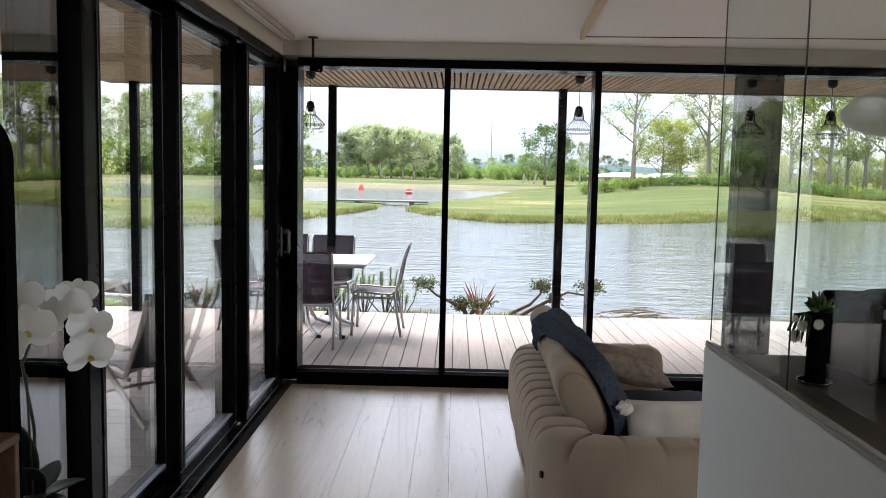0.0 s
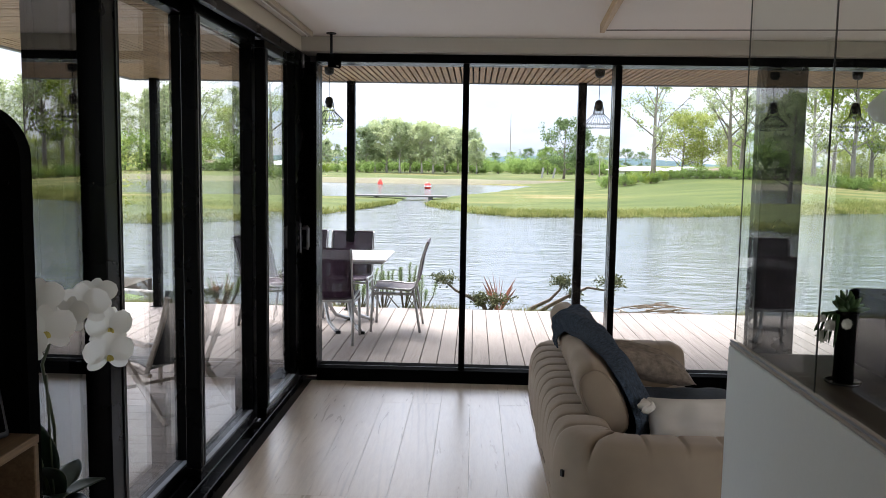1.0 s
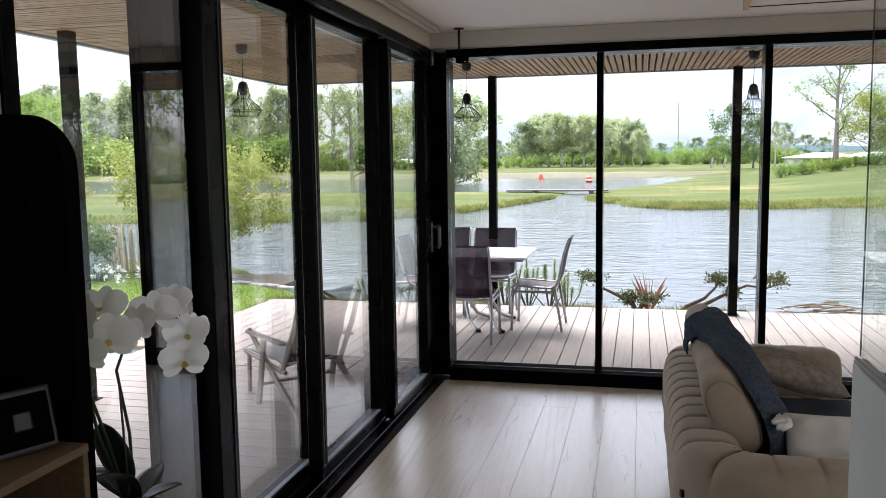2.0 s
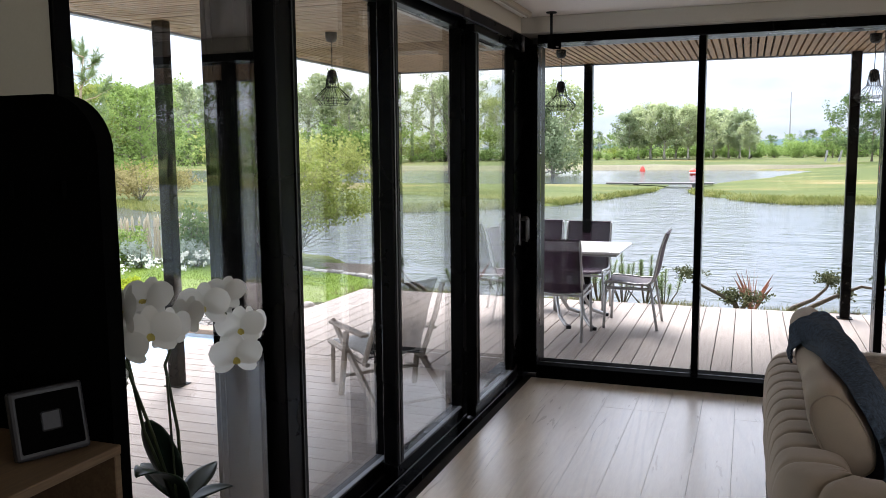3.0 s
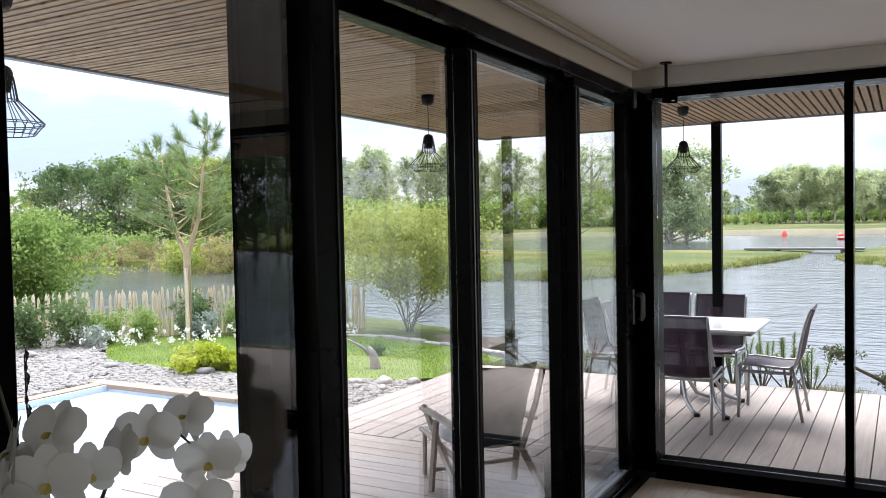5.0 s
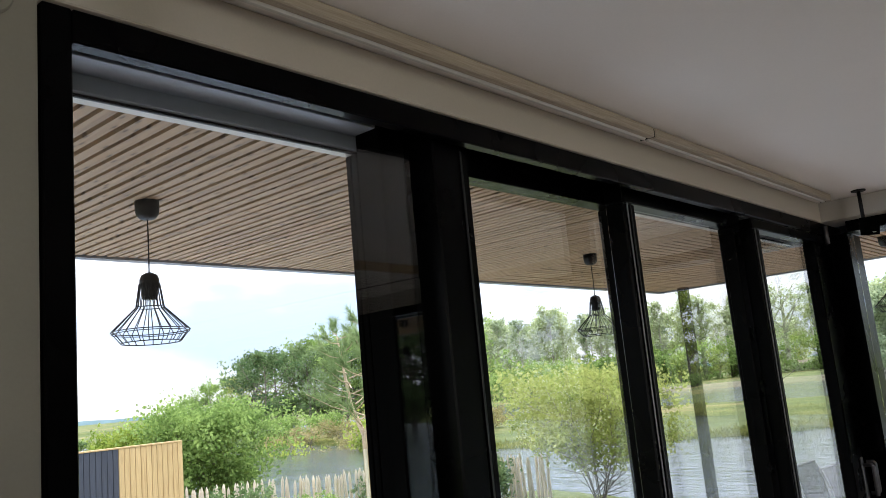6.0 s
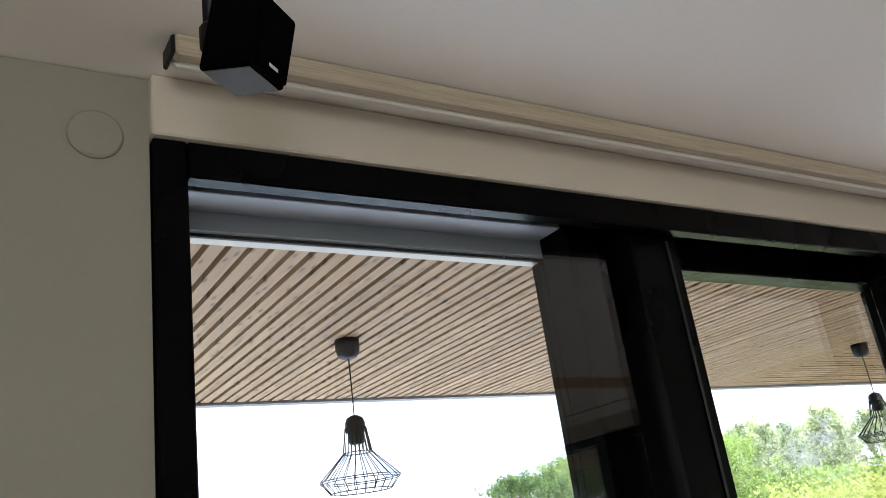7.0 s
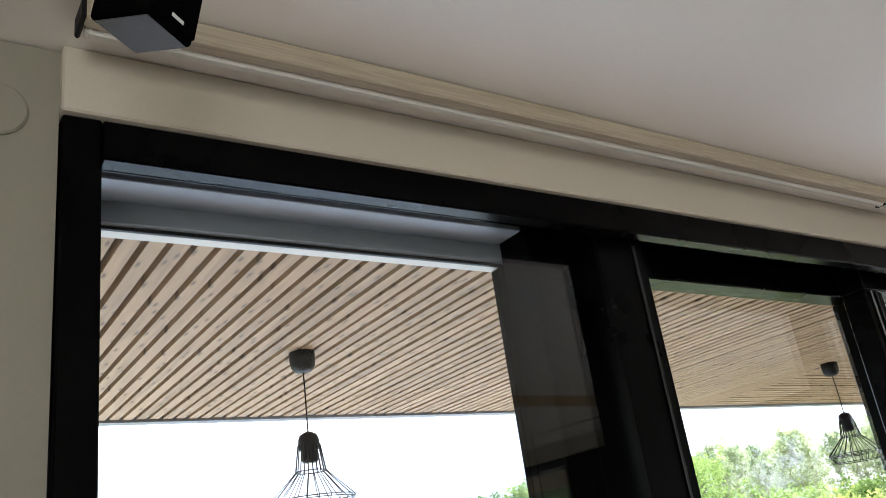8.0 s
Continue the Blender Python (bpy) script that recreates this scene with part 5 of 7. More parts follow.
for key, x, y, s in (("a", -11.2, 8.75, 0.8), ("a", -10.75, 9.15, 0.85), ("b", -10.5, 9.5, 0.7), ("b", -10.1, 10.0, 0.7), ("a", -9.9, 10.75, 0.8), ("b", -9.2, 11.2, 0.8),
                     ("a", -8.3, 11.7, 1.0), ("y", -7.35, 8.4, 1.15), ("y", -7.0, 8.62, 0.9), ("s", -9.5, 10.6, 1.0), ("s", -8.7, 10.9, 1.0),
                     ("s", -7.9, 11.3, 1.0), ("b", -5.9, 10.2, 0.35), ("s", -10.3, 9.2, 0.8)):
    if key in first:
        plant_copy(pl_sh[key], x, y, s, fr.uniform(0, 360), GZ)
    else:
        first.add(key)
        stand(pl_sh[key], x, y, s, 0, GZ)
# white blossoms in the bed
M_BLOOM = leaf_mat("white_blossom", (0.62, 0.62, 0.58), (0.85, 0.84, 0.8), 0.3)
fv, ff = [], []
for _ in range(150):
    t = RS.uniform(0, 1)
    c = np.array([-10.9 + 3.9 * t + RS.normal(0, 0.15), 8.85 + 2.45 * t + RS.normal(0, 0.16), GZ + RS.uniform(0.05, 0.28)])
    v, f = add_leaves([c], 0.026, RS, 0.02, 7)
    ff += (f + len(fv)).tolist()
    fv += v.tolist()
tagged(from_lists("white_flowers", fv, ff, M_BLOOM), "clusters of white garden roses in the bed", "flowers", "", "stuff")

# young staked pine
pine = thing("young_pine", "young two-stemmed pine tied to a wooden stake", "tree", at=(-9.55, 10.35, GZ))
pb, tips = bmesh.new(), []
pr = random.Random(9)
for s, top in ((-1, Vector((-0.62, 0.1, 3.0))), (1, Vector((0.5, 0.0, 3.25)))):
    mid_p = Vector((0.02 * s, 0, 1.35))
    tube([(0, 0, 0), mid_p, mid_p.lerp(top, 0.3) + Vector((0.12 * s, 0, 0)), mid_p.lerp(top, 0.7) + Vector((0.05 * s, 0, 0)), top], [0.055, 0.045, 0.032, 0.02, 0.006], 7, pb)
    for k in range(19):
        t = 0.10 + 0.90 * k / 18
        root = mid_p.lerp(top, t)
        a = k * 2.3 + s
        e = root + Vector((math.cos(a), math.sin(a), 0.45)) * (0.95 - 0.6 * t) * pr.uniform(0.6, 1.1)
        tube([root, root.lerp(e, 0.5) + Vector((0, 0, -0.04)), e], [0.014, 0.009, 0.004], 4, pb, False)
        tips += [(root.lerp(e, 0.35), e), (root.lerp(e, 0.6), e + Vector((0, 0, 0.16))), (root.lerp(e, 0.7), e + Vector((pr.uniform(-0.15, 0.15), pr.uniform(-0.15, 0.15), 0.05)))]
    tips.append((top, top + Vector((0, 0, 0.25))))
part("trunk", pb, mat("pale_orange_pine_bark", (0.44, 0.33, 0.21), 0.85, 0, 0.3, 7, 40, 0.5, 0.01), pine, smooth=True)
part("stake", tube([(0.08, -0.09, -0.1), (0.06, -0.08, 1.15)], 0.028, 8), M_PALE, pine, "pale wooden stake")
nv = []
for a, b in tips:
    ax = (b - a).normalized()
    for j in range(95):
        p = a.lerp(b, pr.random())
        d = (ax * 0.9 + Vector((pr.gauss(0, 1), pr.gauss(0, 1), pr.gauss(0, 1))).normalized()).normalized()
        sd = d.orthogonal().normalized() * 0.0035
        nv += [(p - sd)[:], (p + sd)[:], (p + d * pr.uniform(0.09, 0.17))[:]]
nd = from_lists("needles", nv, [(i, i + 1, i + 2) for i in range(0, len(nv), 3)], leaf_mat("pine_needles", (0.11, 0.17, 0.06), (0.28, 0.36, 0.16)))
nd.parent = pine

stand(tree("tree", "multi-stemmed shrubby tree with yellow-green leaves at the shore", 2.5, 2.5, 41, M_LEAF_F, M_BARKG, 0.16, 10, 6, 14, 0.036, 0.10, 0.8, 0.013, 0.07, 10, "garden trees", up=1.2, bare=0.1, fan=0.42, low=0.40), -6.84, 12.6, 0.86, 0, -0.34)
stand(tree("tree", "tall rounded willow bush with bright green leaves", 3.2, 3.6, 42, M_LEAF_A, M_BARK, 0.05, 12, 8, 26, 0.06, 0.22, 0.9, 0.015, 0.05, 4, "garden trees"), -15.9, 11.6, 0.70, 0, -0.45)
stand(tree("tree", "tall rounded willow bush with bright green leaves", 3.0, 3.2, 43, M_LEAF_B, M_BARK, 0.05, 12, 8, 26, 0.06, 0.22, 0.9, 0.015, 0.05, 4, "garden trees"), -18.6, 11.4, 0.62, 0, -0.45)


# lakeside planting beyond the deck: cloud-pruned pine, red cordyline, pine shoots
def pads(ob, spots, leaf, per, size, seed):
    rs = np.random.RandomState(seed)
    for x, y, z, rx, rz in spots:
        pts = [(x + rs.normal(0, rx * 0.45), y + rs.normal(0, rx * 0.4), z + rs.normal(0, rz * 0.45)) for _ in range(70)]
        f = new("foliage_pad", crown_mesh("foliage_pad", pts, size, rs, 0.025, per, leaf))
        f.parent = ob


cp = thing("cloud_pruned_pine", "low cloud-pruned pine with sprawling bare branches beside the deck", "shrub", at=(0.28, 9.85, ground_z(0.28, 9.85)))
cb = bmesh.new()
tube([(0, 0, -0.02), (-0.04, 0.02, 0.1), (-0.2, 0, 0.2), (-0.38, 0.02, 0.28), (-0.5, 0, 0.38)], [0.035, 0.03, 0.022, 0.016, 0.01], 7, cb)
tube([(0, 0, 0.0), (0.12, 0.05, 0.16), (0.2, 0.02, 0.2)], [0.03, 0.018, 0.01], 6, cb)
part("trunk", cb, M_BARK, cp, smooth=True)
M_OLIVE = leaf_mat("olive_needles", (0.06, 0.075, 0.035), (0.21, 0.22, 0.12), 0.35)
pads(cp, ((-0.52, 0, 0.43, 0.16, 0.06), (0.10, 0.02, 0.17, 0.20, 0.085), (-0.08, 0.0, 0.19, 0.10, 0.05)), M_OLIVE, 7, 0.016, 51)
cp2 = thing("cloud_pruned_pine", "low cloud-pruned pine with sprawling bare branches beside the deck", "shrub", at=(0.72, 9.8, ground_z(0.72, 9.8)))
cb = bmesh.new()
tube([(0, 0, -0.02), (0.1, 0, 0.1), (0.3, 0, 0.2), (0.42, 0.02, 0.32), (0.46, 0, 0.42)], [0.03, 0.026, 0.02, 0.014, 0.01], 7, cb)
tube([(0.1, 0.05, -0.02), (0.3, 0.05, 0.12), (0.55, 0.03, 0.26), (0.75, 0, 0.36), (0.95, 0, 0.33), (1.1, 0, 0.38)], [0.03, 0.026, 0.02, 0.015, 0.012, 0.008], 7, cb)
tube([(0.3, -0.05, 0.0), (0.5, -0.05, 0.06), (0.75, -0.03, 0.08)], [0.02, 0.016, 0.008], 6, cb)
part("trunk", cb, M_BARK, cp2, smooth=True)
pads(cp2, ((0.44, 0, 0.43, 0.11, 0.05), (1.04, 0, 0.43, 0.17, 0.045), (0.6, 0.02, 0.28, 0.07, 0.035)), M_OLIVE, 7, 0.016, 52)
cord = thing("red_cordyline", "red spiky cordyline growing at the lake edge", "plant", at=(0.42, 10.0, ground_z(0.42, 10.0)))
kb = bmesh.new()
kr = random.Random(6)
for k in range(26):
    a, l, t = kr.uniform(0, 6.28), kr.uniform(0.34, 0.58), kr.uniform(0.03, 0.50)
    o = Vector((math.cos(a) * t, math.sin(a) * t, 1)).normalized()
    s = o.cross(Vector((0, 0, 1))).normalized() * 0.0032
    p0, p1, p2 = Vector((0, 0, 0.02)), o * l * 0.6 + Vector((0, 0, 0.02)), o * l + Vector((math.cos(a), math.sin(a), -0.2)) * l * 0.12 * t * 2
    q = [kb.verts.new(v) for v in (p0 - s * 0.6, p0 + s * 0.6, p1 + s, p2, p1 - s)]
    kb.faces.new(q)
part("leaves", kb, leaf_mat("red_cordyline_leaf", (0.44, 0.20, 0.14), (0.62, 0.42, 0.33), 0.35), cord)
M_SPURGE = leaf_mat("spurge_leaf", (0.10, 0.15, 0.06), (0.30, 0.38, 0.18), 0.35)
for k, (x, y, h) in enumerate(((-1.25, 9.85, 0.52), (-0.98, 9.9, 0.60), (-0.72, 9.85, 0.56), (-0.52, 9.92, 0.42), (-1.5, 9.9, 0.46), (-2.4, 9.85, 0.42), (-2.9, 9.9, 0.42))):
    sp = thing("spurge", "grey-green spurge with whorled leafy shoots behind the deck", "shrub", "spurge plants", at=(x, y, ground_z(x, y)))
    sb, lv = bmesh.new(), bmesh.new()
    qr = random.Random(60 + k)
    for j in range(9):
        a = qr.uniform(0, 6.28)
        e = Vector((math.cos(a) * qr.uniform(0.04, 0.26), math.sin(a) * 0.16, h * qr.uniform(0.55, 1.1)))
        mid_p = Vector((e.x * 0.75, e.y * 0.75, e.z * 0.5))
        tube([(0, 0, -0.02), mid_p, e], [0.009, 0.007, 0.004], 5, sb, False)
        for i in range(54):
            t = (i / 54) ** 0.8
            p = mid_p.lerp(e, t)
            ang = i * 2.4
            d = Vector((math.cos(ang), math.sin(ang), 0.45 + 0.5 * t)).normalized() * qr.uniform(0.045, 0.075) * (1.1 - 0.45 * t)
            w = d.cross(Vector((0, 0, 1))).normalized() * 0.0075
            lv.faces.new([lv.verts.new(q) for q in (p, p + d * 0.55 + w, p + d, p + d * 0.55 - w)])
    part("stems", sb, M_BARK, sp)
    part("leaves", lv, M_SPURGE, sp)
drift = thing("driftwood_pile", "pile of dry driftwood and reed stems at the lake edge", "driftwood", at=(2.3, 9.85, ground_z(2.3, 9.85)))
db = random.Random(8)
M_STICK = wood("dry_driftwood", (0.13, 0.095, 0.065), (0.36, 0.29, 0.22), axis=0, stretch=12, scale=4, rough=0.85, rnd=0.8)
for k in range(44):
    b = bmesh.new()
    x, y, a, l = db.gauss(0, 0.24), db.uniform(-0.14, 0.16), db.gauss(0, 0.6), db.uniform(0.15, 0.5)
    z = 0.01 + db.uniform(0.02, 0.17) * max(0.1, 1 - abs(x) / 0.7)
    tube([(x - l / 2 * math.cos(a), y - l / 2 * math.sin(a), z), (x, y, z + 0.012), (x + l / 2 * math.cos(a), y + l / 2 * math.sin(a), z + db.uniform(-0.01, 0.03))], [0.006, 0.009, 0.004], 5, b)
    part("stick", b, M_STICK, drift)
solid("timber_edging", box(1.1, 4.5, 9.62, 9.70, -0.25, -0.045, 0.01), M_BARK, "dark timber edging along the deck", "edging", "structure")


# ---------------------------------------------------------------- terrace furniture
def sling_chair():
    ch = thing("garden_chair", "garden chair with purple woven sling on a grey metal frame", "chair", "chairs round the terrace table")
    prof = [(-0.235, 0.425), (-0.215, 0.445), (-0.10, 0.442), (0.06, 0.428), (0.16, 0.428), (0.205, 0.455), (0.232, 0.53), (0.252, 0.64), (0.275, 0.76), (0.31, 0.87), (0.325, 0.905)]
    def f(u, v):
        s = u * (len(prof) - 1)
        i = min(len(prof) - 2, int(s))
        a, b = Vector(prof[i]), Vector(prof[i + 1])
        p = a.lerp(b, s - i)
        sag = 0.012 * math.sin(math.pi * v)
        return Vector((p.x + (sag if p.y > 0.5 else 0), (v - 0.5) * 0.45, p.y - (sag if p.y < 0.5 else 0)))
    part("sling", sheet(30, 6, f, 0.008), M_PURPLE, ch, "purple woven sling seat and back", True)
    for s in (-1, 1):
        part("side_rail", tube([(x, s * 0.235, z) for x, z in prof], 0.0115, 8), M_CHAIRMETAL, ch, smooth=True)
        part("front_leg", tube([(-0.215, s * 0.235, 0.425), (-0.225, s * 0.24, 0.2), (-0.232, s * 0.242, 0.0)], 0.0135, 8), M_CHAIRMETAL, ch, smooth=True)
        part("rear_leg", tube([(0.19, s * 0.235, 0.43), (0.225, s * 0.24, 0.22), (0.262, s * 0.242, 0.0)], 0.0135, 8), M_CHAIRMETAL, ch, smooth=True)
        part("seat_rail", box(-0.22, 0.2, s * 0.235 - 0.01, s * 0.235 + 0.01, 0.375, 0.40, 0.004), M_CHAIRMETAL, ch)
    part("cross_bar", tube([(-0.2, -0.235, 0.39), (-0.2, 0.235, 0.39)], 0.011, 8), M_CHAIRMETAL, ch)
    part("cross_bar", tube([(0.18, -0.235, 0.40), (0.18, 0.235, 0.40)], 0.011, 8), M_CHAIRMETAL, ch)
    part("top_bar", tube([(0.325, -0.235, 0.905), (0.325, 0.235, 0.905)], 0.010, 8), M_PURPLE, ch)
    return ch


chair = sling_chair()
CHAIRS = ((-0.68, 8.38, 0), (-1.24, 7.72, -90), (-1.27, 9.02, 90), (-2.02, 8.52, 176), (-1.80, 9.10, 92))
chair.matrix_basis = pose(CHAIRS[0][0], CHAIRS[0][1], DECK_Z, 0, 0, CHAIRS[0][2])
for x, y, a in CHAIRS[1:]:
    copy_thing(chair, pose(x, y, DECK_Z, 0, 0, a))

tb = thing("terrace_table", "white-topped terrace table on curved metal legs", "table", at=(-1.22, 8.36, DECK_Z))
part("tabletop", box(-0.48, 0.48, -0.45, 0.45, 0.725, 0.752, 0.02, seg=3), M_TABLE, tb)
part("top_rim", box(-0.45, 0.45, -0.42, 0.42, 0.705, 0.724, 0.004), M_CHAIRMETAL, tb)
for sx in (-0.22, 0.02):
    for s in (-1, 1):
        part("leg", tube([(sx, s * 0.03, 0.70), (sx + 0.02, s * 0.05, 0.45), (sx + 0.05, s * 0.10, 0.22), (sx + 0.10, s * 0.20, 0.09), (sx + 0.18, s * 0.33, 0.035), (sx + 0.22, s * 0.36, 0.02)], 0.019, 8), M_CHAIRMETAL, tb, smooth=True)
        part("foot", box(sx + 0.20, sx + 0.245, s * 0.36 - 0.02, s * 0.36 + 0.02, 0.0, 0.03, 0.004), M_BLACK, tb, "black foot cap")


# wooden reclining garden chair with grey cushion
M_TEAK = wood("grey_weathered_teak", (0.26, 0.21, 0.17), (0.46, 0.40, 0.34), axis=0, stretch=16, scale=3, rough=0.75, rnd=0.4)
M_CUSH = mat("grey_outdoor_cushion", (0.05, 0.052, 0.058), 0.9, 0, 0.15, 8, 300, 0.3, 0.002)
M_CUSHL = mat("pale_outdoor_cushion", (0.52, 0.51, 0.49), 0.9, 0, 0.12, 8, 300, 0.3, 0.002)
rc = thing("reclining_chair", "weathered wooden reclining garden chair with grey cushions", "lounge chair", at=(-2.01, 5.53, DECK_Z), turn=-40)
rc.matrix_basis = rc.matrix_basis @ Matrix.Diagonal((0.95, 0.92, 0.80, 1))
for s in (-1, 1):
    y = s * 0.28
    part("long_leg", tube([(-0.32, y, 0.62), (0.0, y, 0.36), (0.3, y, 0.14), (0.48, y, 0.0)], [0.022, 0.026, 0.026, 0.02], 6), M_TEAK, rc)
    part("front_leg", tube([(-0.12, y + s * 0.03, 0.0), (-0.06, y + s * 0.03, 0.3), (0.0, y + s * 0.03, 0.58)], 0.024, 6), M_TEAK, rc)
    part("armrest", box(-0.34, 0.26, y - 0.03, y + 0.03, 0.585, 0.612, 0.006), M_TEAK, rc)
    part("seat_rail", tube([(-0.5, y * 0.85, 0.38), (0.2, y * 0.85, 0.33)], 0.02, 6), M_TEAK, rc)
    part("back_rail", tube([(0.14, y * 0.85, 0.32), (0.36, y * 0.85, 0.75), (0.46, y * 0.85, 1.02)], 0.02, 6), M_TEAK, rc)
    part("footrest_leg", tube([(-0.46, y * 0.8, 0.38), (-0.48, y * 0.8, 0.0)], 0.018, 6), M_TEAK, rc)
part("stretcher", tube([(-0.08, -0.3, 0.18), (-0.08, 0.3, 0.18)], 0.016, 6), M_TEAK, rc)
part("stretcher", tube([(0.42, -0.28, 0.05), (0.42, 0.28, 0.05)], 0.016, 6), M_TEAK, rc)
sc = pillow_bm(0.68, 0.46, 0.10, 71)
sc.transform(pose(-0.14, 0, 0.40, 90, 0, 0) @ pose(0, 0, 0, 0, 0, 0))
part("seat_cushion", sc, M_CUSHL, rc, "pale grey seat cushion", True)
bc = pillow_bm(0.46, 0.78, 0.11, 72)
bc.transform(pose(0.27, 0, 0.71, 0, 22, 0) @ pose(0, 0, 0, 0, 0, 90))
part("back_cushion", bc, M_CUSH, rc, "dark grey back cushion", True)


# ---------------------------------------------------------------- living room: sofa
SEAT_Z = 0.435


def sofa():
    so = thing("sofa", "low taupe velvet sofa with channel-tufted back and arms", "sofa")
    X0, X1, Y0, Y1, H, T = 0.437, 1.36, 3.0, 5.08, 0.618, 0.27
    # centre line of the padded back and arms, as a path from the near arm round to the far arm
    r = 0.17
    c = T / 2
    pts = [(X1, Y0 + c), (X0 + c + r, Y0 + c)]
    pts += [(X0 + c + r - r * math.sin(a), Y0 + c + r - r * math.cos(a)) for a in [math.pi / 2 * k / 8 for k in range(1, 9)]]
    pts += [(X0 + c + r - r * math.cos(a), Y1 - c - r + r * math.sin(a)) for a in [math.pi / 2 * k / 8 for k in range(0, 9)]]
    pts += [(X1, Y1 - c)]
    seg = [0.0]
    for a, b in zip(pts, pts[1:]):
        seg.append(seg[-1] + math.hypot(b[0] - a[0], b[1] - a[1]))
    total = seg[-1]

    def centre(s):
        i = min(len(pts) - 2, max(0, int(np.searchsorted(seg, s) - 1)))
        t = (s - seg[i]) / max(1e-6, seg[i + 1] - seg[i])
        a, b = Vector(pts[i]), Vector(pts[i + 1])
        d = (b - a).normalized()
        return a.lerp(b, t), Vector((-d.y, d.x))

    n_pl = round(total / 0.15)

    def f(u, v):
        s = v * total
        p, nrm = centre(s)
        a = u * 2 * math.pi
        cx, cz = math.cos(a), math.sin(a)
        px = math.copysign(abs(cx) ** 0.62, cx) * T / 2
        pz = math.copysign(abs(cz) ** 0.40, cz) * (H - 0.06) / 2
        ph = abs(math.sin(math.pi * v * n_pl))
        on_arm = min(1.0, max(0.0, 1.0 - max(0.0, min(s - 0.62, total - 0.62 - s)) / 0.12))
        wob = 0.6 + 0.8 * noise.noise(Vector((round(v * n_pl) * 2.3, 0.4, 1.0))) ** 2
        crease = math.exp(-(ph / 0.10) ** 2) + 0.35 * (1 - ph) ** 3
        # creases are deep on the top, run down the inside and fade out on the outer face
        top = max(0.0, cz) ** 1.1
        inner = max(0.0, 0.3 - 0.7 * cx)
        reach = min(1.0, top * 1.15 + 0.25 * inner) * (1 - 0.72 * on_arm)
        dep = crease * reach * wob
        endr = min(1.0, s / 0.06, (total - s) / 0.06)
        k = (0.80 + 0.20 * math.sqrt(max(0, endr))) * (1 - 0.05 * dep)
        soft = 0.006 * noise.noise(Vector((s * 3, u * 8, 0.7))) + 0.0025 * noise.noise(Vector((s * 11, u * 26, 2.7)))
        low = max(0.0, -cz)
        z = 0.06 + (H - 0.06) / 2 + pz * (1 - 0.10 * (1 - endr)) - 0.034 * dep + soft
        q = p + nrm * (px * k * (1 - 0.30 * low) - 0.085 * low + soft)
        return Vector((q.x, q.y, z))

    bm = sheet(40, n_pl * 16, f)
    part("backrest", bm, M_SOFA, so, "channel-tufted padded back and arms", True)
    for vv in (0.0, 1.0):
        cap = bmesh.new()
        cap.faces.new([cap.verts.new(f(k / 40, vv)) for k in range(40)])
        part("arm_end", cap, M_SOFA, so)
    part("base", box(X0 + 0.14, X1 - 0.02, Y0 + 0.14, Y1 - 0.14, 0.03, 0.14, 0.02), M_SOFAD, so)
    for fx in (X0 + 0.18, X1 - 0.12):
        for fy in (Y0 + 0.18, Y1 - 0.18):
            part("leg", lathe([(0.02, 0.0), (0.028, 0.029)], 10), M_BLACK, so, at=pose(fx, fy, 0))
    seat = pillow_bm(Y1 - Y0 - 2 * T + 0.03, X1 - X0 - T + 0.03, 0.30, 81, sharp=9)
    seat.transform(pose((X0 + T + X1) / 2, (Y0 + Y1) / 2, SEAT_Z - 0.15, 0, 0, 90) @ pose(0, 0, 0, 90, 0, 0))
    part("seat_cushion", seat, M_SOFAD, so, "", True)
    part("maker_tag", box(-0.008, 0.008, -0.010, 0.004, -0.026, 0.0, 0.001), M_BLACK, so, "small dark fabric tag", at=pose(0.470, 3.168, 0.47, 0, 0, -63))
    # black lenses laid in the creases for the shade where the channels gape
    for k in range(n_pl):
        s = total * k / n_pl
        if 0.75 < s < total - 0.75 and k % 2 == 0:
            p, nrm = centre(s)
            q = p + nrm * (0.025 if k % 4 else -0.01)
            lens = lathe([(0.001, -0.003), (0.7, -0.002), (1.0, 0.0), (0.7, 0.0025), (0.001, 0.003)], 14)
            lens.transform(Matrix.Diagonal((0.034, 0.0065, 1, 1)))
            part("tuft_shade", lens, M_MATT, so, "black lens for the shade between two channels", True, pose(q.x, q.y, H - 0.028 * 0.95))
    return so


sofa()

# long loaf-shaped cushion lying along the back, leaning on it, its far end higher
LOAF_A, LOAF_B, LEAN = Vector((0.665, 3.44, 0.662)), Vector((0.668, 4.76, 0.73)), radians(27)
LOAF_W, LOAF_H = 0.175, 0.345
LOAF_F, LOAF_U = Vector((math.cos(LEAN), 0, math.sin(LEAN))), Vector((-math.sin(LEAN), 0, math.cos(LEAN)))


def loaf_point(s, phi, out=0.0, end=1.0):
    """A place on the long cushion: s along it, phi round its section (0 front, 90 top), out above its cover."""
    c, n = math.cos(phi), math.sin(phi)
    lump = min(1.0, max(0.0, (s - 0.03) * 8)) * 0.012 * noise.noise(Vector((s * 5, c * 1.3, n * 1.3))) + 0.003 * noise.noise(Vector((s * 17, c * 3, n * 3)))
    w, h = (LOAF_W / 2 + lump) * end + out, (LOAF_H / 2 + lump) * end + out
    return LOAF_A.lerp(LOAF_B, s) + LOAF_F * math.copysign(abs(c) ** 0.82, c) * w + LOAF_U * math.copysign(abs(n) ** 0.82, n) * h


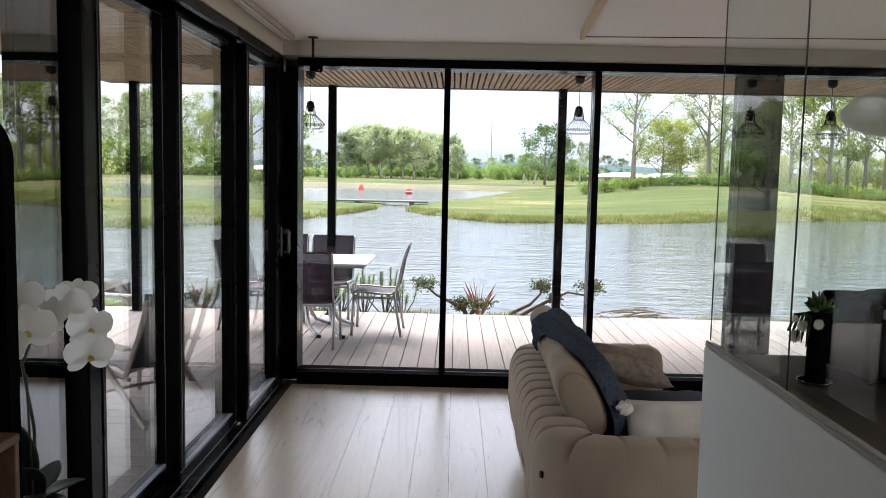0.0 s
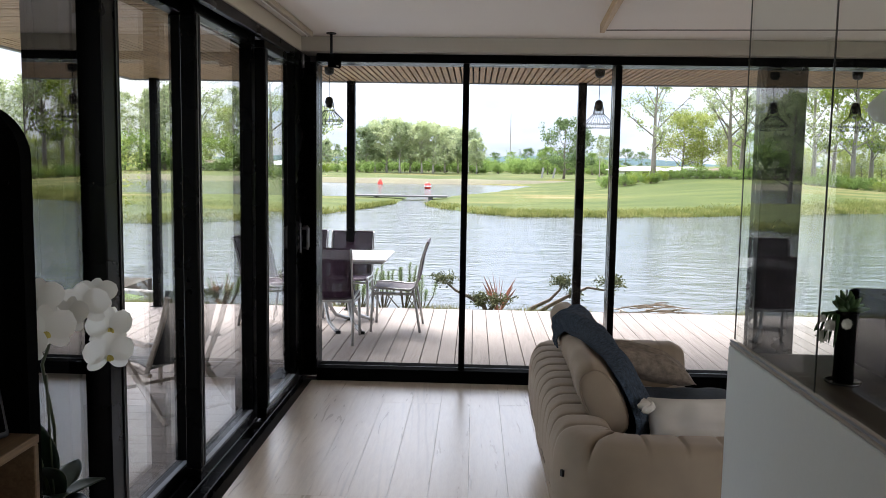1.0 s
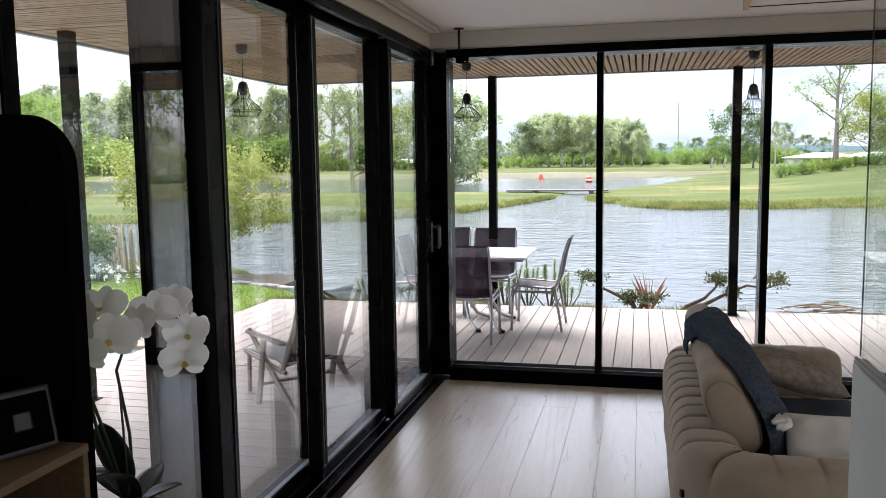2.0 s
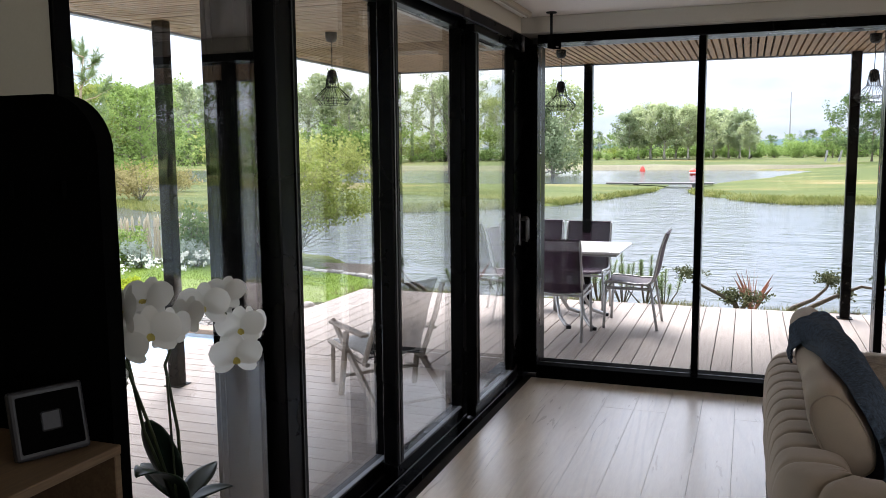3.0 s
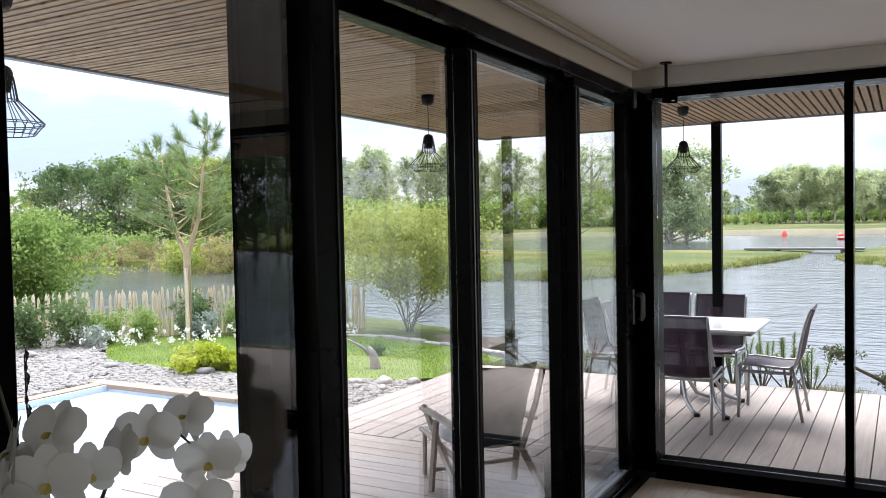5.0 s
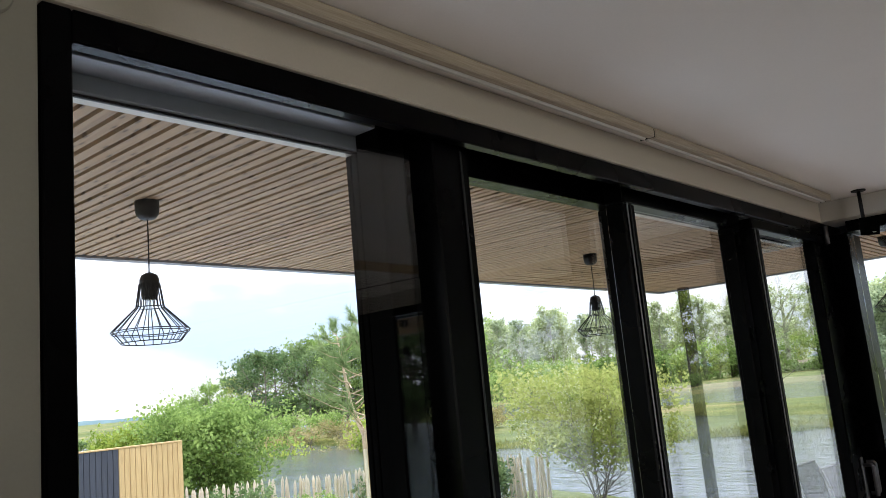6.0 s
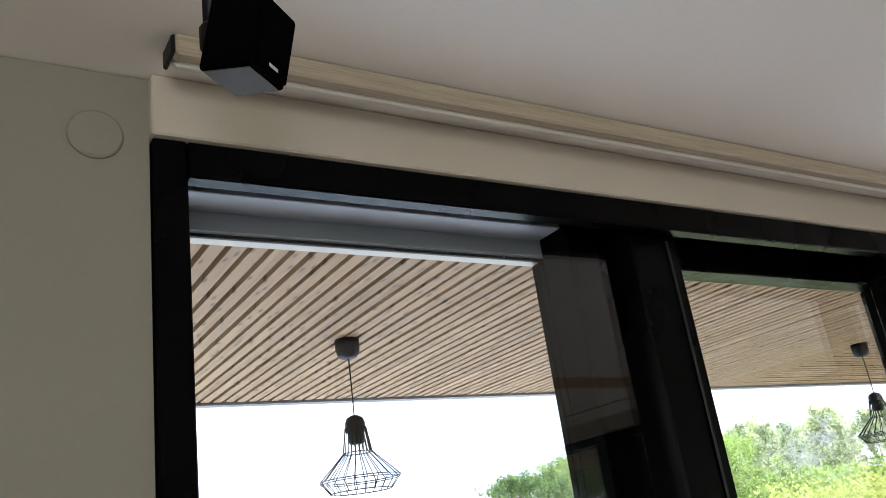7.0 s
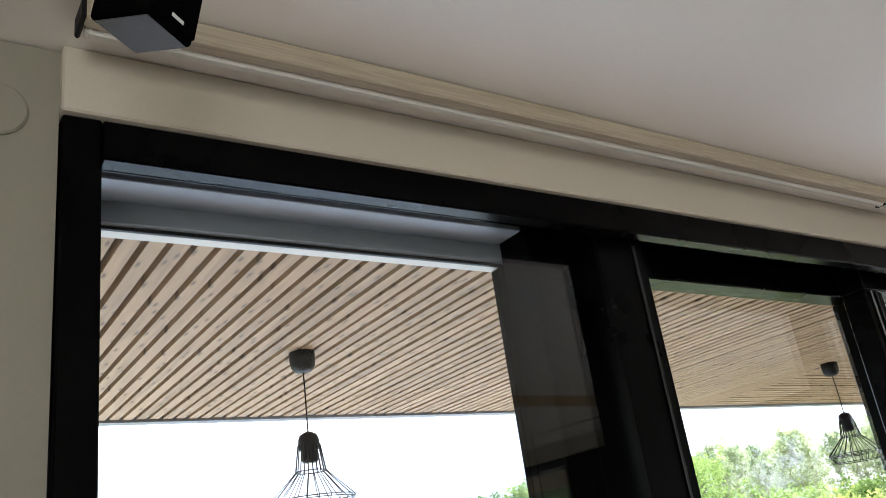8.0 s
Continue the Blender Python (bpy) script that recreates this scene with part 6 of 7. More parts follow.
def loaf():
    rings = [(-0.016, 0.02), (-0.0155, 0.3), (-0.013, 0.55), (-0.008, 0.74), (0.0, 0.87), (0.012, 0.93), (0.035, 0.98)]
    prof = rings + [(0.07 + 0.86 * k / 30, 1.0) for k in range(31)] + [(1 - s, e) for s, e in rings[::-1]]
    bm = bmesh.new()
    n = 36
    vs = [[bm.verts.new(loaf_point(s, 2 * math.pi * k / n, 0.0, e)) for k in range(n)] for s, e in prof]
    for a, b in zip(vs, vs[1:]):
        for k in range(n):
            bm.faces.new((a[k], a[(k + 1) % n], b[(k + 1) % n], b[k]))
    bm.faces.new(vs[0][::-1])
    bm.faces.new(vs[-1])
    bc = thing("back_cushion", "long plump taupe back cushion leaning on the sofa back", "cushion", "sofa cushions")
    part("cover", bm, M_SOFA, bc, smooth=True)
    for s in (0.0, 1.0):
        part("piping", tube([loaf_point(s, 2 * math.pi * k / 40, 0.001, 0.87) for k in range(41)], 0.004, 6, None, False), M_SOFAD, bc, "piped seam", True)
    return bc


loaf()


def cloth(nu, nv, f, thick):
    """A soft sheet with two faces and closed edges; f(u, v, lift)."""
    bm = bmesh.new()
    g = [[[bm.verts.new(f(i / nu, j / nv, h)) for j in range(nv + 1)] for i in range(nu + 1)] for h in (0.0, thick)]
    for h in (0, 1):
        for i in range(nu):
            for j in range(nv):
                bm.faces.new((g[h][i][j], g[h][i + 1][j], g[h][i + 1][j + 1], g[h][i][j + 1]))
    rim = [(i, 0) for i in range(nu)] + [(nu, j) for j in range(nv)] + [(i, nv) for i in range(nu, 0, -1)] + [(0, j) for j in range(nv, 0, -1)]
    for a, b in zip(rim, rim[1:] + rim[:1]):
        bm.faces.new((g[0][a[0]][a[1]], g[0][b[0]][b[1]], g[1][b[0]][b[1]], g[1][a[0]][a[1]]))
    return bm


def throw_f(u, v, lift):
    """From behind the long cushion over its top, down its front towards the near end and on to the seat."""
    k = min(1.0, u / 0.72)
    phi = radians(146 - 209 * k)
    near = 0.47 - 0.52 * min(1.0, max(0.0, (k - 0.22) / 0.38)) ** 0.8
    far = 0.76 - 0.04 * k
    tuck = min(1.0, v / 0.14)
    tuck = tuck * tuck * (3 - 2 * tuck)
    hang = max(0.0, k - 0.34) / 0.66
    s = max(-0.035 * hang + 0.015 * (1 - hang), near + (far - near) * v + 0.02 * noise.noise(Vector((u * 4, v * 3, 4.0))))
    fold = 0.014 * math.sin(v * 17 + u * 9) * (0.3 + k) + 0.020 * noise.noise(Vector((u * 6, v * 5, 0.2))) + 0.004 * noise.noise(Vector((u * 25, v * 25, 0.9))) + 0.0038 * math.sin(v * 120 + 3 * math.sin(u * 7)) + 0.006 * noise.noise(Vector((u * 14, v * 10, 5.9)))
    p = loaf_point(s, phi, 0.014 + 0.105 * hang ** 0.7 * tuck * (1 - 0.45 * v) + max(-0.008, fold) * (0.3 + 0.7 * tuck) + lift)
    if u > 0.72:
        t = (u - 0.72) / 0.28
        flat = Vector((p.x + 0.13 * t, p.y - 0.05 * t, SEAT_Z + 0.022 + max(0.0, fold) + lift))
        p = p.lerp(flat, min(1.0, t * 2.2))
    p.z = max(p.z, SEAT_Z + 0.012 + lift)
    return p


tagged(part("throw_blanket", cloth(90, 130, throw_f, 0.007), M_THROW, None, "", True), "navy blue knitted throw draped over the sofa cushion", "blanket")
solid("seat_throw", cloth(24, 28, lambda u, v, h: Vector((0.76 + 0.74 * u + 0.02 * noise.noise(Vector((v * 4, 0, 0))), 3.42 + 1.1 * v, SEAT_Z + 0.008 + h + 0.016 * abs(noise.noise(Vector((u * 5, v * 5, 2)))))), 0.006), M_THROWD, "dark navy blanket spread over the sofa seat", "blanket", smooth=True)
pc = solid("cushion", pillow_bm(0.52, 0.27, 0.16, 83, sharp=2.0, lump=0.015), M_PATT, "brown cushion with a fine leaf pattern leaning in the sofa", "cushion", group="sofa cushions", smooth=True)
pc.matrix_basis = pose(1.05, 4.47, 0.60, 0, 17, 4) @ pose(0, 0, 0, -84, 0, 0)
wc = thing("cushion", "off-white linen cushion with a knotted tie standing in the sofa", "cushion", "sofa cushions", at=(1.09, 3.41, 0.562))
wb = pillow_bm(0.50, 0.30, 0.18, 84, sharp=2.2, lump=0.022)
wb.transform(pose(0, 0, 0, -30, -3, -4))
part("cover", wb, M_LINEN, wc, smooth=True)
kn = bmesh.new()
for k in range(11):
    a = k * 2.4
    tube([(-0.235, -0.01, 0.10), (-0.255 + 0.02 * math.cos(a), -0.01 + 0.02 * math.sin(a), 0.11 + 0.012 * math.sin(a)), (-0.262 + 0.028 * math.cos(a), 0.03 * math.sin(a) - 0.01, 0.112 - 0.03 * abs(math.sin(a)))], [0.018, 0.015, 0.007], 6, kn)
part("knot", kn, M_LINEN, wc, "knotted fabric tie", True)

# ---------------------------------------------------------------- kitchen counter with glass screen
isl = thing("kitchen_island", "white lacquered kitchen counter with a raised stone ledge", "kitchen island")
part("front_panel", box(0.785, 0.815, -2.2, 2.20, 0.0, 1.190, 0.003), M_WHITELAC, isl)
part("end_panel", box(0.816, 1.62, 2.17, 2.199, 0.0, 1.139, 0.003), M_WHITELAC, isl)
part("ledge", box(0.786, 0.8155, -2.2, 2.199, 1.1905, 1.20, 0.003), M_LEDGE, isl, "pale stone ledge")
part("worktop", box(0.816, 1.64, -2.2, 2.21, 1.14, 1.168, 0.004), M_STONE, isl, "dark brown stone worktop")
part("glass_channel", box(0.788, 0.794, -2.2, 2.199, 1.2005, 1.206, 0.001), M_GREYMETAL, isl, "slim metal glass channel")
scrn = thing("glass_screen", "clear frameless glass screen on the kitchen counter", "glass screen", at=(0.80, 0, 1.2065))
for y0, y1 in ((1.685, 2.195), (0.75, 1.678), (-0.3, 0.744)):
    g = part("pane", box(-0.003, 0.003, y0, y1, 0.0, 1.36), M_GLASS2, scrn)
    g.visible_shadow = False
for y0 in (2.1955, 1.6785):
    part("polished_edge", box(-0.0015, 0.0015, y0, y0 + 0.003, 0.0, 1.36), M_ALU_IN, scrn, "dark polished edge")

mw = thing("countertop_oven", "black countertop oven with a glossy dark door", "oven", at=(1.05, 1.86, 1.168))
part("body", box(0.0, 0.46, 0.0, 0.26, 0.010, 0.195, 0.012, seg=2), M_MATT, mw)
part("door", box(0.03, 0.44, -0.012, -0.001, 0.03, 0.16, 0.005), M_BLACKGLOSS, mw, "glossy dark glass door")
part("control_strip", box(0.03, 0.44, -0.010, -0.001, 0.164, 0.186, 0.003), M_GREYMETAL, mw, "pale control strip")
part("side_trim", box(-0.004, -0.0005, 0.252, 0.258, 0.02, 0.19, 0.001), M_STEEL, mw, "thin bright edge trim")
part("carry_handle", tube([(0.03, 0.13, 0.192), (0.06, 0.13, 0.207), (0.2, 0.13, 0.216), (0.36, 0.13, 0.21), (0.43, 0.13, 0.192)], 0.008, 8), M_BLACK, mw, smooth=True)
for k in range(4):
    part("vent_slot", box(-0.003, -0.0005, 0.215, 0.245, 0.055 + 0.014 * k, 0.060 + 0.014 * k), M_GREYMETAL, mw)
for fx in (0.04, 0.42):
    for fy in (0.03, 0.23):
        part("foot", lathe([(0.016, 0.0), (0.018, 0.0095)], 10), M_BLACK, mw, at=pose(fx, fy, 0))
vase = thing("flower_vase", "slim dark vase with white blossoms and fleshy green leaves", "vase", at=(0.955, 1.90, 1.172))
part("vase", lathe([(0.020, 0.0), (0.023, 0.005), (0.022, 0.09), (0.025, 0.155), (0.026, 0.165), (0.021, 0.166)], 20), M_MATT, vase, smooth=True)
M_SUCC = leaf_mat("fleshy_leaf", (0.03, 0.07, 0.03), (0.10, 0.16, 0.07), 0.15)
vb = bmesh.new()
vr = random.Random(12)
for k in range(20):
    a, t = k * 2.4, vr.uniform(0.2, 1.0)
    o = Vector((math.cos(a) * t, math.sin(a) * t, vr.uniform(0.15, 0.8))).normalized()
    l = vr.uniform(0.03, 0.05)
    z0 = Vector((0, 0, 0.168))
    tube([z0, z0 + o * l * 0.6, z0 + o * l], [0.003, 0.008, 0.002], 6, vb)
part("leaves", vb, M_SUCC, vase, "fleshy green leaves", True)
vd = bmesh.new()
for k in range(5):
    dx = -0.03 - 0.008 * k
    tube([(-0.01, 0, 0.165), (dx * 0.8, 0.006 * (k - 2), 0.158), (dx, 0.008 * (k - 2), 0.12), (dx - 0.003, 0.008 * (k - 2), 0.085 + 0.008 * k)], [0.004, 0.004, 0.0035, 0.001], 6, vd)
part("trailing_stems", vd, M_SUCC, vase, "hanging green stems", True)
for cx, cy, cz, rr in ((-0.042, -0.01, 0.135, 0.016), (-0.052, 0.004, 0.108, 0.018), (-0.012, -0.026, 0.142, 0.014), (-0.058, -0.005, 0.15, 0.010)):
    fb = bmesh.new()
    for k in range(14):
        a = k * 2 * math.pi / 14
        d = Vector((math.cos(a), -0.35 + 0.2 * (k % 2), math.sin(a)))
        s = Vector((-math.sin(a), 0, math.cos(a))) * rr * 0.22
        c0 = Vector((cx, cy, cz))
        fb.faces.new([fb.verts.new(q) for q in (c0, c0 + d * rr * 0.6 + s, c0 + d * rr, c0 + d * rr * 0.6 - s)])
    part("blossom", fb, M_BLOOM, vase, "small white daisy-like blossom")
bowl = thing("saucer", "dark ceramic saucer under the vase on the worktop", "saucer", at=(0.955, 1.90, 1.1685))
part("dish", lathe([(0.02, 0.0), (0.038, 0.004), (0.041, 0.009), (0.039, 0.0085), (0.034, 0.004), (0.02, 0.003)], 28), M_DKCER, bowl, smooth=True)

pd = thing("kitchen_pendant", "grey disc-shaped pendant lamp over the kitchen island", "pendant lamp", at=(1.43, 2.5, 1.85))
part("shade", lathe([(0.01, 0.085), (0.06, 0.075), (0.13, 0.045), (0.165, 0.01), (0.17, -0.01), (0.15, -0.04), (0.09, -0.065), (0.02, -0.075)], 36), mat("grey_lamp_shade", (0.60, 0.60, 0.58), 0.5, 0, 0.05, 3, 60, 0.05), pd, smooth=True)
part("cable", tube([(0, 0, 0.08), (0, 0, 0.68)], 0.003, 6), M_BLACK, pd)
part("ceiling_cup", lathe([(0.05, 0.655), (0.05, 0.676)], 20), M_GREYMETAL, pd)


# ---------------------------------------------------------------- loudspeakers and wall disc
def speaker(label, at, yaw, tilt):
    sp = thing("loudspeaker", label, "loudspeaker", "ceiling loudspeakers", at=at)
    turn = pose(0, 0, 0, 0, 0, yaw) @ pose(0, 0, 0, 0, tilt, 0)
    part("ceiling_plate", lathe([(0.034, -0.008), (0.036, -0.001)], 20), M_BLACK, sp, at=pose(0, 0, 0))
    part("stem", tube([(0, 0, -0.008), (0, 0, -0.170)], 0.0095, 10), M_BLACK, sp, smooth=True)
    part("joint", lathe([(0.01, -0.197), (0.0145, -0.190), (0.0145, -0.165), (0.01, -0.157)], 12), M_BLACK, sp, smooth=True)
    cab = part("cabinet", box(0.0, 0.070, -0.034, 0.034, -0.046, 0.044, 0.004, seg=2), M_MATT, sp, at=pose(0, 0, -0.190) @ turn @ pose(0.014, 0, 0))
    part("grille", box(0.0705, 0.0725, -0.031, 0.031, -0.042, 0.040, 0.003), M_MATT, cab, "dark fabric grille")
    part("bottom_plate", box(0.005, 0.066, -0.030, 0.030, -0.0475, -0.0465, 0.0003), M_GRILL, cab, "dark grey underside")
    part("badge", box(0.0727, 0.0733, -0.006, 0.012, -0.034, -0.030, 0.0002), M_WHITEP, cab, "small silver badge bar")
    return sp


speaker("small black cube loudspeaker on a ceiling bracket", (-0.81, 1.882, CEIL_Z), 38, 14)
speaker("small black cube loudspeaker on a ceiling bracket in the corner", (-0.93, 5.92, CEIL_Z), -50, 10)
wd = thing("wall_disc", "round painted cover plate on the beige wall", "cover plate", at=(-1.1895, 1.818, 2.456))
db2 = lathe([(0.040, 0.0), (0.040, 0.004), (0.037, 0.007), (0.01, 0.008)], 40)
db2.transform(pose(0, 0, 0, 0, 90, 0))
part("plate", db2, M_WALL_SHADE, wd, smooth=False)

# ---------------------------------------------------------------- dark cabinet, shelf unit, orchid by the wall
M_DGREY = mat("dark_grey_plastic", (0.022, 0.022, 0.025), 0.5, 0, 0.1, 4, 110, 0.05, 0.001)
cabn = thing("tall_cabinet", "tall black cabinet end with a rounded top corner against the wall", "cabinet", at=(-1.245, 1.584, 0.0))
pf = [(0.058, 0.0), (0.462, 0.0)] + [(0.462 - 0.11 + 0.11 * math.cos(a), 1.765 - 0.11 + 0.11 * math.sin(a)) for a in [math.pi / 2 * k / 10 for k in range(11)]] + [(0.058, 1.765)]
cbm = bmesh.new()
f0 = cbm.faces.new([cbm.verts.new((x, 0.0, z)) for x, z in pf])
ex = bmesh.ops.extrude_face_region(cbm, geom=[f0])
for v in ex["geom"]:
    if isinstance(v, bmesh.types.BMVert):
        v.co.y += 0.041
part("panel", cbm, M_MATT, cabn)
part("rail", box(0.06, 0.44, -0.006, -0.001, 1.605, 1.613), M_MATT, cabn, "thin dark rail")
for hx in (0.15, 0.25, 0.38):
    part("hook", box(hx, hx + 0.006, -0.012, -0.001, 1.57, 1.604), M_MATT, cabn)
sh = thing("cubby_shelf", "small oak cubby shelf unit with open compartments", "shelf", at=(-1.24, 0.962, 0.0))
part("top", box(0.052, 0.48, 0.0, 0.615, 1.092, 1.11, 0.002), M_OAKDK, sh)
for z in (0.86, 0.45, 0.05):
    part("shelf_board", box(0.058, 0.475, 0.017, 0.598, z, z + 0.016, 0.002), M_OAKDK, sh)
for y in (0.0, 0.3, 0.599):
    part("divider", box(0.058, 0.478, y, y + 0.016, 0.0, 1.091, 0.002), M_OAKDK, sh)
part("back_board", box(0.052, 0.057, 0.0, 0.615, 0.0, 1.091), M_MATT, sh)
dv = thing("smart_display", "small grey tabletop display with a dark screen, switched off", "display", at=(-0.836, 1.49, 1.110), turn=66)
part("housing", box(-0.065, 0.065, -0.012, 0.012, 0.0, 0.125, 0.006, seg=2), M_DGREY, dv, at=pose(0, 0, 0.002, -14, 0, 0))
part("screen", box(-0.055, 0.055, -0.0145, -0.0125, 0.012, 0.113, 0.002), M_MATT, dv, "dark screen", at=pose(0, 0, 0.002, -14, 0, 0))
part("icon_frame", box(-0.018, 0.018, -0.0158, -0.0148, 0.045, 0.081, 0.003), M_DGREY, dv, "pale square icon", at=pose(0, 0, 0.002, -14, 0, 0))

M_PETAL = leaf_mat("white_petal", (0.70, 0.70, 0.66), (0.86, 0.86, 0.83), 0.45)
M_LIP = leaf_mat("yellow_lip", (0.45, 0.36, 0.08), (0.62, 0.55, 0.2), 0.3)
M_STEM = mat("dark_green_stem", (0.03, 0.045, 0.015), 0.5, 0, 0.2, 8, 60, 0.1)
M_DKPOD = mat("dark_seed_pod", (0.012, 0.010, 0.009), 0.6, 0, 0.2, 8, 60, 0.1)
M_OLEAF = mat("glossy_orchid_leaf", (0.011, 0.027, 0.016), 0.42, 0, 0.2, 6, 60, 0.05)


def petal(bm, m, l, w, cup, tipw=0.5):
    nu, nv = 7, 6
    g = []
    for i in range(nu + 1):
        t = i / nu
        wid = w / 2 * math.sin(math.pi * min(0.965, 0.07 + 0.9 * t)) ** 0.6 * (0.75 + 0.5 * t * tipw)
        g.append([bm.verts.new(m @ Vector(((j / nv * 2 - 1) * wid, l * t, cup * (t * (1 - t)) * l + 0.25 * cup * wid * (j / nv * 2 - 1) ** 2))) for j in range(nv + 1)])
    for i in range(nu):
        for j in range(nv):
            bm.faces.new((g[i][j], g[i + 1][j], g[i + 1][j + 1], g[i][j + 1]))


def orchid_flower(parent, at, yaw, pitch, s):
    """Five broad petals and a small yellow lip; faces along its local z."""
    m0 = pose(*at, 0, 0, yaw) @ pose(0, 0, 0, 90 - pitch, 0, 0) @ Matrix.Diagonal((s, s, s, 1))
    fl = bmesh.new()
    for a, l, w, z in ((0, 0.052, 0.040, 0.0), (125, 0.052, 0.038, 0.0), (-125, 0.052, 0.038, 0.0)):
        petal(fl, m0 @ pose(0, 0, -0.002, 0, 0, a), l, w, 0.12)
    for a in (68, -68):
        petal(fl, m0 @ pose(0, 0, 0.003, 0, 0, a), 0.058, 0.066, 0.16, 0.62)
    bl = part("blossom", fl, M_PETAL, parent, "white orchid blossom", True)
    lp = bmesh.new()
    for a in (150, 180, 210):
        petal(lp, m0 @ pose(0, 0, 0.006, 0, 0, a) @ pose(0, 0, 0, 35, 0, 0), 0.015, 0.011, 0.5)
    part("lip", lp, M_LIP, bl, "yellow-flecked lip", True)


orc = thing("orchid", "white phalaenopsis orchid in full bloom with dark glossy leaves", "orchid", at=(0, 0, 0))
PX, PY = -0.93, 1.96
stb = ((PX, PY, 0.80), (PX + 0.01, PY - 0.02, 1.0), (PX - 0.01, PY - 0.03, 1.16), (PX + 0.02, PY + 0.0, 1.27), (PX + 0.06, PY + 0.09, 1.29), (PX + 0.05, PY + 0.15, 1.24))
sta = ((PX, PY - 0.02, 0.80), (PX - 0.01, PY - 0.08, 1.0), (PX - 0.02, PY - 0.14, 1.17), (PX - 0.01, PY - 0.18, 1.25), (PX + 0.03, PY - 0.24, 1.27))
# a dry flax flower stalk in a pot on the side deck
fx = thing("flax_stalk", "dry flax flower stalk with dark seed pods in a pot", "potted plant", at=(-2.0, 2.52, DECK_Z))
part("pot", lathe([(0.09, 0.0), (0.10, 0.01), (0.13, 0.24), (0.135, 0.25), (0.12, 0.25), (0.11, 0.2)], 24), M_DKCER, fx, smooth=True)
part("stalk", tube([(0, 0, 0.1), (0.01, 0.01, 0.5), (0.0, 0.015, 0.9), (-0.004, 0.0, 1.16), (0.0, -0.004, 1.31)], [0.006, 0.005, 0.004, 0.003, 0.002], 7), M_DKPOD, fx, smooth=True)
for k, (z, sd) in enumerate(((0.92, 1), (0.98, -1), (1.03, 1), (1.09, -1), (1.15, 1), (1.20, -1), (1.25, 1), (1.28, -1))):
    l = 0.075 - 0.007 * k
    tw = bmesh.new()
    tube([(0, 0, z), (sd * l * 0.5, -sd * l * 0.4, z + l * 0.25), (sd * l, -sd * l * 0.8, z + l * 0.6)], [0.0022, 0.002, 0.0015], 5, tw)
    for j in range(3):
        q = 0.45 + 0.27 * j
        tube([(sd * l * q, -sd * l * q * 0.8, z + l * q * 0.5), (sd * l * q + 0.004, -sd * l * q * 0.8, z + l * q * 0.5 + 0.014), (sd * l * q + 0.006 * sd, -sd * l * q * 0.8, z + l * q * 0.5 + 0.028)], [0.0015, 0.005, 0.0008], 6, tw)
    part("seed_twig", tw, M_DKPOD, fx, "twig with dark seed pods", True)
stc = ((PX - 0.01, PY - 0.01, 0.80), (PX - 0.02, PY - 0.10, 1.02), (PX - 0.03, PY - 0.13, 1.2), (PX - 0.04, PY - 0.17, 1.38), (PX - 0.05, PY - 0.20, 1.52))
for st in (sta, stb, stc):
    part("stem", tube(st, [0.0045, 0.0042, 0.004, 0.0034, 0.0028, 0.002][:len(st)], 7), M_STEM, orc, smooth=True)
part("support_stick", tube([(PX + 0.015, PY - 0.04, 0.78), (PX + 0.01, PY - 0.05, 1.14)], 0.003, 6), M_STEM, orc)
for k, (x, y, z, yaw, pit, s) in enumerate((
        (-0.86, 1.98, 1.295, 25, 8, 1.1), (-0.88, 2.09, 1.305, 10, 35, 1.0), (-0.86, 2.12, 1.215, 45, -5, 1.1), (-0.84, 2.07, 1.155, 42, -8, 1.15),
        (-0.87, 2.18, 1.205, 80, 0, 1.05), (-0.92, 2.13, 1.28, 160, 5, 1.05), (-0.87, 1.93, 1.28, -10, 20, 0.95),
        (-0.85, 1.78, 1.275, 38, -5, 1.15), (-0.89, 1.82, 1.335, 10, 30, 1.1), (-0.87, 1.865, 1.262, 75, -5, 1.0), (-0.88, 1.745, 1.325, -30, 10, 1.1),
        (-0.92, 1.79, 1.27, 190, 0, 1.1), (-0.88, 1.73, 1.25, 20, -10, 1.0), (-0.90, 1.70, 1.20, 15, -25, 0.9))):
    orchid_flower(orc, (x, y, z), yaw, pit, s)
for k, (dx, dy, dz) in enumerate(((0.0, 0.0, 0.0), (0.012, -0.012, -0.035), (-0.012, 0.01, -0.06), (0.014, 0.01, -0.09))):
    part("bud", lathe([(0.001, -0.012), (0.006, -0.008), (0.008, 0.0), (0.004, 0.010), (0.001, 0.013)], 8), M_STEM, orc, "closed bud", True, pose(PX - 0.05 + dx, PY - 0.20 + dy, 1.525 + dz, 20 * k, 30, 0))
for k, (yaw, l, w, up) in enumerate(((262, 0.21, 0.125, 1.1), (40, 0.12, 0.06, 0.45), (100, 0.18, 0.065, 0.35), (300, 0.13, 0.065, 0.6), (160, 0.2, 0.075, 0.5))):
    ca, sa = math.cos(radians(yaw)), math.sin(radians(yaw))
    lf = sheet(12, 6, lambda u, v: Vector((PX + ca * l * u * (1.2 - up * 0.5) - sa * (v - 0.5) * w * math.sin(math.pi * (0.12 + 0.86 * u)), PY + sa * l * u * (1.2 - up * 0.5) + ca * (v - 0.5) * w * math.sin(math.pi * (0.12 + 0.86 * u)), 0.81 + l * up * u * (1.25 - 0.75 * u) + 0.06 * w * abs(v - 0.5))), 0.003)
    part("leaf", lf, M_OLEAF, orc, "dark glossy leaf", True)
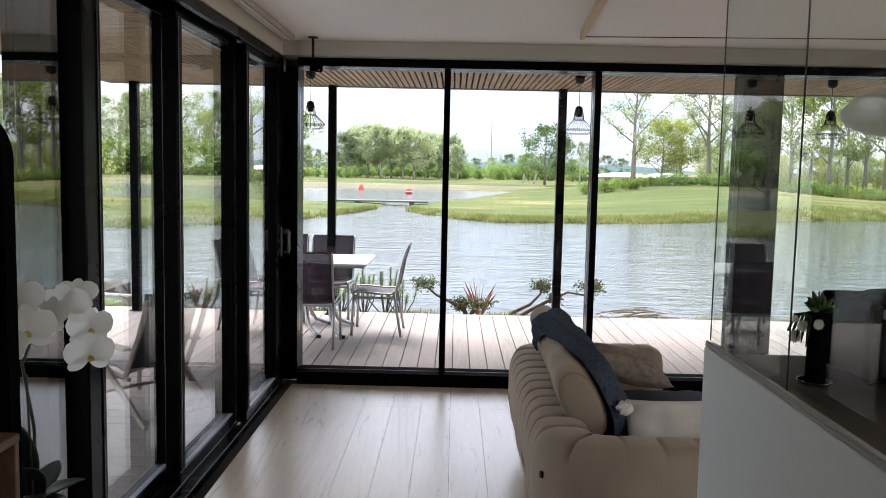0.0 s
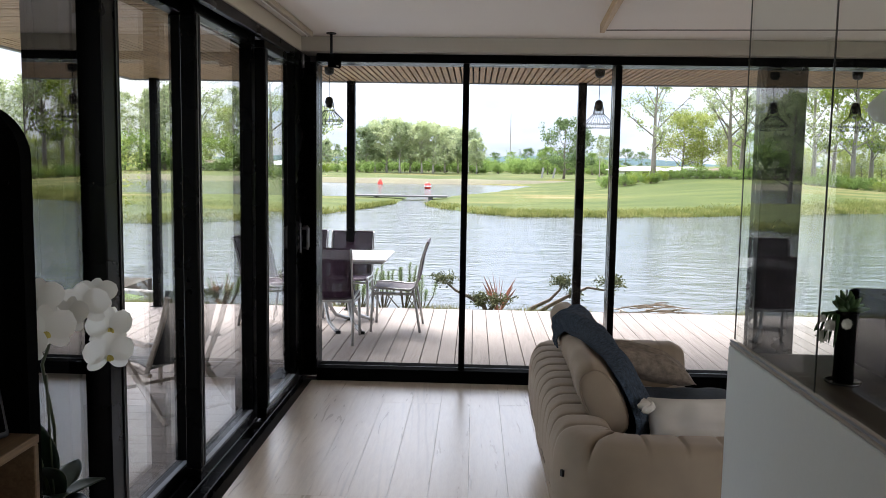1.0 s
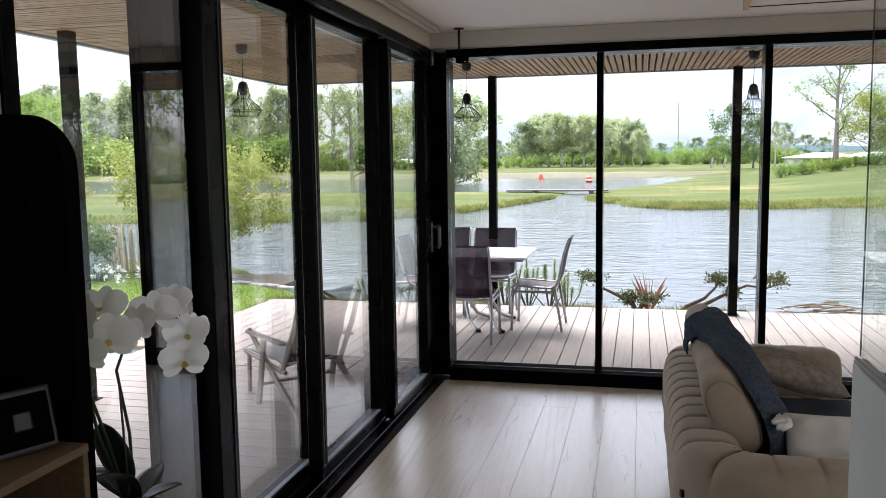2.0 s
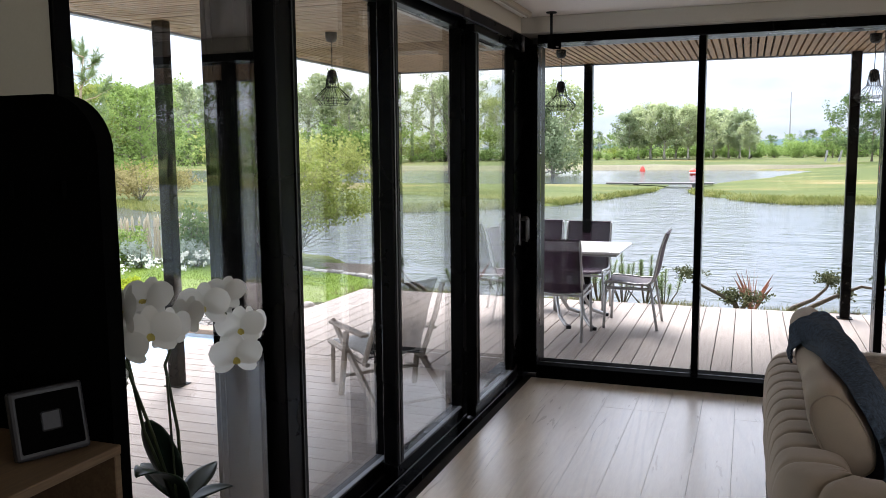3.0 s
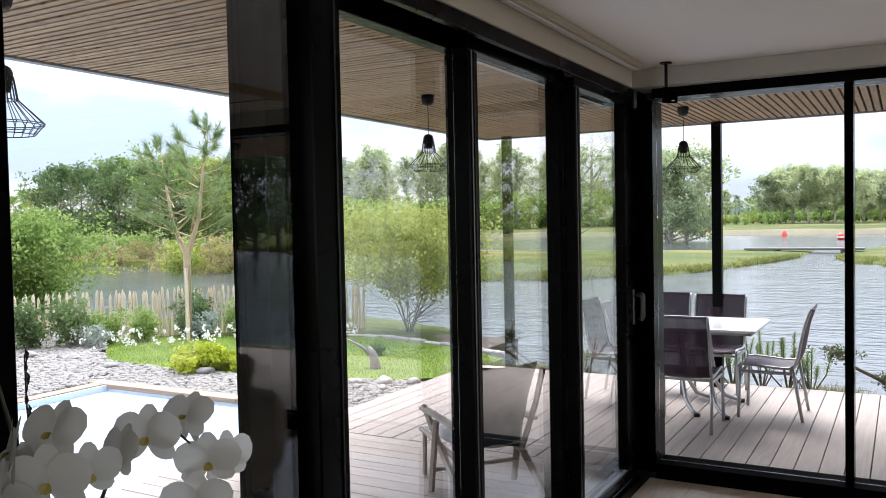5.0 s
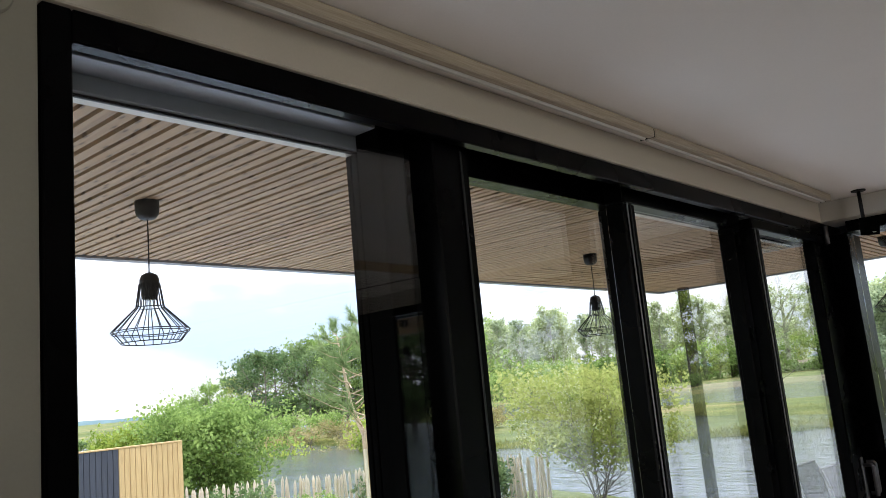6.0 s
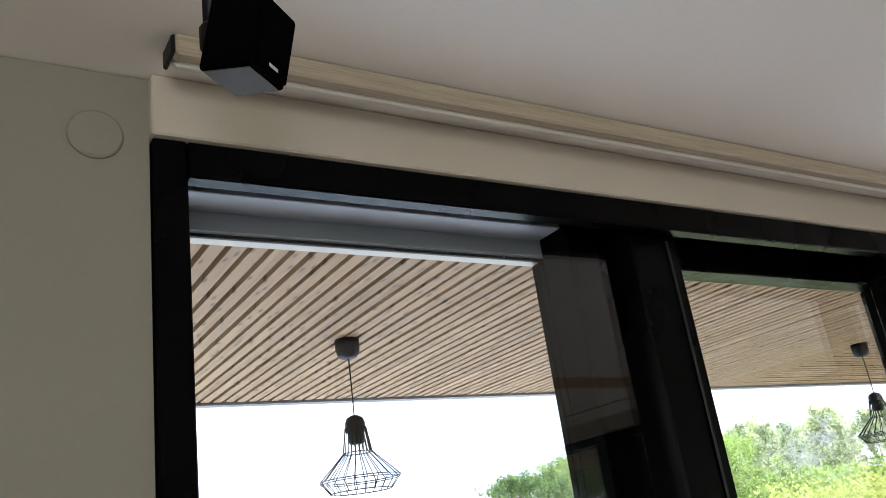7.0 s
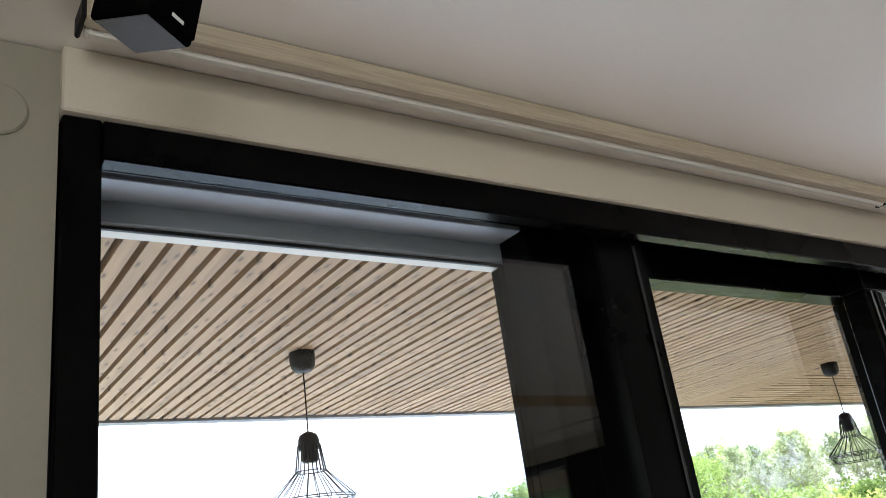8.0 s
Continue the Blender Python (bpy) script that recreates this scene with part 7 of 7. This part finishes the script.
egg = sheet(16, 8, lambda u, v: Vector((-0.955 + 0.02 * (0.5 - u) + (v - 0.5) * 0.098 * math.sqrt(max(0.004, 1 - (2 * u - 1) ** 2)), 1.945 - 0.05 * u + 0.012 * abs(v - 0.5), 0.86 + 0.175 * u)), 0.003)
part("leaf", egg, M_OLEAF, orc, "broad upright dark leaf", True)
pot = thing("plant_pot", "dark glazed ceramic pot holding the orchid", "plant pot", at=(PX, PY, 0.66))
part("pot", lathe([(0.05, 0.0), (0.055, 0.005), (0.07, 0.13), (0.072, 0.14), (0.066, 0.14), (0.06, 0.12)], 24), M_BLACKGLOSS, pot, smooth=True)
stn = thing("plant_stand", "slim dark plant stand by the glazed door", "plant stand", at=(PX, PY, 0.0))
part("top", lathe([(0.13, 0.642), (0.135, 0.65), (0.13, 0.66)], 28), M_BLACK, stn)
for k in range(3):
    a = k * 2.094
    part("leg", tube([(0.09 * math.cos(a), 0.09 * math.sin(a), 0.645), (0.13 * math.cos(a), 0.13 * math.sin(a), 0.0)], 0.01, 8), M_BLACK, stn)

# ---------------------------------------------------------------- floor planks and deck boards
PW = 0.203
pm = {}
pr2 = random.Random(15)


def board_mesh(w, l, h, material, axis, bev):
    key = (round(w, 3), round(l, 3), material.name)
    if key not in pm:
        b = box(-w / 2, w / 2, -l / 2, l / 2, -h, 0.0) if axis == 1 else box(-l / 2, l / 2, -w / 2, w / 2, -h, 0.0)
        top = [e for e in b.edges if all(abs(v.co.z) < 1e-6 for v in e.verts)]
        bmesh.ops.bevel(b, geom=top, offset=bev, segments=1, affect="EDGES")
        me = mesh_of(b, "board")
        me.materials.append(material)
        pm[key] = me
    return pm[key]


col = 0
x = XL + 0.075 + 0.014 + PW / 2 - PW * 0.15
while x < XR - PW / 2:
    y = 6.168 - pr2.choice((0.0, 0.55, 1.1, 1.65)) 
    y0 = 6.168
    cut = [6.168, y] if y < 6.16 else [6.168]
    while cut[-1] > -4.1:
        cut.append(cut[-1] - 2.2)
    for a, b in zip(cut, cut[1:]):
        p = new("plank", board_mesh(PW - 0.0008, round(a - b - 0.001, 2), 0.0215, M_OAK, 1, 0.0010))
        p.parent = floor
        p.matrix_basis = pose(x, (a + b) / 2, 0.0)
    x += PW
deck_front = thing("deck_front", "weathered timber deck on the lake side", "deck", kind="structure")
x = -4.1 + 0.072
while x < 8.0:
    p = new("deck_board", board_mesh(0.144, 3.18, 0.024, M_DECK, 1, 0.003))
    p.parent = deck_front
    p.matrix_basis = pose(x + 0.01, 7.945, DECK_Z + pr2.uniform(-0.001, 0.001))
    x += 0.15
deck_side = thing("deck_side", "weathered timber deck beside the house", "deck", kind="structure")
y = 6.275
while y > -3.0:
    p = new("deck_board", board_mesh(0.144, 2.73, 0.024, M_DECKX, 0, 0.003))
    p.parent = deck_side
    p.matrix_basis = pose(-2.735, y, DECK_Z + pr2.uniform(-0.001, 0.001))
    y -= 0.15
solid("deck_frame", box(-4.1, 8.0, -3.0, 9.5, -0.16, -0.052), M_DARKGAP, "dark substructure under the deck boards", "deck frame", "structure")
solid("deck_fascia", box(-4.1, 8.0, 9.536, 9.56, -0.30, -0.03), M_DECKX, "weathered board closing the deck edge", "fascia board", "structure")
solid("deck_fascia_side", box(-4.13, -4.102, -3.0, 9.56, -0.30, -0.03), M_DECK, "weathered board closing the deck edge", "fascia board", "structure")
